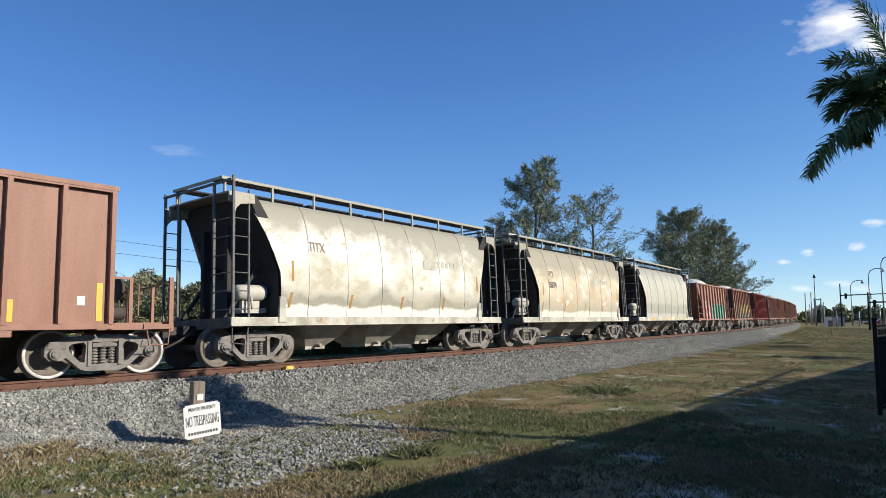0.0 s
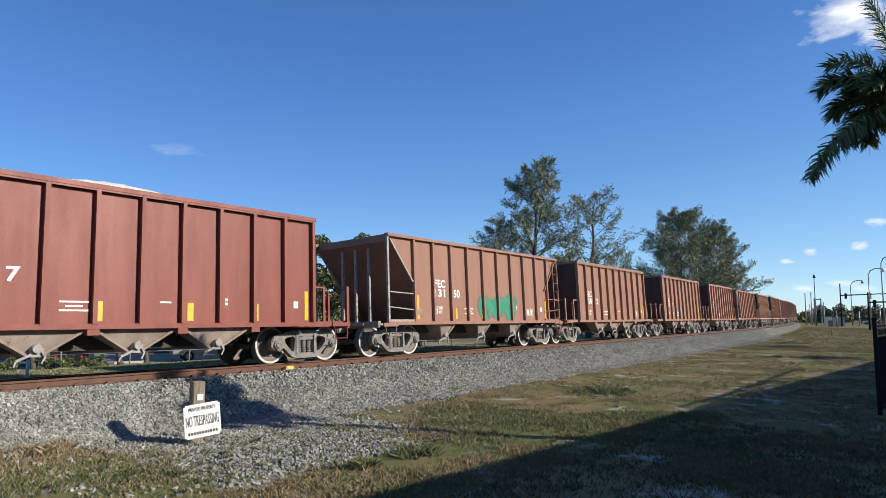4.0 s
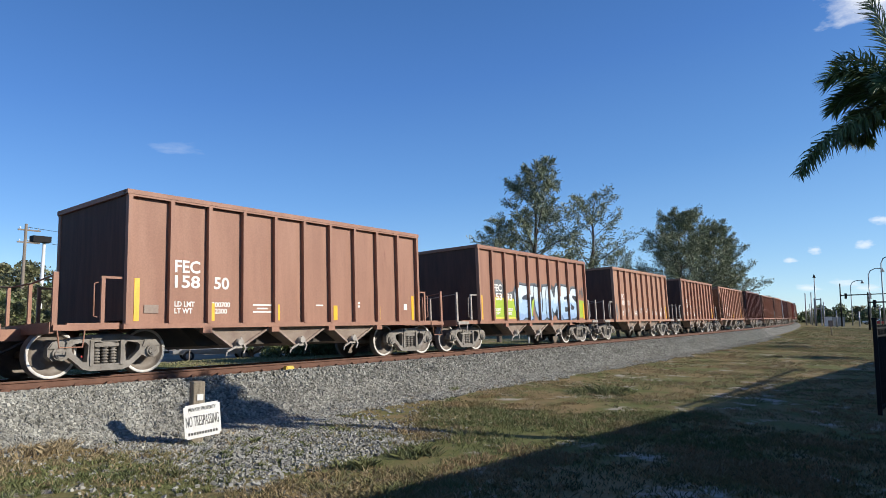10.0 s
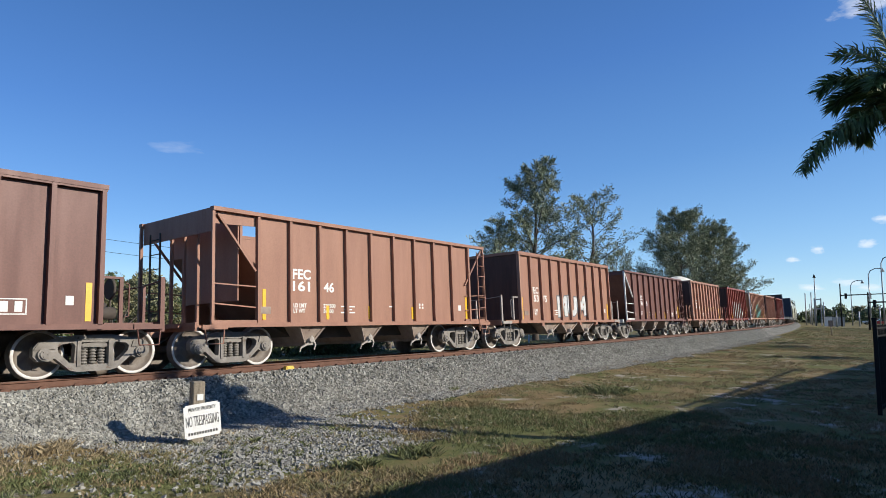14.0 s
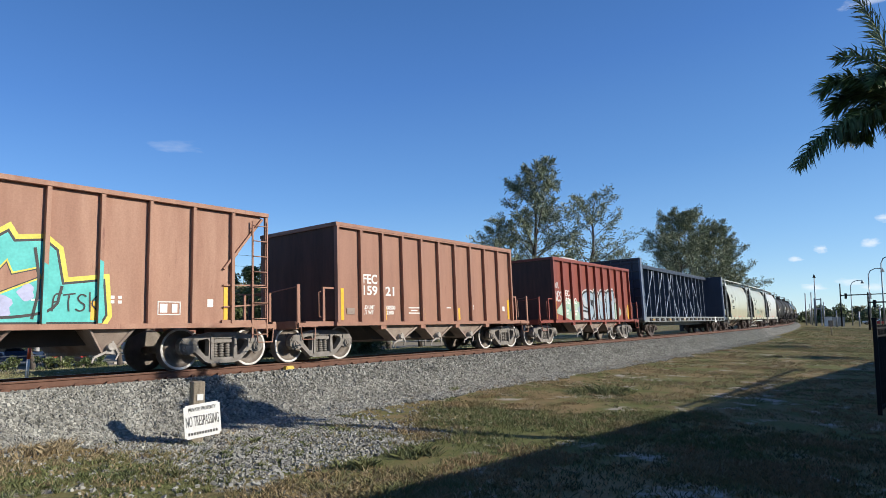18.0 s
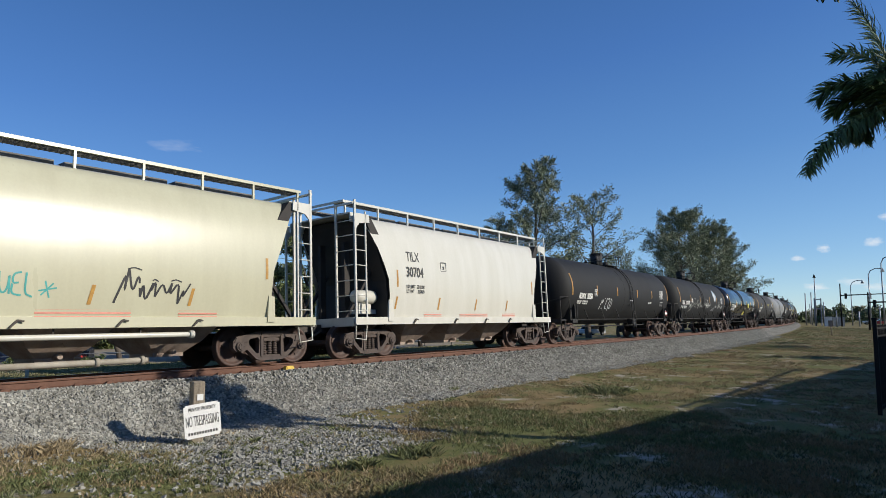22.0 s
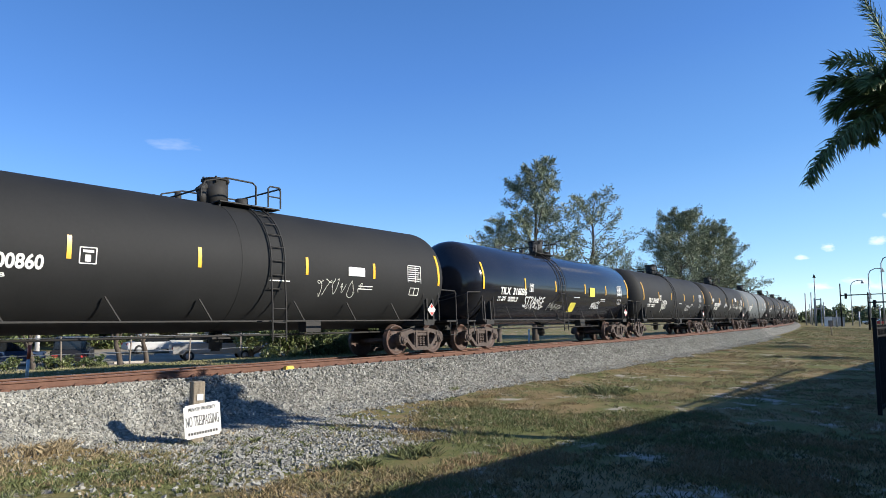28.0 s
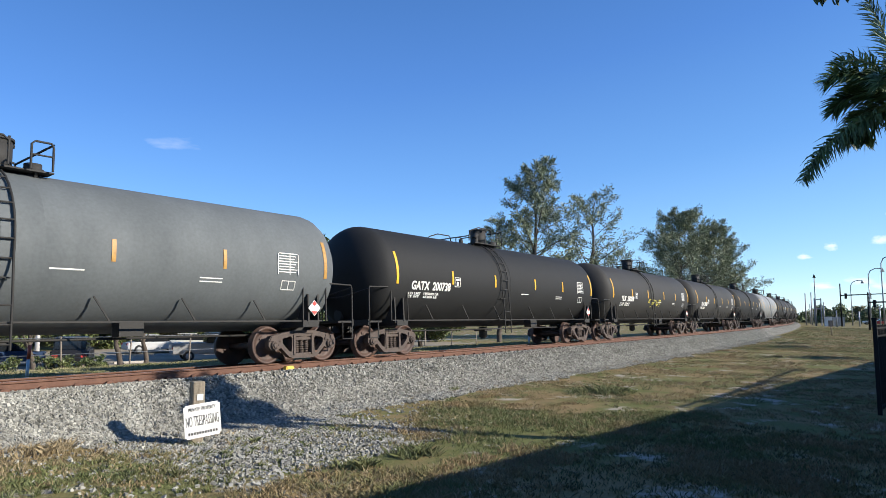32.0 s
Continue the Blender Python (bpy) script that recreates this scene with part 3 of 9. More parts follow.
def hopper_notes(car, y, seed):
    for k, w in enumerate((0.52, 0.30, 0.52)):
        shared(("note_line", w), "stencil", bars([(0, 0, w, 0.034)]), "white", car, at=pose(-1.22, y, 1.40 - 0.08 * k))
    shared("note_b", "stencil", bars([(0, 0, 0.24, 0.035)]), "white", car, at=pose(0.55, y, 1.42))
    for dx in (-0.07, 0.07):
        for dz in (0, -0.09):
            shared("note_dot", "stencil", bars([(0, 0, 0.07, 0.06)]), "white", car, at=pose(1.9 + dx, y, 1.5 + dz))
    shared("note_d", "stencil", bars([(0, 0, 0.14, 0.17)]), "white", car, at=pose(3.92, y, 1.42))
    shared("card_holder", "card_holder", bars([(0, 0, 0.30, 0.17)]), "bay", car, at=pose(-3.92, y - 0.01, 1.28))
    if seed % 3 == 1:
        shared("note_e", "stencil", bars([(0, 0.13, 0.5, 0.02), (0, -0.13, 0.5, 0.02), (-0.24, 0, 0.02, 0.26), (0.24, 0, 0.02, 0.26), (-0.12, 0, 0.16, 0.18), (0.12, 0, 0.12, 0.18)]), "white", car, at=pose(2.98, y, 1.3))


SL, ST = 5.35, 3.57                                     # slope-ended hopper: half length over its end posts


def slope_body(bm):
    w, t = FW - 0.12, 0.02
    poly = [(-4.20, FS), (4.47, FS), (4.47, 2.35), (5.22, 3.42), (5.22, ST), (-5.22, ST), (-5.22, 3.42), (-4.20, 2.18)]
    for sy in (-1, 1):
        bm_prism(bm, poly, "y", sy * w - t / 2, sy * w + t / 2)
    for sx in (-1, 1):
        bm_prism(bm, [(sx * 5.24, ST), (sx * 5.24, 3.36), (sx * 3.0, 1.0), (sx * 2.95, 1.04), (sx * 5.20, 3.40), (sx * 5.20, ST)], "y", -w + 0.012, w - 0.012)
    bm_box(bm, (0, 0, 1.0), (6.2, 2 * w - 0.03, 0.05))


def slope_rib(bm):
    bm_box(bm, (0, 0, (ST + FS) / 2 - 0.03), (0.075, 0.10, ST - FS - 0.14))


def slope_chord(bm):
    bm_box(bm, (0, 0, 0), (2 * SL + 0.06, 0.14, 0.09))


def slope_sill(bm):
    bm_box(bm, (0, 0, 0), (2 * SL, 0.12, 0.10))


def slope_end_frame(bm):
    """Posts, ladder and deck at the +x end."""
    for sy in (-1, 1):
        y = sy * 1.53
        bm_box(bm, (SL, y, (FS + ST) / 2), (0.07, 0.07, ST - FS - 0.1))
        bm_bar(bm, (4.22, y, 2.18), (5.24, y, 3.42), 0.05)
        bm_bar(bm, (SL, y, 1.42), (4.22, y, 1.34), 0.03)
        bm_bar(bm, (SL, y, 1.86), (4.22, y, 1.82), 0.03)
        bm_box(bm, (4.78, y, 0.98), (1.2, 0.06, 0.14))
    bm_box(bm, (5.0, 0, 0.93), (1.6, 1.9, 0.06))
    bm_box(bm, (5.66, 0, 0.92), (0.10, 2.9, 0.18))
    bm_box(bm, (5.3, 0, 0.84), (1.4, 0.36, 0.22))
    for y in (-0.55, 0.0, 0.55):
        bm_box(bm, (5.10, y, 2.1), (0.06, 0.08, 2.4))


def slope_ladder(bm):
    for x in (0, 0.40):
        bm_box(bm, (x, 0, 2.0), (0.035, 0.035, 2.7))


def slope_rung(bm):
    bm_rod(bm, (0, -0.03, 0), (0.40, -0.03, 0), 0.013, n=6)


def small_bay(bm):
    t, b, zt, zb = 0.44, 0.10, FS - 0.03, 0.44
    bm_grid(bm, [[(-t, -1.46, zt), (t, -1.46, zt), (t, 1.46, zt), (-t, 1.46, zt)], [(-b, -1.25, zb), (b, -1.25, zb), (b, 1.25, zb), (-b, 1.25, zb)]], True, smooth=False)
    for sx in (-1, 1):
        bm_bar(bm, (sx * t, -1.48, zt), (sx * b, -1.28, zb), 0.045)
    bm_box(bm, (0, 0, zb), (0.26, 2.4, 0.07))


def small_hopper_bottom(bm):
    bm_prism(bm, [(-3.3, FS - 0.02), (2.9, FS - 0.02), (2.2, 0.60), (-2.6, 0.60)], "y", -0.9, 0.9)


def cage_body(bm):
    """As slope_body, but its side stops short and a deep header runs on over an open end."""
    w, t = FW - 0.12, 0.02
    poly = [(-4.16, FS), (4.62, FS), (4.62, ST), (-5.30, ST), (-5.30, 3.20), (-4.16, 3.24)]
    for sy in (-1, 1):
        bm_prism(bm, poly, "y", sy * w - t / 2, sy * w + t / 2)
    bm_box(bm, (-5.30, 0, 3.30), (0.03, 2 * w, 0.54))
    bm_box(bm, (-4.64, -0.35, 2.45), (0.03, 2.2, 1.9))
    for sx in (-1, 1):
        bm_prism(bm, [(sx * 4.60, ST), (sx * 4.60, 2.7), (sx * 3.0, 1.0), (sx * 2.95, 1.04), (sx * 4.54, 2.74), (sx * 4.54, ST)], "y", -w + 0.012, w - 0.012)
    bm_box(bm, (0, 0, 1.0), (6.2, 2 * w - 0.03, 0.05))


def cage_ladder(bm):
    for y in (-1.0, -0.55):
        bm_box(bm, (-5.32, y, 2.1), (0.035, 0.035, 2.3))
    for k in range(6):
        bm_rod(bm, (-5.32, -1.0, 1.3 + 0.36 * k), (-5.32, -0.55, 1.3 + 0.36 * k), 0.013, n=6)


def slope_hopper(s, paint, label, mark="", num=("", ""), cap=("", ""), post="steel", load=None, seed=0, cage=False, ribs=10, mark_dx=0.0, strips=((-3.95, 0.72), (-1.95, 0.36), (-0.38, 0.36), (1.48, 0.36), (4.30, 0.72))):
    car = thing("hopper_car", label, "hopper car", "freight train")
    if cage:
        shared("cage_body", "body", cage_body, paint, car)
        shared("cage_ladder", "end_ladder", cage_ladder, "under", car, at=pose(0, 1.7, 0))
    else:
        shared("slope_body", "body", slope_body, paint, car)
    shared("small_hopper_bottom", "hopper_bottom", small_hopper_bottom, "under", car)
    for sy in (-1, 1):
        shared("slope_chord", "top_chord", slope_chord, paint, car, at=pose(0, sy * (FW - 0.07), ST - 0.045))
        shared("slope_sill", "side_sill", slope_sill, paint, car, at=pose(0, sy * (FW - 0.08), FS))
        for k in range(ribs):
            shared("slope_rib", "rib", slope_rib, paint, car, at=pose(-4.16 + k * 8.595 / (ribs - 1), sy * (FW - 0.062), 0))
        lad = shared("slope_ladder", "ladder", slope_ladder, paint, car, at=pose(SL - 0.40, sy * 1.575, 0))
        for k in range(8):
            shared("slope_rung", "rung", slope_rung, paint, lad, at=pose(0, 0, 0.72 + k * 0.36))
    for sx in (-1, 1):
        turn = pose(0, 0, 0, 0, 0, 0 if sx > 0 else 180)
        shared("slope_end", "end_frame", slope_end_frame, post if sx < 0 else paint, car, at=turn)
        for sy in (-1, 1):
            shared("stirrup", "step", stirrup, paint, car, at=pose(sx * 5.3, sy * 1.56, 0.9))
        truck(car, sx * 4.52)
    brake_gear(car)
    for k in range(3):
        shared("small_bay", "bay", small_bay, "bay", car, at=pose(-2.45 + k * 2.15, 0, 0))
        shared("gate", "gate_lever", gate, "steel", car, at=pose(-2.45 + k * 2.15 + 0.05, 0.10, 0))
    draft_gear(car, 6.05)
    y = -(FW - 0.105)
    for x, h in strips:
        shared(("strip", h), "reflector", strip_z(h), "reflector", car, at=pose(x, y, FS + 0.12))
    if load:
        bm = bmesh.new()
        lumps(bm, SL - 0.2, FW - 0.18, ST - 0.30, seed, load)
        part("load", bm, "load", car, "heaped crushed white stone")
    if mark:
        text(mark, 0.34, "white", car, (mark_dx - 3.10, y, 2.07), bold=0.009, width=0.58)
        text(num[0], 0.34, "white", car, (mark_dx - 3.10 + (0.17 if len(num[0]) < 3 else 0), y, 1.77), bold=0.009, width=0.56 if len(num[0]) > 2 else 0.32)
        text(num[1], 0.34, "white", car, (mark_dx - 2.08 - (0.27 if len(num[1]) > 2 else 0), y, 1.77), bold=0.009, width=0.36 if len(num[1]) < 3 else 0.56)
        text("LD LMT\nLT WT", 0.14, "white", car, (mark_dx - 3.08, y, 1.36), bold=0.004, width=0.42)
        text(cap[0] + "\n" + cap[1], 0.14, "white", car, (mark_dx - 2.10, y, 1.36), bold=0.004, width=0.42)
    hopper_notes(car, y, seed)
    CARS.append((car, s))
    return car


# covered hopper: half section (y, z), from sill to roof ridge
CH_SEC = ((1.46, 1.05), (1.50, 1.30), (1.555, 1.75), (1.575, 2.2), (1.56, 2.65), (1.51, 3.1), (1.42, 3.5), (1.30, 3.8), (1.16, 3.97), (0.95, 4.05), (0.5, 4.09), (0.0, 4.10))


def ch_end(z):
    """Where the body ends at height z."""
    return float(np.interp(z, (1.05, 1.75, 2.2, 2.65, 3.1, 3.5, 3.8, 3.97), (4.26, 4.28, 4.32, 4.50, 4.70, 4.90, 5.06, 5.14)))


def ch_shell(bm):
    sec = list(CH_SEC) + [(-y, z) for y, z in CH_SEC[-2::-1]]
    rows = [[(k / 10 * ch_end(z), -y, z) for y, z in sec] for k in range(-10, 11)]
    fs = bm_grid(bm, rows)
    bmesh.ops.recalc_face_normals(bm, faces=fs)


def ch_slope(bm):
    """The dark hopper end under the overhanging roof, at the +x end; its colour holds the shade."""
    bm_prism(bm, [(4.24, 1.02), (4.28, 2.2), (4.66, 3.1), (5.04, 3.8), (5.06, 4.0), (4.9, 4.0), (3.4, 1.9), (3.0, 1.02)], "y", -1.42, 1.42)


def ch_stay(bm):
    bm_box(bm, (5.0, 0, 2.2), (0.2, 0.12, 2.3))


def ch_eave(bm):
    for sy in (-1, 1):
        bm_box(bm, (5.28, sy * 1.26, 3.93), (0.56, 0.05, 0.26))
    bm_box(bm, (5.28, 0, 4.05), (0.56, 2.5, 0.04))


def ch_sill(bm):
    bm_box(bm, (0, 0, 1.02), (11.3, 0.06, 0.20))
    bm_box(bm, (0, 0.02, 0.93), (11.3, 0.12, 0.03))


def ch_gusset(bm):
    bm_prism(bm, [(0, 1.0), (0.22, 1.0), (0.20, 1.60), (0.04, 1.62)], "y", -0.03, 0.03)


def ch_seam(bm):
    pts = [(0, -y - 0.006, z) for y, z in CH_SEC[:9]]
    for a, b in zip(pts, pts[1:]):
        bm_bar(bm, a, b, 0.03, 0.012)


def ch_walk(bm):
    """Running board on the roof with its edge rail and stays."""
    for sy in (-1, 1):
        bm_box(bm, (0, sy * 1.02, 4.42), (11.2, 0.05, 0.07))
        for k in range(9):
            bm_bar(bm, (-5.5 + k * 1.375, sy * 1.02, 4.40), (-5.5 + k * 1.375, sy * 1.02, 4.02), 0.05)
    bm_box(bm, (5.57, 0, 4.42), (0.06, 2.04, 0.06))
    bm_box(bm, (-5.57, 0, 4.42), (0.06, 2.04, 0.06))


def ch_grate(bm):
    for sy in (-1, 1):
        for k in range(6):
            bm_box(bm, (0, sy * (0.62 + k * 0.07), 4.40), (11.1, 0.018, 0.035))
        for k in range(56):
            bm_box(bm, (-5.5 + k * 0.2, sy * 0.80, 4.39), (0.016, 0.40, 0.03))
    for k in range(4):
        bm_box(bm, (-3.6 + k * 2.4, 0, 4.22), (2.2, 0.62, 0.2))


def ch_end_frame(bm):
    for sy in (-1, 1):
        y = sy * 1.45
        bm_box(bm, (5.56, y, 2.65), (0.06, 0.05, 3.5))
        bm_box(bm, (5.14, y, 2.55), (0.04, 0.04, 3.1))
        bm_pipe(bm, [(5.56, y, 1.0), (5.60, y, 0.55), (5.20, y, 0.50), (5.14, y, 0.95)], 0.018)
    bm_box(bm, (5.62, 0, 1.0), (0.10, 2.9, 0.24))
    for y in (-0.75, 0.75):
        bm_box(bm, (5.60, y, 2.6), (0.06, 0.05, 3.4))
    bm_box(bm, (5.60, 0, 4.30), (0.06, 2.9, 0.05))


def ch_corner(bm):
    """Plate that ties the roof to the end post, cut in a curve below."""
    bm_prism(bm, [(5.00, 4.02), (5.56, 4.02), (5.56, 3.42), (5.50, 3.62), (5.38, 3.74), (5.14, 3.78), (4.98, 3.80)], "y", -0.02, 0.02)


def ch_rung(bm):
    bm_rod(bm, (5.14, 0, 0), (5.56, 0, 0), 0.014, n=6)


def ch_end_rung(bm):
    bm_rod(bm, (5.60, 0.75, 0), (5.60, 1.40, 0), 0.014, n=6)


def ch_deck(bm):
    bm_box(bm, (4.9, 0, 0.95), (1.4, 2.6, 0.06))
    bm_box(bm, (5.3, 0, 0.85), (1.5, 0.36, 0.24))
    for y in (-0.9, 0.9):
        bm_bar(bm, (5.5, y, 1.0), (4.3, y, 2.6), 0.08)


def ch_tank(bm):
    bm_lathe(bm, [(0.0, -0.42), (0.12, -0.42), (0.19, -0.36), (0.20, -0.1), (0.20, 0.3), (0.19, 0.38), (0.1, 0.42), (0, 0.42)], "x", (0, 0, 0), n=16)
    bm_box(bm, (0, 0, -0.28), (0.5, 0.1, 0.2))
    bm_box(bm, (0.1, 0.1, -0.42), (0.7, 0.3, 0.12))
    bm_rod(bm, (-0.1, -0.2, -0.1), (-0.1, -0.24, -0.4), 0.03)


def ch_bay(bm):
    bm_grid(bm, [[(-0.85, -1.2, 1.0), (0.85, -1.2, 1.0), (0.85, 1.2, 1.0), (-0.85, 1.2, 1.0)], [(-0.62, -0.8, 0.62), (0.62, -0.8, 0.62), (0.62, 0.8, 0.62), (-0.62, 0.8, 0.62)], [(-0.3, -0.45, 0.34), (0.3, -0.45, 0.34), (0.3, 0.45, 0.34), (-0.3, 0.45, 0.34)]], True, smooth=False)
    bm_box(bm, (0, 0, 0.34), (0.7, 1.0, 0.08))
    bm_rod(bm, (0, -0.75, 0.40), (0, -0.5, 0.40), 0.05)


def curve_strip(z0, z1, lean=0.0, w=0.07):
    """A reflective strip that follows the curved side."""
    def build(bm):
        zs = np.linspace(z0, z1, 6)
        ys = np.interp(zs, [z for _, z in CH_SEC], [y for y, _ in CH_SEC])
        rows = [[(lean * k / 5 + x, -float(ys[k]) - 0.008, float(zs[k])) for x in (-w / 2, w / 2)] for k in range(6)]
        bm_grid(bm, rows)
    return build


def covered_hopper(s, paint, label, trim, frame_paint, words=(), strips="reflector_worn", metal="truck", wheel="wheel", rim="wheel", reach=12.9, dark="letter_dark"):
    car = thing("covered_hopper_car", label, "hopper car", "freight train")
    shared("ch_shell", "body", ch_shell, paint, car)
    shared("ch_walk", "running_board", ch_walk, trim, car)
    shared("ch_grate", "roof_grating", ch_grate, "soot" if paint.startswith("cement") else "frame_grey", car)
    for sy in (-1, 1):
        shared("ch_sill", "side_sill", ch_sill, paint if not paint.startswith("cement") else "cement_sill", car, at=pose(0, sy * 1.5, 0))
        for sx in (-1, 1):
            shared("ch_gusset", "gusset", ch_gusset, trim, car, at=pose(sx * 4.15 - (0.2 if sx < 0 else 0.0), sy * 1.53, 0))
    for k in range(6 if paint.startswith("cement") else 0):
        shared("ch_seam", "weld_seam", ch_seam, paint, car, at=pose(-3.4 + k * 1.36, 0, 0))
    for sx in (-1, 1):
        turn = pose(0, 0, 0, 0, 0, 0 if sx > 0 else 180)
        fr = shared("ch_end_frame", "end_frame", ch_end_frame, frame_paint, car, at=turn)
        for k in range(7):
            for y in (-1.45, 1.45):
                shared("ch_rung", "rung", ch_rung, frame_paint, fr, at=pose(0, y, 1.3 + k * 0.42))
            shared("ch_end_rung", "rung", ch_end_rung, frame_paint, fr, at=pose(0, 0, 1.3 + k * 0.42))
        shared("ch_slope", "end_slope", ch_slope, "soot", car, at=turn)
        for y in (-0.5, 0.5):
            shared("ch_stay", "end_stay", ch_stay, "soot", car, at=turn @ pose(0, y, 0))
        shared("ch_eave", "eave", ch_eave, paint, car, at=turn)
        for y in (-1.45, 1.45):
            shared("ch_corner", "corner_plate", ch_corner, frame_paint if not paint.startswith("cement") else paint, car, at=turn @ pose(0, y, 0))
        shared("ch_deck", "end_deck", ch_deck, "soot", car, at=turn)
        truck(car, sx * 4.62, metal, wheel, rim)
    shared("ch_tank", "brake_cylinder", ch_tank, trim, car, at=pose(-4.75, -0.95, 1.72))
    for k in range(3):
        shared("ch_bay", "bay", ch_bay, "bay_pale" if paint.startswith("cement") else "bay", car, at=pose(-2.3 + k * 2.3, 0, 0))
    draft_gear(car, reach / 2)
    for x in (-4.03, -1.96, 0.14, 2.17):
        shared("cs_low", "reflector", curve_strip(1.35, 1.72, 0.08), strips, car, at=pose(x, 0, 0))
    for x in (-3.94, 4.12):
        shared("cs_high", "reflector", curve_strip(2.0, 2.5, 0.0), strips, car, at=pose(x, 0, 0))
    for words_, size, x, z, width, tilt in words:
        y = -float(np.interp(z + size * 0.35, [c for _, c in CH_SEC], [c for c, _ in CH_SEC])) - 0.022
        text(words_, size, dark, car, (x, y, z, tilt), bold=size * 0.012, width=width)
    CARS.append((car, s))
    return car


def beam_sill(bm):
    for sy in (-1, 1):
        bm_box(bm, (0, sy * 1.42, 0.98), (21.1, 0.06, 0.26))
        bm_box(bm, (0, sy * 1.36, 1.13), (21.1, 0.20, 0.03))
    bm_box(bm, (0, 0, 1.05), (21.0, 2.7, 0.08))
    bm_prism(bm, [(-10.6, 1.0), (-7.0, 0.62), (7.0, 0.62), (10.6, 1.0)], "y", -0.32, 0.32)
    for k in range(18):
        bm_box(bm, (-9.44 + k * 1.11, 0, 0.95), (0.10, 2.75, 0.16))


def beam_post(bm):
    for sy in (-1, 1):
        bm_box(bm, (0.01, sy * 0.16, 2.7), (0.075, 0.02, 3.2))
    # the web turns from the sun; its shade is put into the darker blue
    bm_box(bm, (-0.035, 0, 2.7), (0.02, 0.30, 3.2), mi=1)
    for k in range(6):
        bm_rod(bm, (-0.06, -0.175, 1.4 + k * 0.5), (-0.03, -0.175, 1.4 + k * 0.5), 0.018, n=6)


def beam_top(bm):
    bm_box(bm, (0, 0, 4.42), (20.8, 0.50, 0.08))
    for sy in (-1, 1):
        bm_box(bm, (0, sy * 0.235, 4.34), (20.8, 0.03, 0.20), mi=1)
    for k in range(22):
        bm_rod(bm, (-10.0 + k * 0.95, -0.245, 4.35), (-9.8 + k * 0.95, -0.245, 4.35), 0.02, n=6)


def beam_brace(bm):
    bm_bar(bm, (0.05, 0, 1.22), (2.17, 0, 4.15), 0.03, 0.10)
    bm_prism(bm, [(0.02, 1.12), (0.22, 1.12), (0.26, 1.42), (0.10, 1.42)], "y", -0.02, 0.02)
    bm_prism(bm, [(2.0, 4.2), (2.2, 4.2), (2.14, 3.9), (1.96, 3.95)], "y", -0.02, 0.02)


def beam_bulkhead(bm):
    bm_box(bm, (0, 0, 2.74), (0.12, 2.75, 3.3))


def bulkhead_post(bm):
    bm_box(bm, (0.05, 0, 2.70), (0.28, 0.10, 3.5))


def bulkhead_stiffener(bm):
    bm_box(bm, (0.10, 0, 0), (0.12, 2.7, 0.07))


def bulkhead_rib(bm):
    bm_box(bm, (0.08, 0, 2.78), (0.10, 0.06, 3.4))


def bulkhead_cap(bm):
    bm_box(bm, (0.05, 0, 4.42), (0.3, 2.9, 0.08))


def winch(bm):
    bm_rod(bm, (-0.16, 0, 0), (0.16, 0, 0), 0.055, n=10)
    for x in (-0.17, 0.17):
        bm_box(bm, (x, 0, 0), (0.035, 0.14, 0.16))
    bm_rod(bm, (0.17, 0, 0), (0.25, 0, 0), 0.035, n=8)


def beam_car(s, label):
    car = thing("centerbeam_flat_car", label, "flat car", "freight train")
    shared("beam_sill", "deck", beam_sill, "deck", car)
    shared("beam_top", "top_chord", beam_top, ["beam", "beam_dark"], car)
    xs = [-9.44 + k * 1.11 for k in range(18)]
    for x in xs:
        shared("beam_post", "post", beam_post, ["beam", "beam_dark"], car, at=pose(x, 0, 0))
        for sy in (-1, 1):
            shared("winch", "strap_winch", winch, "under", car, at=pose(x, sy * 1.47, 0.98))
    for sy in (-1, 1):
        for k in (1, 3, 5, 7):
            shared("beam_brace", "brace", beam_brace, "brace", car, at=pose(xs[k], sy * 0.10, 0))
        for k in (8, 10, 12, 14):
            shared("beam_brace", "brace", beam_brace, "brace", car, at=pose(xs[k + 2], sy * 0.10, 0, 0, 0, 180))
    for sx in (-1, 1):
        wall = shared("beam_bulkhead", "bulkhead", beam_bulkhead, "navy", car, at=pose(sx * 10.45, 0, 0, 0, 0, 0 if sx > 0 else 180))
        for sy in (-1, 1):
            shared("bulkhead_post", "corner_post", bulkhead_post, "beam", wall, at=pose(0, sy * 1.42, 0))
        for k in range(7):
            shared("bulkhead_stiffener", "stiffener", bulkhead_stiffener, "navy", wall, at=pose(0, 0, 1.35 + k * 0.48))
        for k in range(4):
            shared("bulkhead_rib", "rib", bulkhead_rib, "navy", wall, at=pose(0, -0.9 + k * 0.6, 0))
        shared("bulkhead_cap", "cap", bulkhead_cap, "navy", wall)
        truck(car, sx * 8.35, "truck_dark", "wheel_rust", "wheel_rust")
    for k in range(6):
        shared("deck_strip", "reflector", bars([(0, 0, 0.55, 0.10)]), "reflector_worn", car, at=pose(-8.9 + k * 3.3, -1.455, 0.98))
    text("LD LMT 224100\nLT WT     61300", 0.13, "white", car, (-2.2, -1.456, 1.00), bold=0.004)
    shared("plate", "placard", bars([(0, 0, 0.42, 0.40)]), "white", car, at=pose(7.0, -1.47, 0.93))
    draft_gear(car, 11.1)
    CARS.append((car, s))
    return car


TR, TZ, TLEN = 1.565, 2.40, 7.80


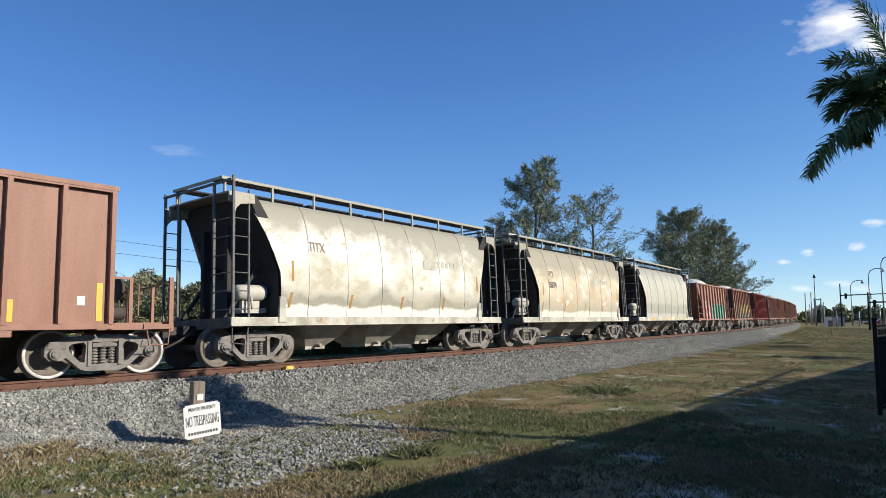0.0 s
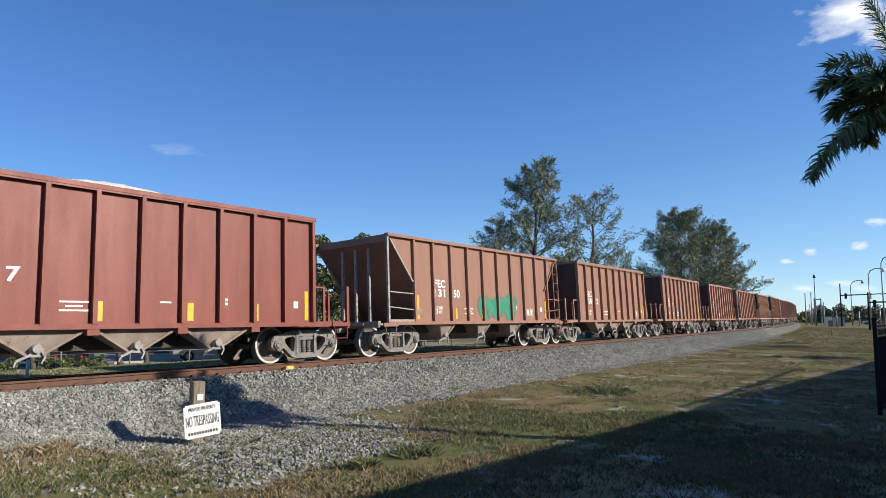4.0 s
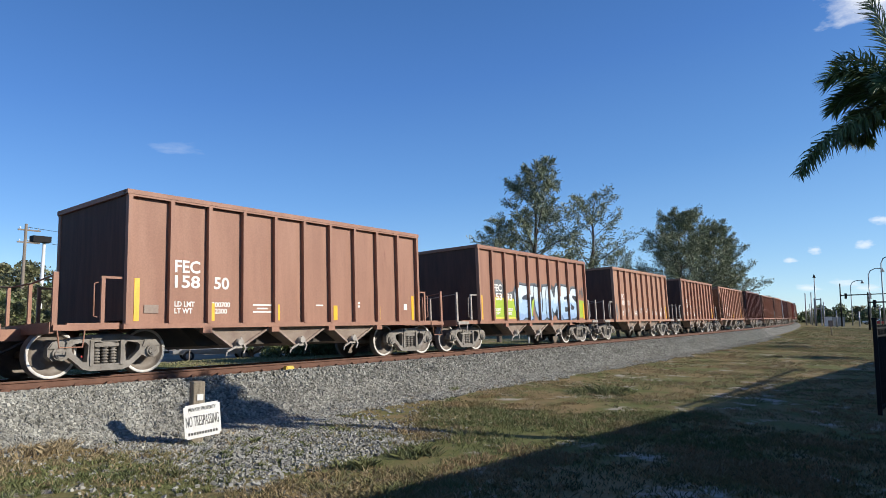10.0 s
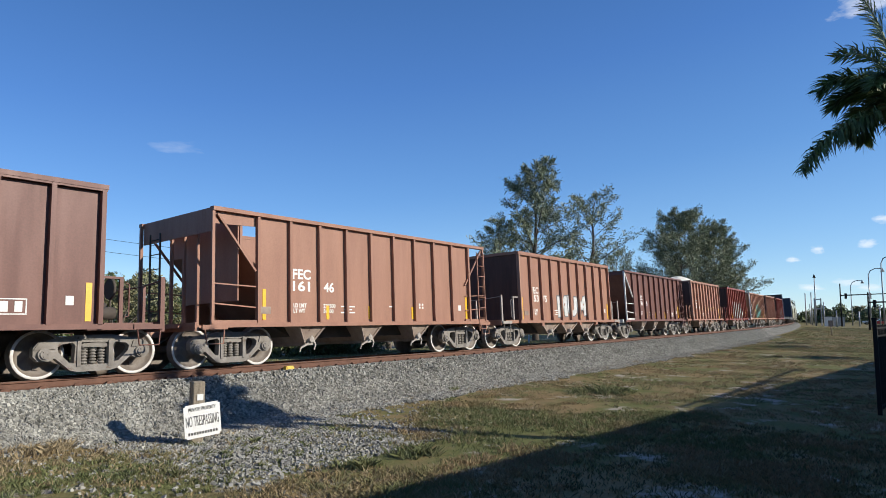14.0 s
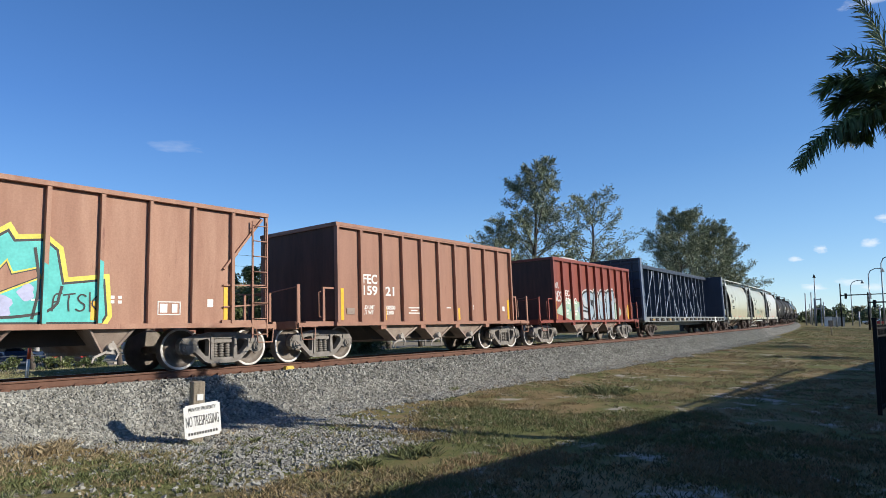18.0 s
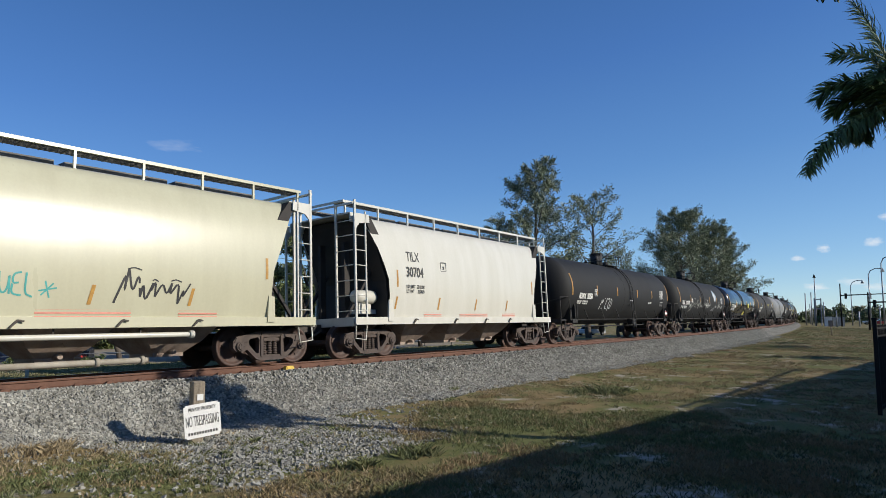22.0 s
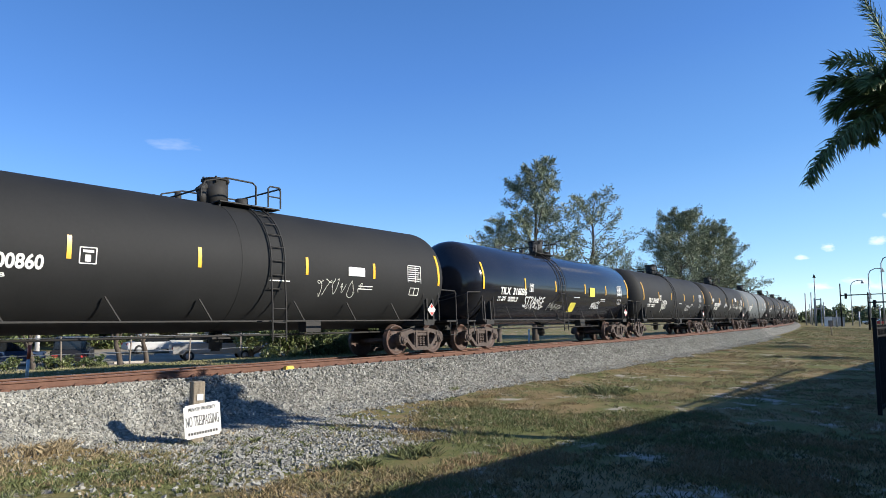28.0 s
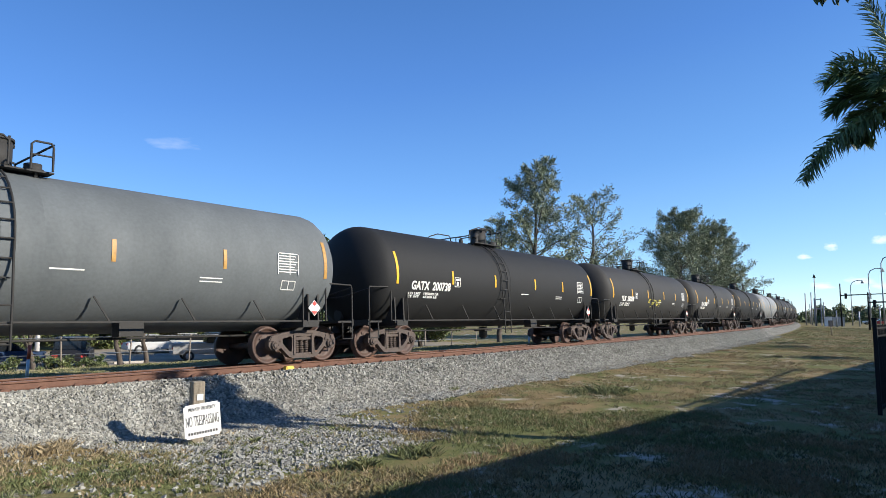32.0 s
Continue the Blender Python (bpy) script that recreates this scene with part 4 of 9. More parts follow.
def tank_shell(bm):
    n, rows = 40, []
    prof = [(0.02, -TLEN)] + [(TR * math.sin(a), -TLEN + 0.80 * (1 - math.cos(a))) for a in np.linspace(0.12, math.pi / 2, 9)]
    prof += [(TR, x) for x in (-4, -1.3, 1.3, 4)] + [(r, -u) for r, u in prof[::-1]]
    fs = bm_lathe(bm, prof, "x", (0, 0, TZ), n=n)


def tank_band(bm):
    bm_lathe(bm, [(TR + 0.006, -0.35), (TR + 0.006, 0.35)], "x", (0, 0, TZ), n=40)
    for x in (-0.35, 0.35):
        bm_lathe(bm, [(TR - 0.01, x), (TR + 0.006, x)], "x", (0, 0, TZ), n=40)


def tank_stub(bm):
    """Draft sill, bolster saddle and end walkway at the +x end."""
    bm_box(bm, (7.1, 0, 0.86), (2.2, 0.40, 0.26))
    bm_box(bm, (6.55, 0, 0.95), (0.5, 2.9, 0.14))
    for sy in (-1, 1):
        bm_prism(bm, [(sy * 0.5, 0.95), (sy * 1.42, 0.95), (sy * 1.40, 1.75), (sy * 1.05, 1.10)], "x", 6.45, 6.50)
        bm_prism(bm, [(sy * 0.5, 0.95), (sy * 1.42, 0.95), (sy * 1.40, 1.75), (sy * 1.05, 1.10)], "x", 6.80, 6.85)
        bm_bar(bm, (6.48, sy * 1.41, 1.70), (6.48, sy * 1.43, 0.95), 0.05)
    bm_box(bm, (7.75, 0, 1.0), (0.55, 2.9, 0.05))
    bm_box(bm, (8.0, 0, 0.98), (0.06, 2.9, 0.16))


def tank_end_rail(bm):
    bm_pipe(bm, [(7.05, 0, 1.02), (7.05, 0, 1.95), (7.10, 0, 2.0), (7.95, 0, 1.98), (7.98, 0, 1.9), (7.98, 0, 1.0)], 0.022)


def tank_step(bm):
    bm_pipe(bm, [(7.98, 0, 1.0), (7.98, 0, 0.55), (7.62, 0, 0.55), (7.62, 0, 1.0)], 0.022)


def tank_grab(bm):
    bm_pipe(bm, [(6.30, 0, 1.02), (6.30, 0, 1.95), (6.36, 0, 2.0), (6.42, 0, 1.9)], 0.02)


def tank_cross_rail(bm):
    bm_pipe(bm, [(7.98, -1.45, 1.92), (7.98, -0.4, 1.75), (7.98, 0.4, 1.75), (7.98, 1.45, 1.92)], 0.018)


def tank_side_rail(bm):
    bm_box(bm, (0, -1.40, 1.03), (13.9, 0.035, 0.035))
    for x in (-5.0, -3.0, -1.0, 1.6, 3.4, 5.2):
        bm_bar(bm, (x, -1.40, 1.03), (x - 0.30, -1.36, 1.52), 0.028)


def tank_ladder(bm):
    pts = []
    for a in np.linspace(-8, 62, 8):
        pts.append((-(TR + 0.06) * math.cos(radians(a)), TZ + (TR + 0.06) * math.sin(radians(a))))
    pts = [(-1.66, 0.55), (-1.66, 1.4)] + pts
    for x in (-0.20, 0.20):
        bm_pipe(bm, [(x, y, z) for y, z in pts], 0.022)
    bm_box(bm, (0, -1.45, 1.02), (0.9, 0.3, 0.03))


def tank_rung(bm):
    bm_rod(bm, (-0.20, 0, 0), (0.20, 0, 0), 0.016, n=6)


def tank_manway(bm):
    z = TZ + TR
    bm_rod(bm, (-0.55, 0, z - 0.05), (-0.55, 0, z + 0.60), 0.31, n=20)
    bm_rod(bm, (-0.55, 0, z + 0.60), (-0.55, 0, z + 0.65), 0.34, n=20)
    for k in range(6):
        a = k * 1.047
        bm_rod(bm, (-0.55 + 0.33 * math.cos(a), 0.33 * math.sin(a), z + 0.52), (-0.55 + 0.33 * math.cos(a), 0.33 * math.sin(a), z + 0.68), 0.025, n=6)


def tank_valve(bm):
    z = TZ + TR
    bm_rod(bm, (-1.05, -0.2, z - 0.05), (-1.05, -0.2, z + 0.32), 0.11, n=12)
    bm_rod(bm, (-1.15, -0.2, z + 0.24), (-0.95, -0.2, z + 0.42), 0.09, n=10)


def tank_vent(bm):
    bm_rod(bm, (0.05, -0.25, TZ + TR - 0.05), (0.05, -0.25, TZ + TR + 0.20), 0.16, n=14)


def tank_nozzle(bm):
    bm_rod(bm, (0, 0.25, TZ + TR - 0.05), (0, 0.25, TZ + TR + 0.24), 0.08, n=10)


def tank_platform(bm):
    z = TZ + TR - 0.06
    for sy in (-1, 1):
        bm_box(bm, (-0.10, sy * 0.66, z), (1.75, 0.34, 0.03))
        bm_bar(bm, (-0.9, sy * 0.72, z), (-0.9, sy * 0.6, z - 0.25), 0.05)
        bm_bar(bm, (0.5, sy * 0.72, z), (0.5, sy * 0.6, z - 0.25), 0.05)
    for sy in (-1, 1):
        y = sy * 0.95
        bm_pipe(bm, [(-1.55, y, z + 0.18), (-1.45, y, z + 0.38), (-0.9, y, z + 0.54), (-0.15, y, z + 0.54), (-0.05, y, z + 0.46), (-0.05, y, z)], 0.022)
        bm_pipe(bm, [(-1.55, y, z), (-1.55, y, z + 0.18)], 0.022)
        bm_pipe(bm, [(0.32, y, z), (0.32, y, z + 0.48), (0.38, y, z + 0.54), (0.66, y, z + 0.54), (0.70, y, z + 0.46), (0.70, y, z)], 0.022)
        bm_pipe(bm, [(0.32, y, z + 0.28), (0.70, y, z + 0.28)], 0.018)
    bm_pipe(bm, [(0.70, -0.95, z + 0.52), (0.70, 0.95, z + 0.52)], 0.022)
    bm_pipe(bm, [(-1.55, -0.95, z + 0.18), (-1.55, 0.95, z + 0.18)], 0.022)


def tank_outlet(bm):
    bm_rod(bm, (0, 0, 0.82), (0, 0, 0.42), 0.16, n=12)
    bm_rod(bm, (0, 0, 0.46), (0, 0, 0.36), 0.11, n=12)
    bm_box(bm, (0, 0, 0.70), (0.5, 0.5, 0.1))
    bm_rod(bm, (-6.3, -0.5, 0.72), (6.3, -0.5, 0.72), 0.025, n=6)
    bm_box(bm, (2.2, -0.9, 0.9), (0.5, 0.3, 0.3))


def tank_hand_brake(bm):
    bm_rod(bm, (-7.92, 0.7, 1.9), (-7.86, 0.7, 1.9), 0.26, n=18)
    bm_box(bm, (-7.8, 0.7, 1.75), (0.12, 0.25, 0.35))
    bm_rod(bm, (-7.85, 0.7, 1.9), (-7.85, 0.7, 1.0), 0.03)
    bm_rod(bm, (-7.6, 0.2, 1.25), (-7.1, 0.2, 1.25), 0.16, n=14)


def arc_strip(a0, a1, w=0.075):
    def build(bm):
        rows = []
        for r in (TR + 0.004, TR + 0.010):
            rows.append([(x, -r * math.cos(radians(a)), TZ + r * math.sin(radians(a))) for x in (-w / 2, w / 2) for a in (np.linspace(a0, a1, 7) if x < 0 else np.linspace(a1, a0, 7))])
        fs = bm_grid(bm, rows, True)
        r = TR + 0.010
        fs += bm_grid(bm, [[(x, -r * math.cos(radians(a)), TZ + r * math.sin(radians(a))) for a in np.linspace(a0, a1, 7)] for x in (-w / 2, w / 2)])
        bmesh.ops.recalc_face_normals(bm, faces=bm.faces[:])
    return build


def hang(a, out=0.008):
    """Place and tilt on the tank's near side at an angle above its middle."""
    return -(TR + out) * math.cos(radians(a)), TZ + (TR + out) * math.sin(radians(a)), -a


def diamond(bm):
    bm_prism(bm, [(-0.2, 0), (0, -0.2), (0.2, 0), (0, 0.2)], "y", -0.006, 0.006)
    bm_prism(bm, [(-0.07, 0.11), (0, 0.04), (0.07, 0.11), (0, 0.18)], "y", -0.012, -0.006, mi=1)
    bm_prism(bm, [(-0.10, -0.08), (0.10, -0.08), (0, -0.18)], "y", -0.012, -0.006, mi=1)


def tank_car(s, paint, label, mark="", size=0.36, caps="", square=True, placard=True, strips="reflector", mark_at=-6.15, mark_w=1.9, reach=16.5, lad=-0.85, strip_at=-6.85, box_at=None):
    car = thing("tank_car", label, "tank car", "freight train")
    shared("tank_shell", "tank", tank_shell, paint, car)
    shared("tank_band", "band", tank_band, paint, car)
    for sx in (-1, 1):
        turn = pose(0, 0, 0, 0, 0, 0 if sx > 0 else 180)
        shared("tank_stub", "stub_sill", tank_stub, "tank_dusty", car, at=turn)
        for y in (-1.45, 1.45):
            shared("tank_end_rail", "handrail", tank_end_rail, "tank_dusty", car, at=turn @ pose(0, y, 0))
            shared("tank_step", "step", tank_step, "tank_dusty", car, at=turn @ pose(0, y, 0))
            shared("tank_grab", "grab_iron", tank_grab, "tank_dusty", car, at=turn @ pose(0, y, 0))
        shared("tank_cross_rail", "cross_rail", tank_cross_rail, "tank_dusty", car, at=turn)
        truck(car, sx * 6.60, "truck_dark", "wheel_rust", "wheel_rust")
        shared("tank_side_rail", "side_rail", tank_side_rail, "tank_dusty" if paint != "tank_grey" else paint, car, at=turn)
    trim = "tank_dusty" if paint != "tank_grey" else paint
    steps = shared("tank_ladder", "ladder", tank_ladder, trim, car, at=pose(lad, 0, 0))
    for z in (0.65, 0.98, 1.31):
        shared("tank_rung", "rung", tank_rung, trim, steps, at=pose(0, -1.66, z))
    for a in (-22, -10, 2, 14, 26, 38, 50):
        shared("tank_rung", "rung", tank_rung, trim, steps, at=pose(0, *hang(a, 0.06)[:2]))
    shared("tank_manway", "manway", tank_manway, "tank_dusty", car, at=pose(0.5, 0, 0))
    shared("tank_valve", "valve", tank_valve, "tank_dusty", car, at=pose(0.5, 0, 0))
    shared("tank_vent", "vent", tank_vent, "tank_dusty", car, at=pose(0.5, 0, 0))
    for x in (-0.9, 0.85):
        shared("tank_nozzle", "nozzle", tank_nozzle, "tank_dusty", car, at=pose(x, 0, 0))
    shared("tank_platform", "platform", tank_platform, "tank_dusty", car, at=pose(lad + (0.3 if lad < 0 else -0.1), 0, 0))
    shared("tank_outlet", "outlet", tank_outlet, "tank_dusty", car)
    shared("tank_hand_brake", "hand_brake", tank_hand_brake, "tank_dusty", car)
    draft_gear(car, reach / 2)
    for x in (strip_at, 6.95):
        shared(("arc", "long"), "reflector", arc_strip(-11, 25, 0.10), strips, car, at=pose(x, 0, 0))
    for x in (-4.06, -1.42, 1.56, 4.0):
        shared(("arc", "short"), "reflector", arc_strip(-8, 8, 0.085), strips, car, at=pose(x, 0, 0))
    if mark:
        y, z, a = hang(-16)
        text(mark, size, "white", car, (mark_at, y, z, a - 3), bold=size * 0.03, width=mark_w)
        y, z, a = hang(-22, 0.012)
        text(caps or "LD LMT  197800 LB\nLT WT    65200 LB", 0.105, "white", car, (mark_at - 0.1, y, z, a - 3), bold=0.003, width=mark_w * 0.75)
        if square:
            y, z, a = hang(-5, 0.004)
            shared("class_box", "stencil", bars([(0, 0.15, 0.30, 0.02), (0, -0.15, 0.30, 0.02), (-0.15, 0, 0.02, 0.3), (0.15, 0, 0.02, 0.3), (0, 0.08, 0.2, 0.05), (0, -0.05, 0.1, 0.13)]), "white", car, at=pose(box_at if box_at is not None else mark_at + mark_w + 0.38, y, z, a))
    y, z, a = hang(0, 0.004)
    shared("data_panel", "stencil", bars([(-0.02 * (k % 3), 0.26 - 0.065 * k, 0.56 - 0.05 * (k % 3), 0.022) for k in range(8)] + [(-0.3, 0, 0.02, 0.5), (0.3, 0, 0.02, 0.5), (0.05, 0, 0.02, 0.5)]), "white", car, at=pose(5.75, y, z, a))
    y, z, a = hang(-19, 0.004)
    shared("test_box", "stencil", bars([(0, 0.11, 0.4, 0.02), (0, -0.11, 0.4, 0.02), (-0.2, 0, 0.02, 0.22), (0.2, 0, 0.02, 0.22), (0, 0, 0.02, 0.22)]), "white", car, at=pose(5.8, y, z, a))
    y, z, a = hang(-16, 0.004)
    for dz in (0.0, 0.08):
        shared("tank_note", "stencil", bars([(0, 0, 0.55, 0.024)]), "white", car, at=pose(3.7, y, z, a) @ pose(0, 0, -dz))
    shared("tank_note2", "stencil", bars([(0, 0, 0.6, 0.028)]), "white", car, at=pose(0.75, *hang(-15, 0.004)[:2], hang(-15)[2]))
    if placard:
        shared("diamond", "placard", diamond, ["white", "placard"], car, at=pose(6.62, -1.50, 1.35))
    CARS.append((car, s))
    return car


# ---- ground ----
GZ = -0.95


def ground_height(x, y):
    """Height of the land: flat by the camera, up to the track bed, and a little lower lawn beyond."""
    s = min(max(x - 11.0, -110), 480)
    yc = float(np.interp(x, _x, _y))
    d = yc - y                                   # towards the camera
    z = float(np.interp(d, (-24, -20, -14.5, -11, -6, -3.2, 1.7, 2.5, 4.2, 6), (-1.95, -1.92, -1.3, -0.74, -0.64, -0.70, -0.95, -0.965, -0.96, -0.95)))
    far = max(0.0, min(1.0, (x - 60) / 100))
    z = z * (1 - far) + far * max(z, -0.65)
    return z + 0.025 * noise.noise((x * 0.35, y * 0.35, 1.0)) + 0.012 * noise.noise((x * 1.7, y * 1.7, 4.0))


def build_ground():
    xs = np.concatenate([[-3000, -900, -300, -120, -60, -30], np.arange(-16, 60, 0.6), np.arange(60, 130, 2.5), np.arange(130, 400, 15), [450, 700, 1200, 3000]])
    ys = np.concatenate([[-3000, -900, -300, -100, -50], np.arange(-24, 2, 2.0), np.arange(2, 34, 0.5), np.arange(34, 80, 3), [90, 120, 180, 300, 900, 3000]])
    bm = bmesh.new()
    rows = [[(float(x), float(y), ground_height(float(x), float(y))) for y in ys] for x in xs]
    fs = bm_grid(bm, rows)
    bmesh.ops.recalc_face_normals(bm, faces=fs)
    me = bpy.data.meshes.new("ground")
    bm.to_mesh(me)
    bm.free()
    me.materials.append(M["ground"])
    return tagged(new("ground", me), "dry patchy grass and sandy earth beside the railway", "ground", kind="structure")


def ground_material():
    m = mat("dry_grass_and_sand", (0.145, 0.150, 0.055), (0.245, 0.182, 0.090), 0.95, scale=0.55, fine=24, bump=0.9, flecks=0.45, stain=(0.39, 0.355, 0.29), stain_at=0.56, mix_lo=0.43, mix_hi=0.57, spec=0.1)
    return m


M["ground"] = ground_material()
build_ground()


def sweep(sec, s0, s1, ds, off, material, name, flat=True):
    """A section (off, up) swept along the track."""
    bm = bmesh.new()
    rows = []
    for s in np.arange(s0, s1 + 0.001, ds):
        rows.append([on_track(float(s), off + o, u)[:3] for o, u in sec])
    fs = bm_grid(bm, rows, True, smooth=False)
    bmesh.ops.recalc_face_normals(bm, faces=fs)
    me = bpy.data.meshes.new(name)
    bm.to_mesh(me)
    bm.free()
    for one in material:
        me.materials.append(M[one])
    return me, len(sec)


RAIL_SEC = [(-0.036, 0.0), (0.036, 0.0), (0.036, -0.035), (0.010, -0.05), (0.010, -0.14), (0.075, -0.16), (0.075, -0.175), (-0.075, -0.175), (-0.075, -0.16), (-0.010, -0.14), (-0.010, -0.05), (-0.036, -0.035)]
for side in (-0.755, 0.755):
    me, k = sweep(RAIL_SEC, -80, 460, 2.0, side, ("rail", "rail_top"), "rail")
    for f in me.polygons:
        f.material_index = 1 if f.index % k == 0 else 0
    tagged(new("rail", me), "rust-brown steel rail with a polished head", "rail", "rails", "structure")

BED_SEC = [(-3.0, -1.42), (-2.58, -1.07), (-1.50, -0.215), (1.85, -0.215), (3.6, -0.80), (3.6, -1.3), (-3.0, -1.6)]
me, k = sweep(BED_SEC, -100, 460, 2.0, 0.0, ("ballast",), "ballast_bed")
tagged(new("ballast_bed", me), "bed of grey crushed granite under the track", "ballast", kind="structure")

# sleepers, each an object on one mesh
bm = bmesh.new()
bm_box(bm, (0, 0, -0.275), (0.25, 2.6, 0.205))
bm_box(bm, (0, -1.21, -0.255), (0.22, 0.16, 0.20))
tie_me = bpy.data.meshes.new("sleeper")
bm.to_mesh(tie_me)
bm.free()
tie_me.materials.append(M["tie"])
clip_bm = bmesh.new()
for side in (-0.755, 0.755):
    for o in (-0.12, 0.12):
        bm_box(clip_bm, (0, side + o, -0.155), (0.14, 0.09, 0.05))
        bm_rod(clip_bm, (-0.05, side + o * 0.8, -0.13), (0.05, side + o * 0.8, -0.13), 0.018, n=6)
clip_me = bpy.data.meshes.new("rail_clip")
clip_bm.to_mesh(clip_me)
clip_bm.free()
clip_me.materials.append(M["rail"])
track_bed = tagged(new("sleepers"), "pale concrete sleepers bedded in the ballast", "sleepers", kind="structure")
for i in range(150):
    s = -12 + i * 0.61
    ob = new("sleeper", tie_me)
    ob.parent, ob.matrix_basis = track_bed, track_pose(s + random.uniform(-0.02, 0.02))
    cl = new("rail_clip", clip_me)
    cl.parent = ob


def stones(name, count, place, lo, hi, material, label, seed):
    """Loose stones as one mesh of small chipped blocks."""
    rng = np.random.default_rng(seed)
    base = np.array([(-1, -1, -1), (1, -1, -1), (1, 1, -1), (-1, 1, -1), (-1, -1, 1), (1, -1, 1), (1, 1, 1), (-1, 1, 1)], float) * 0.5
    quads = np.array([(0, 3, 2, 1), (4, 5, 6, 7), (0, 1, 5, 4), (1, 2, 6, 5), (2, 3, 7, 6), (3, 0, 4, 7)])
    verts, faces = np.zeros((count, 8, 3)), np.zeros((count, 6, 4), int)
    for i in range(count):
        p = place(rng)
        size = rng.uniform(lo, hi) * rng.uniform(0.7, 1.3, 3)
        e = Euler(rng.uniform(0, 6.28, 3)).to_matrix()
        pts = (base + rng.uniform(-0.22, 0.22, (8, 3))) * size
        verts[i] = pts @ np.array(e).T + p
        faces[i] = quads + 8 * i
    me = bpy.data.meshes.new(name)
    me.from_pydata(verts.reshape(-1, 3), [], faces.reshape(-1, 4).tolist())
    me.materials.append(M[material])
    return tagged(new(name, me), label, "stones", kind="stuff")


def on_bed(rng):
    s = -9 + 75 * rng.random() ** 1.8
    o = -1.16 - (2.35 + 0.5 * noise.noise((s * 0.5, 2.0, 0.0)) + 0.3 * noise.noise((s * 1.9, 5.0, 0.0))) * rng.random() ** 0.85
    up = float(np.interp(o, (-3.0, -2.58, -1.5), (-1.38, -1.06, -0.205))) if o < -1.5 else -0.20
    if s < -4.5 and o < -2.65:
        o = -1.3 - 1.3 * rng.random()
        up = float(np.interp(o, (-2.58, -1.5, -1.49), (-1.06, -0.205, -0.20)))
    x, y, z, _ = on_track(s, o, 0)
    if z + up < GZ - 0.005:
        up = ground_height(x, y) - z
    return np.array((x, y, z + up + 0.01 + 0.02 * rng.random()))


stones("ballast_stones", 72000, on_bed, 0.026, 0.052, "stone", "loose grey granite ballast stones on the shoulder", 3)

# ---- the train, in running order ----
L1 = [(-0.6, 1.2, 0.55)]
flat_hopper(-9.47, "brown", "brown steel hopper car with white-rimmed wheels")
TITX = [("TITX", 0.36, -3.4, 2.78, 0.55, -6), ("35074", 0.36, -3.42, 2.33, 0.70, -2)]
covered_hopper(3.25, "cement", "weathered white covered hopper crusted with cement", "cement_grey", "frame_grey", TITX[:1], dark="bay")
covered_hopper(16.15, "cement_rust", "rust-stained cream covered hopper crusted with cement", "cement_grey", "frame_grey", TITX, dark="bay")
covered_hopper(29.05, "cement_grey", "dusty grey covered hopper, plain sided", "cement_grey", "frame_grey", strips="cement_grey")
slope_hopper(41.7, "brown", "brown slope-ended hopper with a green graffiti piece", "FEC", ("160", "37"), ("200300", "62700"), post="brown", load=[(0.2, 1.4, 0.95)], seed=1, strips=((-3.95, 0.72), (-1.5, 0.5)))
flat_hopper(54.03, "brown", "brown hopper car with a large yellow graffiti piece", "FEC", ("151", "11"), ("", ""), load=[(-0.6, 1.6, 0.80), (2, 1, 0.3)], seed=2, mark_dx=0.02, mark_dz=0.20, strips=((-4.22, 0.85),), stencils=False)
flat_hopper(66.4, "red", "deep red steel hopper car", "FEC", ("159", "17"), ("", ""), load=[(0, 3, 0.72)], seed=3)
slope_hopper(79.0, "brown", "brown slope-ended hopper with green letters sprayed on", "FEC", ("131", "50"), ("", ""), seed=4)
flat_hopper(90.9, "brown", "brown steel hopper car with white-rimmed wheels", "FEC", ("158", "22"), ("", ""), seed=4)
flat_hopper(103.23, "brown", "brown steel hopper car with turquoise tags", "FEC", ("157", "27"), ("201200", "61800"), seed=5)
flat_hopper(115.43, "brown", "brown steel hopper car with white-rimmed wheels", "FEC", ("153", "03"), ("201000", "62000"), seed=6)
slope_hopper(127.66, "brown", "brown slope-ended hopper with pale end posts", "FEC", ("131", "62"), ("", ""), post="steel", seed=7)
flat_hopper(140.0, "tan", "tan hopper car with old yellow overpaint", "FEC", ("154", "87"), ("200500", "62500"), seed=8)
flat_hopper(152.4, "brown_pale", "faded brown hopper car with dark tags", "FEC", ("152", "60"), ("", ""), white_posts=True, seed=9)
slope_hopper(164.6, "brown", "brown slope-ended hopper with pale end posts", "FEC", ("160", "08"), ("", ""), post="white", seed=10)
flat_hopper(176.8, "brown", "clean brown steel hopper car", "FEC", ("158", "50"), ("200700", "62300"), seed=11)
flat_hopper(189.05, "brown", "brown hopper car with a blue and white graffiti piece", "FEC", ("153", "93"), ("200200", "62800"), white_posts=True, seed=12, strips=((-4.22, 0.85), (4.25, 0.72)), stencils=False)
flat_hopper(201.4, "brown_pale", "faded brown hopper car with thin white tags", "FEC", ("18", "013"), ("", ""), white_posts=True, seed=13)
flat_hopper(213.65, "brown", "brown hopper car with pale hand rails", "FEC", ("154", "64"), ("200600", "62400"), white_posts=True, seed=14)
slope_hopper(225.96, "brown_pale", "faded brown slope-ended hopper", "FEC", ("13", "202"), ("20600", "57000"), post="brown_pale", seed=15, ribs=12, mark_dx=-0.14, strips=((-4.02, 0.72), (-1.55, 0.36), (0.42, 0.36), (4.30, 0.72)))
flat_hopper(238.27, "brown_dark", "dark red-brown hopper car with white scrawl", "FEC", ("161", "03"), ("", ""), seed=16)
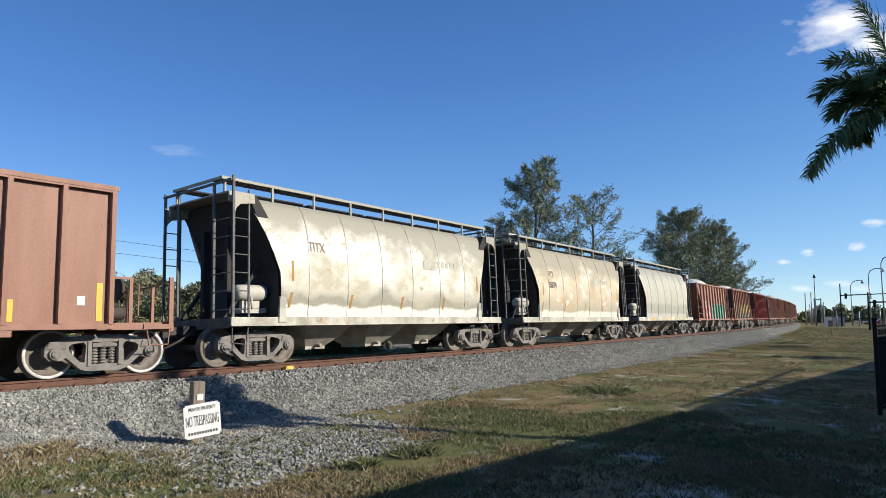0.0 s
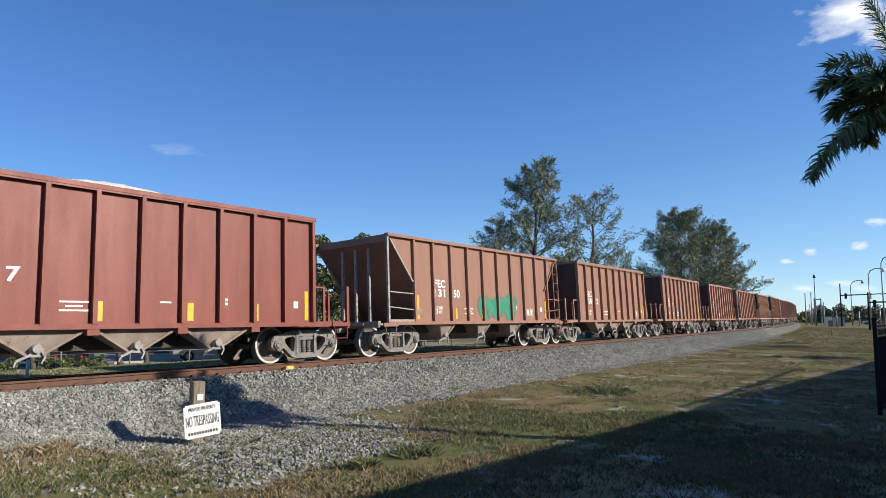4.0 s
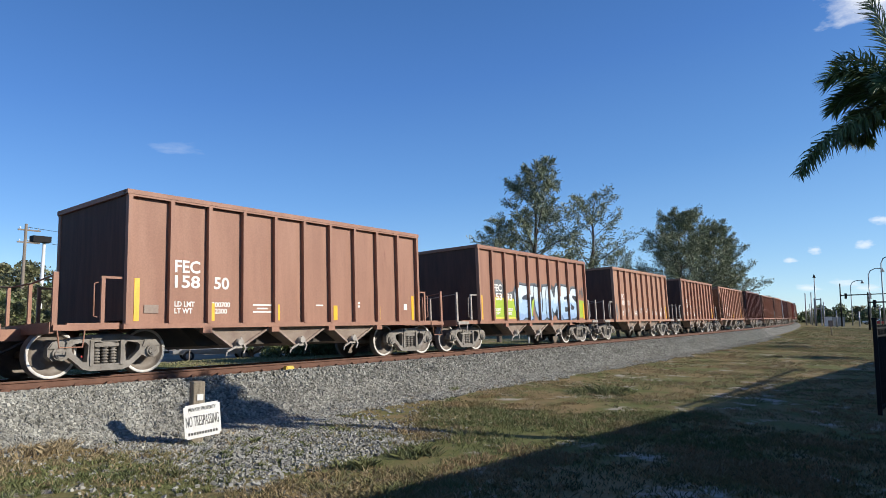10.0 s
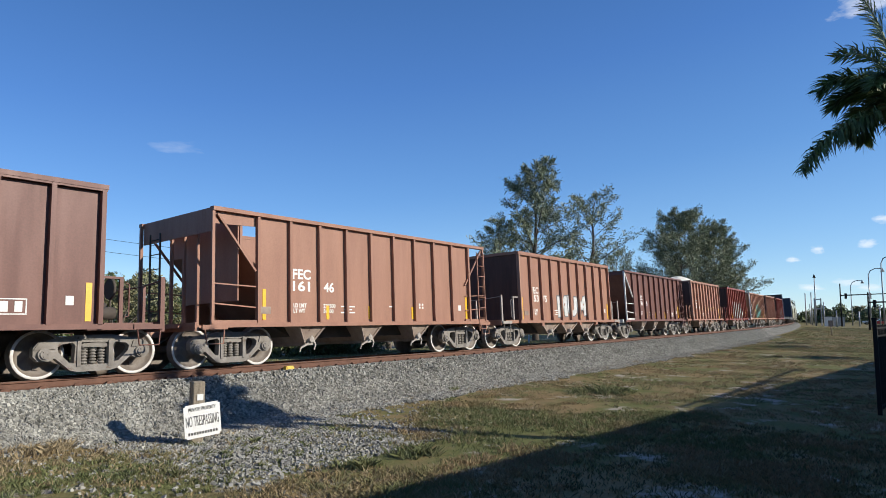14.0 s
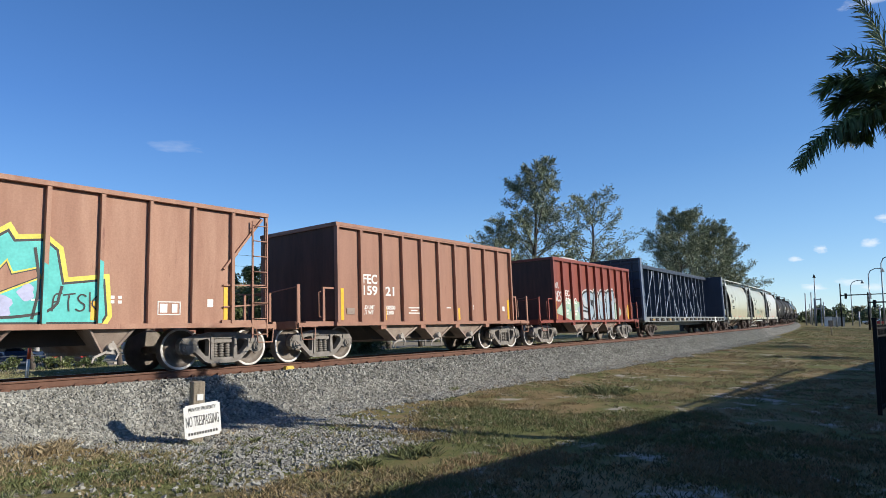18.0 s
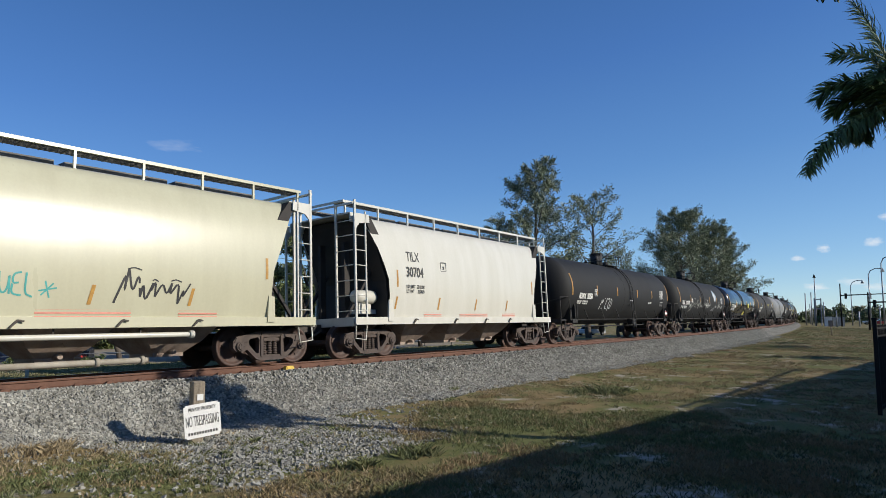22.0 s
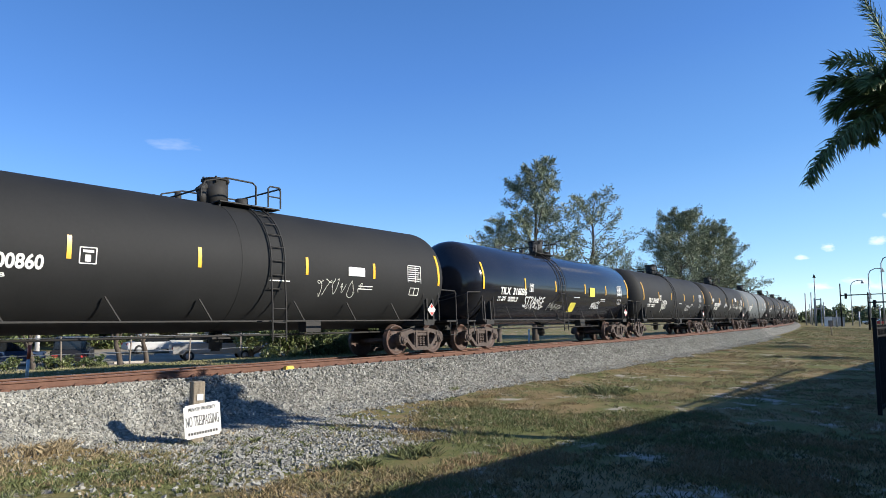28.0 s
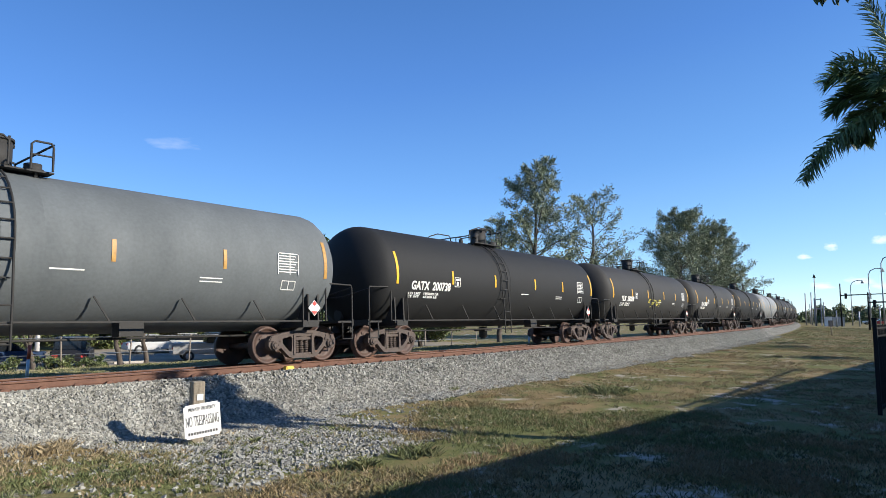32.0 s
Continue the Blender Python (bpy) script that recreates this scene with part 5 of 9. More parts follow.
slope_hopper(250.4, "brown", "brown slope-ended hopper with a caged end", "FEC", ("161", "46"), ("229500", "56500"), post="brown", seed=17, cage=True)
flat_hopper(262.7, "brown", "brown hopper car with white block tags", "FEC", ("153", "75"), ("", ""), white_posts=True, seed=18)
slope_hopper(274.8, "brown_dark", "dark brown slope-ended hopper with a white corner", "FEC", ("130", "15"), ("", ""), post="white", seed=19)
flat_hopper(287.0, "brown", "brown hopper car with yellow chalk tags", "FEC", ("155", "31"), ("", ""), load=[(-1.5, 2.4, 0.85)], seed=20)
flat_hopper(299.45, "red", "dark red hopper car with a silver graffiti piece", "FEC", ("152", "04"), ("202500", "60500"), seed=21, mark_dx=-0.14, mark_dz=0.20, strips=((-4.22, 0.85), (-2.78, 0.38), (2.75, 0.38), (4.25, 0.72)), stencils=False)
slope_hopper(311.95, "brown_pale", "tan slope-ended hopper with a turquoise graffiti piece", "FEC", ("134", "42"), ("", ""), post="white", seed=22)
flat_hopper(324.0, "brown", "brown steel hopper car with white lettering", "FEC", ("159", "21"), ("200500", "62500"), seed=23)
flat_hopper(336.4, "red", "red hopper car with a grey-blue graffiti piece", "FEC", ("152", "82"), ("202000", "61000"), load=[(-0.3, 1.2, 0.74)], seed=24, mark_dz=-0.03, strips=((-4.22, 0.85), (4.25, 0.72)), stencils=False)
beam_car(353.7, "empty centre-beam flat car, dark blue bulkheads")
covered_hopper(371.2, "cream", "clean cream covered hopper with black lettering", "cream", "ivory", [("TILX", 0.42, -3.48, 2.80, 0.62, -6), ("31419", 0.42, -3.52, 2.33, 0.80, -2), ("LD LMT  230100\nLT WT     55900", 0.15, -3.55, 1.98, 0.85, 2)], metal="truck_dark", wheel="wheel_rust", rim="wheel_rust", reach=12.75)
covered_hopper(384.0, "cream", "cream covered hopper with small green tag", "cream", "ivory", [("TILX", 0.42, -3.48, 2.80, 0.62, -6), ("31171", 0.42, -3.52, 2.33, 0.80, -2), ("LD LMT  229800\nLT WT     56200", 0.15, -3.55, 1.98, 0.85, 2)], metal="truck_dark", wheel="wheel_rust", rim="wheel_rust", reach=12.75)
covered_hopper(396.7, "ivory", "ivory white covered hopper with black lettering", "ivory", "ivory", [("TILX", 0.42, -3.48, 2.80, 0.62, -6), ("30704", 0.42, -3.52, 2.33, 0.80, -2), ("LD LMT  230100\nLT WT     55900", 0.15, -3.55, 1.98, 0.85, 2)], metal="truck_dark", wheel="wheel_rust", rim="wheel_rust", reach=12.75)
tank_car(411.4, "tank", "matt black tank car with a white tag", "ADMX  30356", strips="reflector_worn", mark_w=1.54, lad=0.5)
tank_car(428.1, "tank", "matt black tank car with chalk scrawls", "TILX  197849", strips="reflector_worn", mark_at=-6.3, lad=-0.8, box_at=-3.70)
tank_car(444.55, "tank_gloss", "gloss black tank car with yellow labels", "CTCX  730896", mark_at=-6.3, mark_w=2.17, lad=-0.80, strip_at=-7.12)
tank_car(461.0, "tank_dusty", "dusty black tank car", "TILX  191158", mark_at=-5.84, mark_w=1.74)
tank_car(477.5, "tank_grey", "dusty grey tank car", "", strips="reflector_worn")
tank_car(494.0, "tank", "matt black tank car with white lettering", "GATX  200860", mark_at=-6.36, lad=0.62, box_at=-3.72)
tank_car(510.6, "tank_gloss", "gloss black tank car with white tags", "TILX  316036", mark_at=-5.9, mark_w=1.97, strip_at=-7.05)
tank_car(527.0, "tank", "matt black tank car with white tags", "TILX  316162", mark_at=-5.95, mark_w=1.82)
tank_car(543.4, "tank", "matt black tank car with chalk tags", "GATX  200728", mark_at=-5.93, lad=-1.0)
tank_car(560.0, "tank_pale", "pale grey tank car with white lettering", "CTCX  303227", strips="reflector_worn", mark_at=-6.05, mark_w=1.73, lad=-0.35)
tank_car(576.6, "tank", "matt black tank car with white lettering", "GATX  200738", mark_at=-6.18, mark_w=2.0)
tank_car(593.2, "tank_dusty", "dusty black tank car with a yellow scrawl", "TILX  280059", mark_at=-5.7)
tank_car(609.7, "tank_dusty", "dusty black tank car", "TILX  280063", mark_at=-5.7)
for k, paint in enumerate(("tank", "tank_grey", "tank", "tank_dusty", "tank", "tank", "tank", "tank")):
    tank_car(626.2 + 16.5 * k, paint, {"tank_gloss": "gloss black tank car", "tank_grey": "dusty grey tank car", "tank": "matt black tank car", "tank_dusty": "dusty black tank car"}[paint], "")


# ---- materials of the surroundings ----
M["leaf"] = mat("broad_green_leaves", (0.08, 0.108, 0.034), (0.12, 0.14, 0.048), 0.5, scale=0.8, fine=4, bump=0, island=0.5)
M["leaf_dry"] = mat("olive_and_brown_leaves", (0.125, 0.135, 0.058), (0.165, 0.155, 0.078), 0.6, scale=0.3, fine=4, bump=0, island=0.5)
M["needle"] = mat("grey_green_needle_sprays", (0.15, 0.18, 0.10), (0.21, 0.23, 0.14), 0.6, scale=0.5, fine=4, bump=0, island=0.45)
M["frond"] = mat("palm_leaflets", (0.075, 0.125, 0.035), (0.11, 0.15, 0.05), 0.5, scale=2, fine=8, bump=0, island=0.35)
M["frond_stem"] = mat("palm_leaf_stem", (0.13, 0.16, 0.05), (0.10, 0.11, 0.04), 0.5, bump=0.05)
M["bark"] = mat("grey_brown_bark", (0.11, 0.09, 0.07), (0.07, 0.055, 0.045), 0.9, scale=5, stretch=(3, 3, 0.5), bump=0.5)
M["palm_bark"] = mat("ringed_grey_palm_bark", (0.27, 0.25, 0.22), (0.2, 0.18, 0.155), 0.85, scale=3, stretch=(0.5, 0.5, 6), bump=0.3)
M["blade"] = mat("sparse_grass_blades", (0.145, 0.165, 0.06), (0.27, 0.195, 0.10), 0.7, scale=0.5, fine=3, bump=0, island=0.28, mix_lo=0.43, mix_hi=0.57)
# greener lawn by the house, with some of the eave's shade put into the colour
M["garden"] = mat("green_shade_dark_lawn_blades", (0.075, 0.09, 0.036), (0.12, 0.12, 0.055), 0.7, scale=0.6, fine=3, bump=0, island=0.4)
M["weed"] = mat("green_weed_leaves", (0.10, 0.125, 0.045), (0.16, 0.16, 0.07), 0.7, scale=3, bump=0, island=0.4)
M["straw"] = mat("straw_dry_grass", (0.33, 0.265, 0.155), (0.25, 0.19, 0.105), 0.8, scale=3, bump=0, island=0.35)
M["lawn"] = mat("mown_lawn_blades", (0.19, 0.195, 0.085), (0.25, 0.235, 0.12), 0.8, scale=0.4, bump=0, island=0.3)
M["old_wood"] = mat("weathered_grey_timber", (0.29, 0.245, 0.18), (0.19, 0.16, 0.12), 0.9, scale=4, stretch=(4, 4, 0.4), fine=40, bump=0.5)
M["sign_white"] = mat("sun_bleached_sign_paint", (0.78, 0.78, 0.75), (0.72, 0.72, 0.69), 0.5, scale=4, bump=0.02)
M["black_metal"] = mat("black_powder_coated_metal", (0.012, 0.012, 0.013), (0.018, 0.018, 0.018), 0.75, scale=5, bump=0.03, spec=0.2)
M["asphalt"] = mat("worn_grey_asphalt", (0.33, 0.285, 0.215), (0.26, 0.225, 0.17), 0.9, scale=0.4, fine=30, bump=0.3, spec=0.08)
M["stucco"] = mat("brown_stucco", (0.24, 0.20, 0.16), (0.20, 0.165, 0.13), 0.9, scale=1, fine=50, bump=0.3)
M["shingle"] = mat("brown_roof_shingles", (0.15, 0.11, 0.085), (0.11, 0.08, 0.065), 0.9, scale=2, bump=0.4)
M["white_wall"] = mat("white_painted_block_wall", (0.72, 0.71, 0.68), (0.62, 0.61, 0.58), 0.8, scale=1, bump=0.1)
M["yellow_sign"] = mat("pale_yellow_sign_board", (0.75, 0.62, 0.24), (0.7, 0.58, 0.22), 0.5, bump=0)
M["glass_dark"] = mat("dark_car_glass", (0.012, 0.014, 0.016), (0.015, 0.017, 0.02), 0.08, scale=1, bump=0, coat=0.3)
M["tyre"] = mat("black_tyre_rubber", (0.016, 0.016, 0.016), (0.022, 0.022, 0.022), 0.85, bump=0.1)
M["car_black"] = mat("black_car_paint", (0.012, 0.012, 0.014), (0.015, 0.015, 0.017), 0.4, bump=0, coat=0.1, spec=0.3)
M["car_silver"] = mat("silver_car_paint", (0.50, 0.50, 0.49), (0.45, 0.45, 0.44), 0.4, bump=0, coat=0.15)
M["car_grey"] = mat("grey_truck_paint", (0.27, 0.27, 0.265), (0.23, 0.23, 0.225), 0.4, bump=0, coat=0.15)
M["car_blue"] = mat("dark_blue_car_paint", (0.03, 0.055, 0.11), (0.025, 0.045, 0.09), 0.3, bump=0, coat=0.5)
M["pole_wood"] = mat("grey_utility_pole_timber", (0.24, 0.20, 0.16), (0.17, 0.14, 0.11), 0.9, scale=3, stretch=(4, 4, 0.3), bump=0.3)
M["galv"] = mat("dull_galvanised_steel", (0.33, 0.34, 0.35), (0.26, 0.27, 0.28), 0.5, metal=0.5, scale=4, bump=0.03)
M["orange"] = mat("orange_red_marker_band", (0.62, 0.09, 0.03), (0.55, 0.08, 0.03), 0.5, bump=0)
M["yellow_box"] = mat("yellow_painted_box", (0.75, 0.55, 0.10), (0.65, 0.46, 0.08), 0.5, bump=0.05)


def solid(name, bm, material, label, category, group="", kind="", at=None):
    """A top-level thing that is one mesh."""
    me = bpy.data.meshes.new(name)
    bm.to_mesh(me)
    bm.free()
    for one in material if isinstance(material, (list, tuple)) else [material]:
        me.materials.append(M[one])
    ob = new(name, me)
    if at is not None:
        ob.matrix_basis = at
    return tagged(ob, label, category, group, kind)


def raw_mesh(name, verts, faces, material):
    me = bpy.data.meshes.new(name)
    me.from_pydata(np.asarray(verts).reshape(-1, 3), [], np.asarray(faces).tolist())
    me.materials.append(M[material])
    return me


# ---- the near side: post and sign, fence, house, small things ----
sign = thing("trespass_sign", "white enamel warning sign nailed to a weathered timber post", "sign", at=pose(6.34, 10.10, -0.98, 0, 0, -16))
bm = bmesh.new()
bm_box(bm, (0, 0, 0.53), (0.20, 0.22, 1.06))
bmesh.ops.bevel(bm, geom=bm.edges[:], offset=0.015, segments=1, affect="EDGES")
part("post", bm, "old_wood", sign)
bm = bmesh.new()
bm_box(bm, (0, 0, 0), (0.60, 0.012, 0.56))
bmesh.ops.bevel(bm, geom=[e for e in bm.edges if abs((e.verts[0].co - e.verts[1].co).y) > 0.005], offset=0.03, segments=2, affect="EDGES")
board = part("board", bm, "sign_white", sign, "white sign board with black lettering", pose(0.07, -0.125, 0.42, 0, -6, 0))
bm = bmesh.new()
bm_box(bm, (0, 0, 0), (0.10, 0.008, 0.10))
part("small_plate", bm, "sign_white", sign, "", pose(0.02, -0.118, 0.80))
text("PRIVATE PROPERTY", 0.085, "letter_dark", board, (-0.22, -0.009, 0.17), bold=0.0, width=0.45)
text("NO TRESPASSING", 0.25, "letter_dark", board, (-0.27, -0.009, -0.08), bold=-0.0025, width=0.54)
bm = bmesh.new()
for k in range(11):
    bm_box(bm, (-0.23 + k * 0.045, -0.009, -0.20), (0.028, 0.006, 0.045))
part("small_print", bm, "letter_dark", board)

fence = thing("metal_fence", "black powder-coated metal picket fence on the grass", "fence", at=pose(17.45, 1.12, -0.97, 0, 0, -3.5))


def fence_post(bm):
    bm_box(bm, (0, 0, 1.06), (0.085, 0.085, 2.12))
    bm_box(bm, (0, 0, 2.14), (0.11, 0.11, 0.04))


def picket(bm):
    bm_box(bm, (0, 0, 1.05), (0.028, 0.028, 1.9))


for k in range(5):
    shared("fence_post", "post", fence_post, "black_metal", fence, at=pose(k * 2.4, 0, 0))
for z in (0.2, 1.75, 1.93):
    bm = bmesh.new()
    bm_box(bm, (4.8, 0, z), (9.6, 0.035, 0.04))
    part("rail", bm, "black_metal", fence)
for k in range(80):
    shared("picket", "picket", picket, "black_metal", fence, at=pose(0.12 + k * 0.12, 0, 0))

# the house behind the camera, whose eave shades the foreground
house = thing("long_house", "long low brown stucco house with a shingled roof", "house", at=pose(0, -2.5, GZ, 0, 0, -5.2))
bm = bmesh.new()
bm_box(bm, (18, -5.9, 2.05), (54, 10.0, 4.1))
part("wall", bm, "stucco", house)
bm = bmesh.new()
bm_prism(bm, [(0.0, 4.18), (0.0, 4.35), (-6.0, 6.2), (-11.9, 4.35), (-11.9, 4.18), (-6.0, 6.02)], "x", -10.0, 46.0)
part("roof", bm, "shingle", house)
for k in range(8):
    bm = bmesh.new()
    bm_box(bm, (-5 + k * 6.2, -0.88, 1.7), (1.6, 0.06, 1.3))
    win = part("window", bm, "glass_dark", house)
    bm = bmesh.new()
    bm_box(bm, (-5 + k * 6.2, -0.84, 1.0), (1.8, 0.12, 0.08))
    part("sill", bm, "white_wall", win)
# added pipe, out of view, to throw a thin shade line on the lawn
bm = bmesh.new()
bm_rod(bm, (21.92, -1.43, 5.2), (34.77, -0.28, 5.22), 0.05)
bm_rod(bm, (21.92, -1.43, 4.6), (21.92, -1.43, 5.25), 0.06)
bm_rod(bm, (33.9, -0.36, 4.3), (33.9, -0.36, 5.22), 0.045)
part("roof_pipe", bm, "galv", house)

bm = bmesh.new()
bm_box(bm, (0, 0, 0), (0.26, 0.16, 0.11))
bmesh.ops.bevel(bm, geom=bm.edges[:], offset=0.025, segments=2, affect="EDGES")
solid("rail_marker", bm, "yellow_box", "small yellow box fixed beside the rail", "marker", at=track_pose(-0.35) @ pose(0, -1.0, -0.13))
bm = bmesh.new()
bm_box(bm, (0, 0, 0), (0.30, 0.16, 0.01), (4, 8, 20))
solid("paper_litter", bm, "sign_white", "scrap of white paper on the grass", "litter", at=pose(18.5, 7.1, -0.90))

# ---- the palm by the camera ----
FRONDS = []


def frond_mesh(length, bend, seed, leaf=0.40, tufts=8, low=0.2, high=2.9, hang_most=0.95):
    """A feather leaf along +x that droops by bend degrees towards its tip; its leaflets stand out all round and hang at their ends."""
    rng = random.Random(seed)
    bm = bmesh.new()
    n, p, a = 54, Vector((0, 0, 0)), 0.0
    pts = []
    for k in range(n + 1):
        pts.append((p.copy(), a))
        a = -radians(bend) * (k / n) ** 1.8
        p = p + Vector((math.cos(a), 0, math.sin(a))) * length / n
    for k in range(0, n, 3):
        bm_rod(bm, pts[k][0], pts[min(n, k + 3)][0], 0.030 * (1 - k / n) + 0.006, 0.030 * (1 - (k + 3) / n) + 0.006, n=6, mi=1, caps=False)
    for k in range(9, n + 1):
        q, a = pts[k]
        u = k / n
        ll = leaf * (0.55 + 0.45 * math.sin(math.pi * min(1, 0.2 + 0.7 * u))) * (1.0 if u < 0.9 else 0.8)
        tx = Vector((math.cos(a), 0, math.sin(a)))
        nz = Vector((-math.sin(a), 0, math.cos(a)))
        for tuft in range(tufts):
            turn = rng.choice((-1, 1)) * rng.uniform(low, high)
            out = Vector((0, math.sin(turn), 0)) + nz * math.cos(turn)
            d = (tx * rng.uniform(0.45, 1.0) + out * rng.uniform(0.6, 1.0)).normalized()
            one = ll * rng.uniform(0.7, 1.15)
            m1 = q + d * one * 0.55
            d2 = (d * 0.8 + Vector((0, 0, -1)) * rng.uniform(0.2, hang_most)).normalized()
            m2 = m1 + d2 * one * 0.55
            w = tx.cross(d).normalized().cross(d).normalized() * 0.013
            v = [bm.verts.new(c) for c in (q - w, q + w, m1 + w, m1 - w, m2)]
            bm.faces.new(v[:4])
            bm.faces.new((v[3], v[2], v[4]))
    return bm


FROND_MESH = {}
FROND_KINDS = {"a": (2.0, 46, 1, 0.36, 7, 0.8, 3.0, 2.2), "b": (1.45, 108, 2, 0.38, 6, 0.5, 2.9, 2.0), "c": (1.9, 20, 3, 0.54, 4, 1.2, 2.0, 0.5), "d": (1.10, 110, 4, 0.36, 6), "e": (1.7, 80, 5, 0.34, 4), "f": (1.7, 70, 6, 0.5)}


def palm(base, top, label, leaves, keyed=False):
    tree = thing("palm_tree", label, "palm tree", "palms", at=pose(*base))
    h = top - base[2]
    bm = bmesh.new()
    bm_lathe(bm, [(0.24 if k == 0 else 0.17 - 0.05 * k / 14 + (0.012 if k % 2 else 0), h * k / 14) for k in range(15)], "z", (0, 0, 0), n=12)
    part("trunk", bm, "palm_bark", tree)
    bm = bmesh.new()
    bm_lathe(bm, [(0.10, h - 0.9), (0.15, h - 0.6), (0.13, h - 0.2), (0.05, h + 0.1), (0.0, h + 0.25)], "z", (0, 0, 0), n=12)
    part("crownshaft", bm, "frond_stem", tree)
    for az, el, kind in leaves:
        if kind not in FROND_MESH:
            fr = part("frond", frond_mesh(*FROND_KINDS[kind]), ["frond", "frond_stem"], tree)
            FROND_MESH[kind] = fr.data
        else:
            fr = part("frond", FROND_MESH[kind], "frond", tree)
        fr.matrix_basis = pose(0, 0, h, 0, -el, az)
        if keyed:
            FRONDS.append((fr, h, az, el))


palm((12.5, 0.26, -0.97), 4.66, "tall palm with arching drooping feather fronds", [
    (124, -20, "a"), (118, 47, "b"), (94, 84, "c"), (60, 72, "e"), (70, 8, "d"), (95, 36, "d"), (40, 10, "d"), (10, 25, "d"), (330, 5, "d"), (300, 30, "d"), (265, 12, "d"), (230, 30, "d"), (190, 10, "d"), (160, 45, "d"), (60, 62, "d"), (200, 65, "d"), (320, 66, "d")], keyed=True)
# added palms, out of view, set where their shade falls in bands on the lawn
for x, y, t in ((57.0, -3.2, 4.8), (42.0, -1.6, 2.3), (64.0, -2.6, 5.2)):
    palm((x, y, -0.95), t, "slender unseen palm, added to shade the lawn by the street", [(az, el, k) for az, el, k in ((10, 20, "f"), (55, 0, "f"), (100, 30, "f"), (150, 10, "f"), (200, 25, "f"), (250, 5, "f"), (300, 30, "f"), (335, 10, "f"), (75, 60, "c"), (230, 60, "c"))])

# a slim tree by the camera, its bough with a few large leaves swinging at the end
slim = thing("slim_tree", "slim young tree with one long bough and dark leaves", "tree", at=pose(5.18, -0.36, -0.95))
bm = bmesh.new()
bm_pipe(bm, [Vector((0.03 * math.sin(k), 0.02 * math.sin(1.7 * k), 0.42 * k - 0.1)) for k in range(11)], 0.028, n=8)
part("trunk", bm, "bark", slim)
bm = bmesh.new()
WAND = [Vector((0, 0, 0)), Vector((-0.10, 0.22, 0.10)), Vector((-0.22, 0.46, 0.19)), Vector((-0.34, 0.70, 0.25)), Vector((-0.44, 0.88, 0.25))]
bm_pipe(bm, WAND, 0.006, n=6)
wand = part("bough", bm, "bark", slim)
bm = bmesh.new()
rows = []
for k in range(9):
    u = k / 8
    w = 0.036 * math.sin(math.pi * u ** 0.8) ** 0.8 + 0.001
    rows.append([(0.13 * u, -w, -0.008 - 0.04 * u * u), (0.13 * u, 0, -0.02 * u - 0.04 * u * u), (0.13 * u, w, -0.008 - 0.04 * u * u)])
bm_grid(bm, rows)
big_leaf = part("leaf", bm, "leaf", wand)
big_leaf.matrix_basis = pose(*WAND[4], 0, 20, 118)
for at, ry, rz in ((0.97, 62, 150), (0.94, 70, 60), (0.86, 45, 165), (0.84, 80, 95), (0.78, 35, 85), (0.70, 58, 130), (0.60, 50, 170)):
    leaf_copy = part("leaf", big_leaf.data, "leaf", wand)
    leaf_copy.matrix_basis = pose(*WAND[3].lerp(WAND[4], (at - 0.6) / 0.4), 0, ry, rz)

# ---- trees, hedge and what lies beyond the track ----


def leaf_cloud(rng, centres, radii, count, size, droop=0.0, slim=1.0, squash=0.8):
    """Leaves as small bent quads scattered through clumps."""
    c = rng.integers(0, len(centres), count)
    u = rng.normal(size=(count, 3))
    u /= np.linalg.norm(u, axis=1)[:, None]
    r = rng.random(count) ** 0.45
    p = np.asarray(centres)[c] + u * (np.asarray(radii)[c] * r)[:, None] * np.array((1, 1, squash))
    a = rng.normal(size=(count, 3)) + np.array((0, 0, -droop))
    a /= np.linalg.norm(a, axis=1)[:, None]
    b = np.cross(a, rng.normal(size=(count, 3)))
    b /= np.linalg.norm(b, axis=1)[:, None]
    ln = (size * rng.uniform(0.6, 1.4, count))[:, None]
    a, b = a * ln, b * ln * 0.36 * slim
    verts = np.stack([p - a * 0.5, p + b * 0.5, p + a * 0.5, p - b * 0.5], 1)
    faces = np.arange(count * 4).reshape(count, 4)
    return verts, faces


def limbs(bm, root, h, r, tips, rng):
    """A tapered trunk with limbs to the clump centres."""
    n = 7
    pts = [Vector((root[0] + 0.05 * h * math.sin(k * 1.3), root[1] + 0.04 * h * math.sin(k * 0.9), root[2] + h * k / n)) for k in range(n + 1)]
    pts[0] = Vector(root)
    for k in range(n):
        bm_rod(bm, pts[k], pts[k + 1], r * (1 - 0.8 * k / n), r * (1 - 0.8 * (k + 1) / n), n=8, caps=False)
    for t in tips:
        t = Vector(t)
        k = min(n - 1, max(1, int((t.z - root[2]) / h * n * rng.uniform(0.55, 0.8))))
        a = pts[k]
        mid = (a + t) / 2 + Vector((0, 0, 0.06 * (t - a).length))
        bm_rod(bm, a, mid, r * 0.32, r * 0.2, n=6, caps=False)
        bm_rod(bm, mid, t, r * 0.2, r * 0.06, n=5, caps=False)


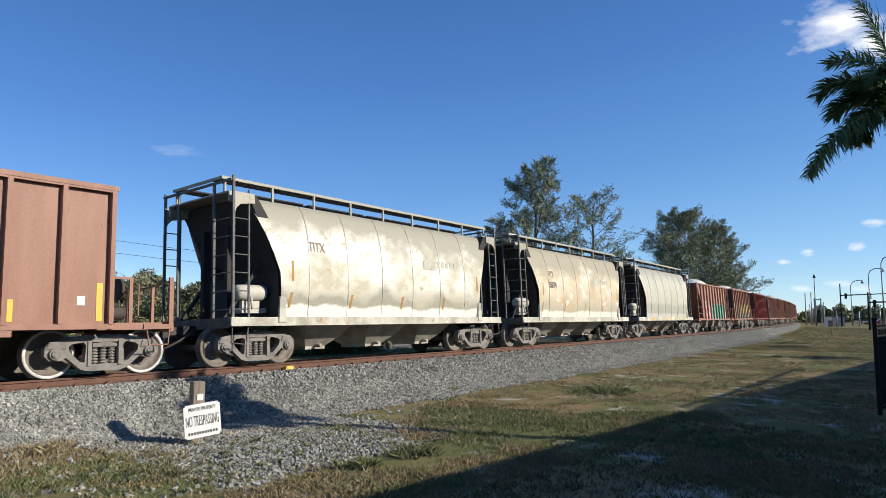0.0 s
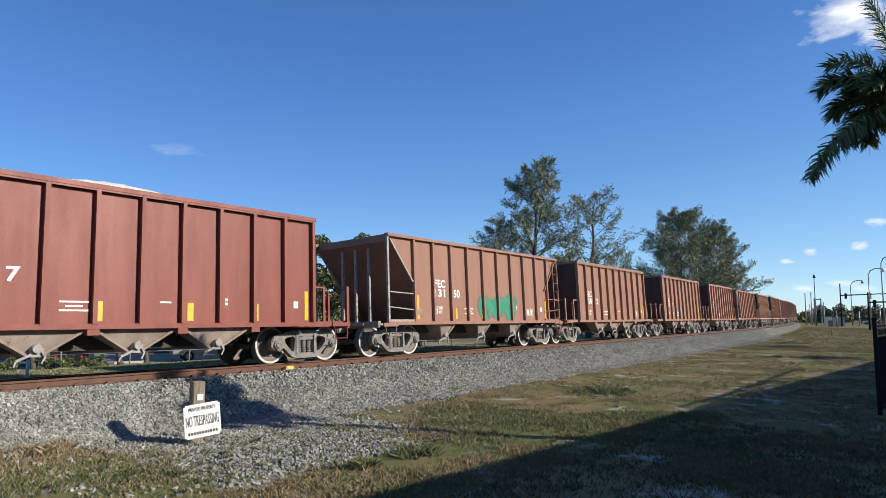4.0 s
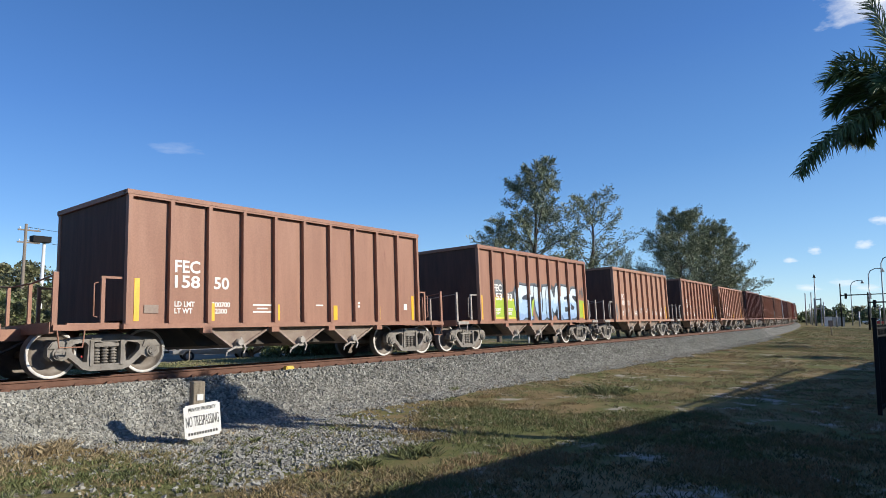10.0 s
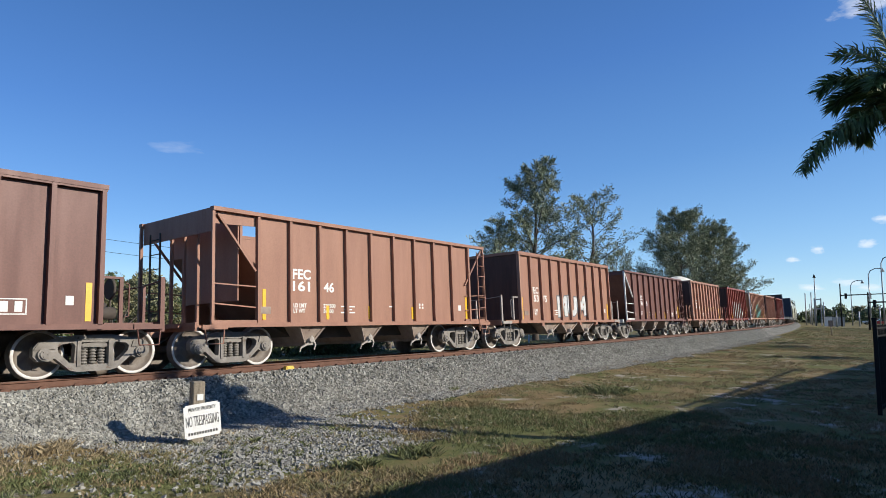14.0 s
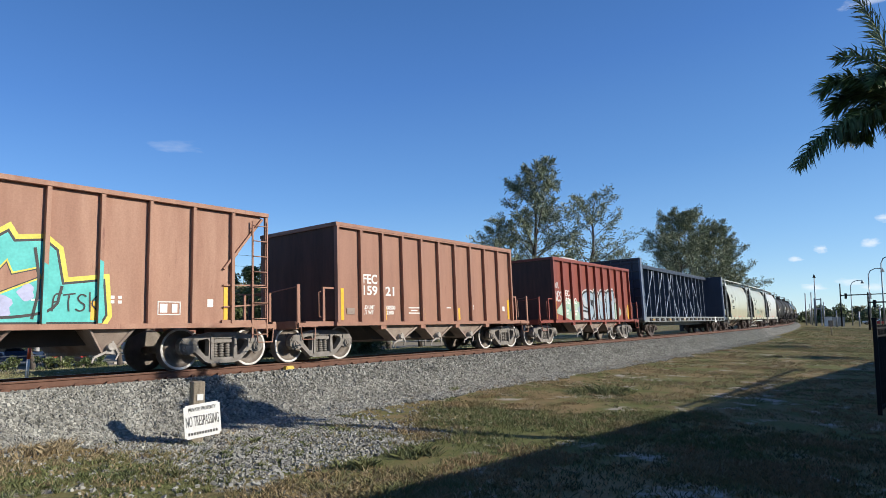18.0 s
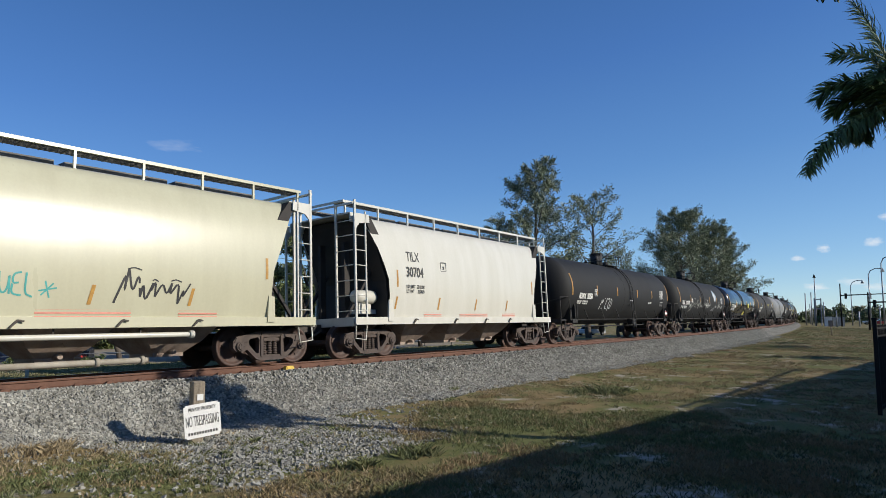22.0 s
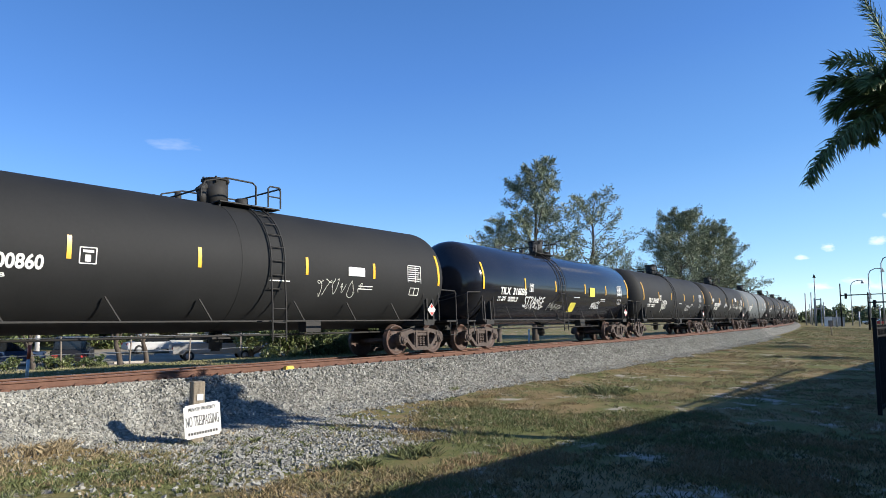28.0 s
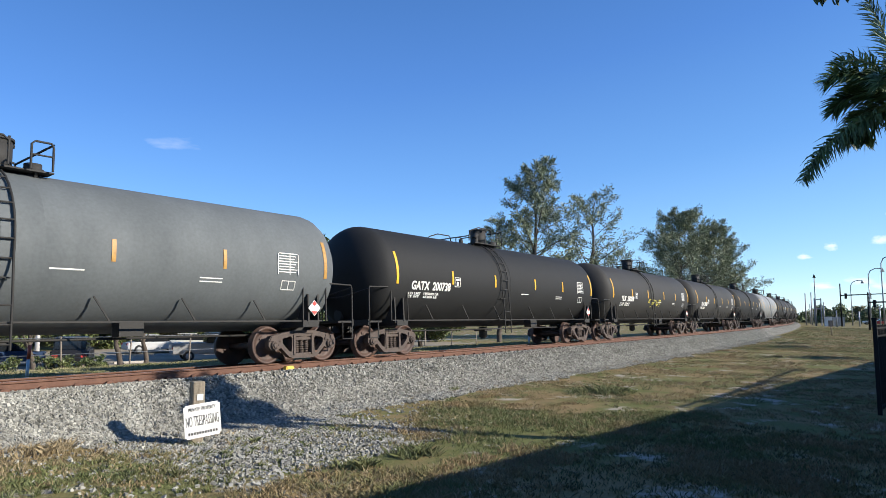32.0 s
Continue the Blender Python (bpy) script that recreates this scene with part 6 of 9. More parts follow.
def broad_tree(x, y, z, h, spread, label, leaves=15000, size=0.27, seed=1, material="leaf", low=0.25, clumps=34):
    rng = np.random.default_rng(seed)
    tree = thing("tree", label, "tree", "trees beyond the track", at=pose(x, y, z))
    cs, rs = [], []
    for k in range(clumps):
        a, v = rng.uniform(0, 6.283), rng.uniform(low, 0.93)
        w = spread * math.sin(math.pi * min(1, (v - low) / (1 - low) * 0.75 + 0.22)) ** 0.6 * rng.uniform(0.25, 0.95)
        cs.append((w * math.cos(a), w * math.sin(a), v * h))
        rs.append(rng.uniform(0.13, 0.26) * spread)
    bm = bmesh.new()
    limbs(bm, (0, 0, -0.3), h * 0.8, 0.035 * h, cs[::2], rng)
    part("trunk", bm, "bark", tree)
    v, f = leaf_cloud(rng, cs, rs, leaves, size)
    part("crown", raw_mesh("crown", v, f, material), material, tree)
    return tree


def feathery_tree(x, y, z, h, spread, label, seed, boughs=46, sprays=230, lean=0.0, low=0.12, top=1.0):
    """A casuarina: boughs reach up and out, with thin drooping needle sprays."""
    rng = np.random.default_rng(seed)
    tree = thing("casuarina_tree", label, "tree", "trees beyond the track", at=pose(x, y, z))
    bm = bmesh.new()
    n = 10
    spine = [Vector((lean * h * (k / n) ** 1.5 + 0.15 * math.sin(k * 1.1 + seed), 0.12 * math.sin(k * 1.7), h * 0.97 * k / n)) for k in range(n + 1)]
    for k in range(n):
        bm_rod(bm, spine[k], spine[k + 1], 0.021 * h * (1 - 0.92 * k / n), 0.021 * h * (1 - 0.92 * (k + 1) / n), n=8, caps=False)
    P, A = [], []
    for b in range(boughs):
        v = low + (0.97 - low) * ((b + rng.random()) / boughs) ** 0.9
        k = min(n - 1, int(v * n))
        root = spine[k].lerp(spine[k + 1], v * n - k)
        az = b * 2.4 + rng.uniform(-0.5, 0.5)
        reach = spread * (1.05 - v) ** 0.65 * rng.uniform(0.45, 1.1) + 0.25
        rise = rng.uniform(0.30, 1.25) * (1.25 - 0.5 * reach / spread)
        d = Vector((math.cos(az), math.sin(az), rise)).normalized()
        tip = root + d * reach * 1.25
        bm_rod(bm, root, tip, 0.006 * h * (1.1 - v), 0.01, n=5, caps=False)
        # side twigs, each a plume of needles, with air between them
        twigs = max(4, int(3 + 9 * reach / spread))
        m = int(3.5 * sprays * (0.35 + 0.65 * reach / spread) / twigs)
        for q in range(twigs):
            u = 0.28 + 0.72 * (q + rng.random()) / twigs
            start = root.lerp(tip, u)
            way = (d * 0.9 + Vector(rng.normal(size=3)) * 0.55 + Vector((0, 0, 0.35))).normalized()
            span = reach * rng.uniform(0.14, 0.30) * (1.25 - 0.6 * u) + 0.25
            end = start + way * span
            bm_rod(bm, start, end, 0.0016 * h, 0.006, n=4, caps=False)
            t = rng.random(m) ** 0.7
            base = np.array(start)[None, :] * (1 - t[:, None]) + np.array(end)[None, :] * t[:, None]
            P.append(base + rng.normal(size=(m, 3)) * (0.07 + 0.13 * span) * np.array((1, 1, 0.9)))
            A.append(np.array(way)[None, :] * rng.uniform(0.3, 1.0, (m, 1)) + rng.normal(size=(m, 3)) * 0.42 + np.array((0, 0, -0.10)))
    part("trunk", bm, "bark", tree)
    P, A = np.concatenate(P), np.concatenate(A)
    A /= np.linalg.norm(A, axis=1)[:, None]
    B = np.cross(A, rng.normal(size=A.shape))
    B /= np.linalg.norm(B, axis=1)[:, None]
    ln = rng.uniform(0.15, 0.44, (len(P), 1)) * h / 15
    A, B = A * ln, B * ln * 0.085
    v = np.stack([P - B * 0.6, P + B * 0.6, P + A * 0.6 + B + np.array((0, 0, -0.03)), P + A + np.array((0, 0, -0.10)) * ln, P + A * 0.6 - B + np.array((0, 0, -0.03))], 1)
    part("crown", raw_mesh("crown", v, np.arange(len(P) * 5).reshape(-1, 5), "needle"), "needle", tree)
    return tree


feathery_tree(48.3, 26.9, -1.2, 15.4, 6.2, "tall feathery casuarina with open crown", 11, boughs=56, sprays=170)
feathery_tree(45.2, 28.6, -1.2, 10.6, 3.4, "shorter casuarina beside a taller one", 12, boughs=36, sprays=130)
feathery_tree(53.0, 24.4, -1.1, 14.0, 5.2, "slim leaning casuarina with gaps in its crown", 14, boughs=30, sprays=100, lean=0.16, low=0.2)
feathery_tree(57.5, 23.4, -1.1, 8.5, 3.2, "low casuarina with drooping boughs", 15, boughs=30, sprays=120)
feathery_tree(83.5, 25.6, -1.0, 15.2, 8.0, "broad dense casuarina near the track", 16, boughs=84, sprays=270)
feathery_tree(90.0, 23.2, -1.0, 14.4, 6.2, "broad dense casuarina near the track", 17, boughs=74, sprays=240)
feathery_tree(93.0, 22.9, -1.0, 8.5, 5.0, "broad low casuarina near the track", 18, boughs=40, sprays=160)
broad_tree(27.0, 37.0, -2.0, 6.6, 3.6, "dense green broadleaf tree", seed=21)
broad_tree(28.6, 33.2, -1.9, 8.4, 3.9, "dense green broadleaf tree", seed=22, leaves=18000)
broad_tree(32.3, 32.5, -1.9, 8.8, 3.8, "dense green broadleaf tree", seed=23, leaves=18000)
broad_tree(36.5, 33.0, -1.9, 7.2, 3.4, "dense green broadleaf tree", seed=24)
broad_tree(41.5, 34.0, -1.9, 6.4, 3.6, "dense green broadleaf tree", seed=25)
for k, (x, y, h, w) in enumerate(((20, 82, 8.5, 5.5), (24, 72, 7.5, 6), (31, 68, 7.5, 6), (36, 64, 7, 6), (41, 60, 7, 5.5), (45, 54, 7, 5.5), (49, 49, 7, 5), (27, 78, 9, 6), (33, 76, 8, 5.5), (38, 73, 8.5, 6), (43, 68, 7.5, 5.5), (46, 62, 7.5, 5), (50, 57, 7, 5), (54, 52, 7.5, 5), (60, 48, 7, 5), (14, 86, 11, 5))):
    broad_tree(x, y, -2.2, h, w, "olive-brown tree in the row behind the car park", leaves=9000, size=0.5, seed=40 + k, material="leaf_dry" if k % 3 != 2 else "leaf", low=0.12)
for k in range(30):
    x, y = 205 + 70 * ((k * 7) % 10) / 10, 92 - 4.2 * k
    broad_tree(x, y, -0.9, 4.0 + 1.8 * ((k * 3) % 5) / 5, 7.5, "dark tree in the distance by the crossing", leaves=2600, size=1.0, seed=60 + k, material="leaf" if k % 3 else "leaf_dry", low=0.02, clumps=20)

for k, (x, y, h, w) in enumerate(((8, 60, 4.6, 4.5), (14, 61, 4.2, 4.0), (20, 60, 4.8, 4.5), (26, 60, 4.4, 4.0), (32, 58.5, 4.6, 4.2), (37, 56, 4.2, 4.0), (42, 52, 4.5, 4.0))):
    broad_tree(x, y, -1.95, h, w, "low dark tree at the far edge of the car park", leaves=7000, size=0.4, seed=130 + k, low=0.02)
for k, (x, y, h) in enumerate(((13.6, 36.6, 4.6), (17.6, 35.8, 5.0), (20.6, 38.6, 4.8), (9.6, 35.2, 4.4))):
    broad_tree(x, y, -1.85, h, 2.2, "small tree with a thin trunk in the car park", leaves=3500, size=0.22, seed=140 + k, material="leaf_dry", low=0.5, clumps=18)


def shrub(x, y, z, h, w, label, seed, leaves=5200, size=0.15):
    rng = np.random.default_rng(seed)
    bush = thing("shrub", label, "shrub", "shrubs beyond the track", at=pose(x, y, z))
    cs = [(rng.uniform(-w, w), rng.uniform(-w * 0.6, w * 0.6), rng.uniform(0.15, 0.85) * h * (1 - 0.25 * abs(rng.uniform(-1, 1)))) for k in range(22)]
    v, f = leaf_cloud(rng, cs, [rng.uniform(0.25, 0.5) * h * 0.6 for k in cs], leaves, size)
    bm = bmesh.new()
    for c in cs[::2]:
        bm_rod(bm, (c[0] * 0.2, c[1] * 0.2, -0.2), c, 0.035, 0.012, n=5, caps=False)
    part("stems", bm, "bark", bush)
    part("foliage", raw_mesh("foliage", v, f, "leaf"), "leaf", bush)


for k, (x, y, h) in enumerate(((19.3, 24.1, 1.9), (20.6, 23.7, 2.4), (21.8, 23.3, 2.2), (23.0, 22.8, 2.0), (24.4, 23.6, 2.3))):
    shrub(x, y, -0.95, h, 0.85, "dense green shrub on the track bank", 80 + k)
for k, (x, y, h) in enumerate(((9.0, 27.5, 0.9), (11.0, 27.6, 0.8), (12.9, 28.6, 0.6), (7.4, 27.6, 1.0))):
    shrub(x, y, -1.1, h, 0.8, "low straggly shrub by the wire fence", 90 + k, 1500, 0.12)

marker = thing("cable_marker", "white cable marker post with an orange-red top", "marker post", at=pose(7.6, 20.7, -0.7))
bm = bmesh.new()
bm_rod(bm, (0, 0, 0), (0.02, 0, 0.62), 0.045, n=10)
part("post", bm, "sign_white", marker)
bm = bmesh.new()
bm_rod(bm, (0.02, 0, 0.62), (0.035, 0, 1.02), 0.05, n=10)
part("cap", bm, "orange", marker, "orange-red cap")
bm = bmesh.new()
bm_rod(bm, (0, 0, 0), (0, 0, 1.1), 0.05, n=10)
bm_rod(bm, (0, 0, 1.0), (0, 0, 1.12), 0.07, n=10)
solid("white_post", bm, "sign_white", "plain white marker post by the bank", "marker post", at=pose(37.9, 21.7, -0.8))

wire_fence = thing("wire_fence", "thin wire fence on galvanised posts below the bank", "fence", at=pose(6.0, 27.6, -1.12, 0, 0, -4))


def fence_stake(bm):
    bm_rod(bm, (0, 0, -0.2), (0, 0, 1.45), 0.035, n=8)


for k in range(13):
    shared("fence_stake", "post", fence_stake, "pole_wood", wire_fence, at=pose(k * 2.6, 0, 0, 0, random.uniform(-3, 3), 0))
for z in (0.15, 0.75, 1.4):
    bm = bmesh.new()
    bm_rod(bm, (0, 0, z), (31.2, 0, z), 0.012, n=5)
    part("wire", bm, "galv", wire_fence)

bm = bmesh.new()
bm_box(bm, (30, 47, -1.90), (60, 22, 0.10))
solid("parking_lot", bm, "asphalt", "worn grey asphalt car park", "car park", kind="structure")
for k, (x, y, a) in enumerate(((22.5, 47.0, -8), (20.6, 40.4, -8), (26.5, 46.4, -8), (23.5, 37.6, -8), (33, 49.6, -8), (28.6, 37.2, -8))):
    bm = bmesh.new()
    bm_prism(bm, [(-0.09, 0), (0.09, 0), (0.06, 0.13), (-0.06, 0.13)], "x", -0.95, 0.95)
    solid("wheel_stop", bm, "tie", "pale concrete wheel stop in a parking bay", "wheel stop", "wheel stops", at=pose(x, y, -1.85, 0, 0, a))


def car_wheel(bm):
    bm_lathe(bm, [(0.20, -0.09), (0.33, -0.10), (0.345, -0.06), (0.345, 0.06), (0.33, 0.10), (0.20, 0.09)], "y", (0, 0, 0), n=18)
    bm_lathe(bm, [(0.0, -0.06), (0.20, -0.085), (0.20, 0.085), (0.0, 0.06)], "y", (0, 0, 0), n=14, mi=1)


def parked(x, y, z, turn, paint, label, shape):
    """A parked vehicle; shape: (body outline, cabin outline) in x, z."""
    v = thing("parked_" + shape, label, "car", "parked vehicles", at=pose(x, y, z, 0, 0, turn))
    body, cab, half = {
        "suv": ([(-2.3, 0.35), (2.3, 0.35), (2.35, 0.75), (2.2, 1.0), (1.2, 1.08), (-2.25, 1.1), (-2.35, 0.7)], [(-2.2, 1.08), (1.15, 1.06), (0.55, 1.66), (0.2, 1.74), (-1.9, 1.74), (-2.15, 1.6)], 0.93),
        "sedan": ([(-2.3, 0.30), (2.3, 0.30), (2.3, 0.62), (2.0, 0.80), (0.9, 0.90), (-1.7, 0.92), (-2.3, 0.86), (-2.35, 0.55)], [(-1.65, 0.90), (1.0, 0.88), (0.3, 1.36), (-0.2, 1.43), (-0.9, 1.40)], 0.88),
        "pickup": ([(-2.8, 0.45), (2.8, 0.45), (2.85, 0.9), (2.7, 1.08), (1.4, 1.15), (0.0, 1.18), (-2.8, 1.18), (-2.85, 0.8)], [(-0.7, 1.16), (1.3, 1.12), (0.75, 1.72), (0.4, 1.80), (-0.55, 1.80), (-0.65, 1.7)], 0.97)}[shape]
    bm = bmesh.new()
    bm_prism(bm, body, "y", -half, half)
    bmesh.ops.bevel(bm, geom=bm.edges[:], offset=0.07, segments=2, affect="EDGES")
    part("body", bm, paint, v)
    bm = bmesh.new()
    bm_prism(bm, cab, "y", -half * 0.86, half * 0.86)
    bmesh.ops.bevel(bm, geom=bm.edges[:], offset=0.05, segments=2, affect="EDGES")
    part("cabin_glass", bm, "glass_dark", v)
    xs, zs = [c[0] for c in cab], [c[1] for c in cab]
    bm = bmesh.new()
    bm_box(bm, ((min(xs) * 0.55 + max(xs) * 0.2), 0, max(zs) + 0.005), ((max(xs) - min(xs)) * 0.52, half * 1.62, 0.05))
    part("roof", bm, paint, v)
    for sx in (-1, 1):
        for sy in (-1, 1):
            shared("car_wheel", "wheel", car_wheel, ["tyre", "galv"], v, at=pose(sx * (body[1][0] * 0.64), sy * (half - 0.08), 0.345))
        for sy in (-1, 1):
            bm = bmesh.new()
            bm_box(bm, (sx * (abs(body[0][0]) - 0.02), sy * (half - 0.22), 0.74 if shape != "pickup" else 0.88), (0.10, 0.30, 0.14))
            part("headlight" if sx > 0 else "tail_light", bm, "car_silver" if sx > 0 else "placard", v)
    return v


parked(17.1, 40.1, -1.85, 62, "car_black", "black sport utility vehicle parked tail to the track", "suv")
parked(14.4, 43.2, -1.85, 20, "car_blue", "dark blue sedan parked near the fence", "sedan")
parked(27.4, 49.8, -1.85, -12, "car_silver", "silver sedan parked in a far bay", "sedan")
parked(31.2, 50.2, -1.85, -40, "ivory", "white sedan parked in a far bay", "sedan")
parked(25.7, 39.0, -1.85, -24, "car_grey", "grey pickup truck in the car park", "pickup")
parked(36.5, 46.0, -1.85, 40, "car_blue", "dark blue sedan parked under trees", "sedan")
parked(88.0, 40.0, -1.6, -12, "car_silver", "silver sedan parked beyond the trees", "sedan")

shop = thing("white_shop_building", "low white block building behind the car park", "building", at=pose(34, 86, -1.9, 0, 0, -28))
bm = bmesh.new()
bm_box(bm, (0, 0, 1.9), (44, 9, 3.8))
part("wall", bm, "white_wall", shop)
bm = bmesh.new()
bm_box(bm, (0, 0, 3.95), (45, 10, 0.3))
part("roof", bm, "shingle", shop)
bm = bmesh.new()
bm_box(bm, (-9, -4.62, 2.6), (4.5, 0.15, 1.6))
part("sign_board", bm, "yellow_sign", shop, "pale yellow sign board")
for k in range(9):
    bm = bmesh.new()
    bm_box(bm, (-19 + k * 4.7, -4.53, 1.5), (2.6, 0.08, 1.5))
    part("window", bm, "glass_dark", shop)


def tall_pole(name, x, y, z, h, r, material, label, category):
    ob = thing(name, label, category, at=pose(x, y, z))
    bm = bmesh.new()
    bm_rod(bm, (0, 0, -0.3), (0, 0, h), r, r * 0.62, n=12)
    part("pole", bm, material, ob)
    return ob


lot = tall_pole("parking_lamp", 18.75, 49.6, -1.9, 8.1, 0.16, "white_wall", "white car park lamp pole with a square dark head", "street lamp")
bm = bmesh.new()
bm_box(bm, (-0.25, 0, 8.3), (1.15, 0.7, 0.42))
part("lamp_head", bm, "black_metal", lot)
util = tall_pole("utility_pole", 24.7, 69.8, -2.3, 12.2, 0.20, "pole_wood", "grey timber utility pole with crossarms", "utility pole")
for z in (11.6, 10.4):
    bm = bmesh.new()
    bm_box(bm, (0.3, 0, z), (2.0, 0.12, 0.14))
    part("crossarm", bm, "pole_wood", util)
    for k in range(3):
        bm = bmesh.new()
        bm_rod(bm, (-0.5 + k * 0.8, 0, z + 0.07), (-0.5 + k * 0.8, 0, z + 0.28), 0.06, n=8)
        part("insulator", bm, "white_wall", util)
util2 = tall_pole("utility_pole", 64.0, 60.0, -2.3, 11.0, 0.18, "pole_wood", "grey timber utility pole with crossarms", "utility pole")
bm = bmesh.new()
bm_box(bm, (0, 0, 10.4), (2.0, 0.12, 0.14))
part("crossarm", bm, "pole_wood", util2)
for k, dz in enumerate((11.9, 10.6)):
    bm = bmesh.new()
    a, b = Vector((24.7, 69.8, -2.3 + dz)), Vector((64.0, 60.0, -2.3 + dz - 1.3))
    bm_pipe(bm, [a.lerp(b, q / 10) + Vector((0, 0, -3.0 * (q / 10) * (1 - q / 10))) for q in range(11)], 0.02, n=5)
    solid("power_line", bm, "black_metal", "black overhead line between utility poles", "cable")

# the crossing far along the line


def street_lamp(x, y, h, arm, turn):
    lamp = tall_pole("street_lamp", x, y, -0.6, h, 0.13, "galv", "tall grey street lamp with a curved arm", "street lamp")
    bm = bmesh.new()
    c, s = math.cos(radians(turn)), math.sin(radians(turn))
    bm_pipe(bm, [(0, 0, h - 0.05), (c * arm * 0.15, s * arm * 0.15, h + 0.7), (c * arm * 0.5, s * arm * 0.5, h + 1.1), (c * arm, s * arm, h + 1.05)], 0.075)
    part("arm", bm, "galv", lamp)
    bm = bmesh.new()
    bm_rod(bm, (c * arm, s * arm, h + 1.1), (c * arm, s * arm, h + 0.45), 0.10, 0.34, n=12)
    part("lamp_head", bm, "galv", lamp)


street_lamp(166.0, 14.6, 8.6, 2.2, -90)
street_lamp(142.0, 9.6, 9.6, 2.2, -90)
street_lamp(124.0, 6.6, 10.4, 2.0, -90)
pole = tall_pole("street_lamp", 150.0, 19.4, -0.6, 10.4, 0.14, "galv", "straight grey lamp pole by the crossing", "street lamp")
bm = bmesh.new()
bm_rod(bm, (0, 0, 10.4), (0, 0, 9.7), 0.05, 0.30, n=10)
part("lamp_head", bm, "black_metal", pole)


def signal_gantry(x, y, h, arm, turn, label):
    g = tall_pole("signal_mast", x, y, -0.6, h, 0.16, "black_metal", label, "traffic signal")
    c, s = math.cos(radians(turn)), math.sin(radians(turn))
    bm = bmesh.new()
    bm_rod(bm, (0, 0, h * 0.72), (c * arm, s * arm, h * 0.76), 0.12, 0.08, n=8)
    part("arm", bm, "black_metal", g)
    for k in (0.1, 0.55, 0.9):
        bm = bmesh.new()
        bm_box(bm, (c * arm * k, s * arm * k, h * 0.74 - 0.3), (0.4, 0.4, 1.1))
        part("signal_head", bm, "black_metal", g)


signal_gantry(150.0, 15.0, 8.4, 9.0, -80, "dark crossing signal mast with a long arm")
signal_gantry(118.0, 8.2, 5.6, 8.0, -85, "dark crossing signal mast with a long arm")
for k, (x, y, h) in enumerate(((160, 22.6, 7.0), (161, 21.6, 7.2), (175, 21.0, 5.4), (180, 24.5, 5.0), (140, 14.8, 3.2), (152, 12.2, 3.0), (170, 9.8, 4.2))):
    tall_pole("sign_pole", x, y, -0.7, h, 0.16, "galv", "thin grey sign pole by the crossing", "pole")
gant = thing("signal_bridge", "steel lattice signal frame beside the line", "signal", at=pose(157.0, 19.9, -0.7))
for sx in (-1, 1):
    bm = bmesh.new()
    bm_box(bm, (0, sx * 0.6, 2.9), (0.22, 0.22, 5.8))
    part("leg", bm, "galv", gant)
for z in (3.6, 5.6):
    bm = bmesh.new()
    bm_box(bm, (0, 0, z), (0.2, 1.4, 0.22))
    part("beam", bm, "galv", gant)
for k, (x, y, sx, sz, m) in enumerate(((150.0, 17.4, 1.2, 1.9, "white_wall"), (152.0, 15.9, 2.2, 1.8, "galv"))):
    hut = thing("signal_cabinet", "pale metal signal cabinet on the verge", "cabinet", "signal cabinets", at=pose(x, y, -0.75, 0, 0, 15))
    bm = bmesh.new()
    bm_box(bm, (0, 0, sz / 2), (1.2, sx, sz))
    part("case", bm, m, hut)
    bm = bmesh.new()
    bm_box(bm, (0, 0, sz + 0.06), (1.4, sx + 0.2, 0.12))
    part("lid", bm, "galv", hut)
bm = bmesh.new()
bm_rod(bm, (0, 0, 0), (0, 0, 1.6), 0.06)
bm_box(bm, (0, 0, 1.3), (0.06, 0.5, 0.7))
solid("small_sign", bm, "pole_wood", "small brown board on a post in the grass", "sign", at=pose(86.0, 9.7, -0.85))
parked(185.0, 12.0, -0.6, 100, "ivory", "white sedan waiting at the crossing", "sedan")
parked(178.0, 10.0, -0.6, 100, "placard", "red sedan waiting at the crossing", "sedan")

# ---- ground cover ----


def blades(name, spots, per, height, spread, material, label, seed, width=0.006):
    """Grass as thin bent blades in tufts; spots: rows of x, y, scale."""
    rng = np.random.default_rng(seed)
    spots = np.asarray(spots)
    n = len(spots) * per
    c = np.repeat(spots, per, 0)
    a = rng.uniform(0, 6.283, n)
    r = spread * rng.random(n) ** 0.7 * c[:, 2]
    x, y = c[:, 0] + r * np.cos(a), c[:, 1] + r * np.sin(a)
    z = np.array([ground_height(float(p), float(q)) for p, q in zip(c[:, 0], c[:, 1])])
    h = height * rng.uniform(0.4, 1.2, n) * c[:, 2]
    lean = rng.normal(size=(n, 2)) * 0.75
    b = rng.uniform(0, 6.283, n)
    w = width * (1 + 0.5 * rng.random(n))
    dx, dy = np.cos(b) * w, np.sin(b) * w
    mx, my = x + lean[:, 0] * h * 0.4, y + lean[:, 1] * h * 0.4
    tx, ty = x + lean[:, 0] * h, y + lean[:, 1] * h
    v = np.stack([np.stack([x - dx, y - dy, z - 0.01], 1), np.stack([x + dx, y + dy, z - 0.01], 1), np.stack([mx + dx * 0.8, my + dy * 0.8, z + h * 0.6], 1), np.stack([tx, ty, z + h], 1), np.stack([mx - dx * 0.8, my - dy * 0.8, z + h * 0.6], 1)], 1)
    me = raw_mesh(name, v, np.arange(n * 5).reshape(n, 5), material)
    return tagged(new(name, me), label, "grass", kind="stuff")


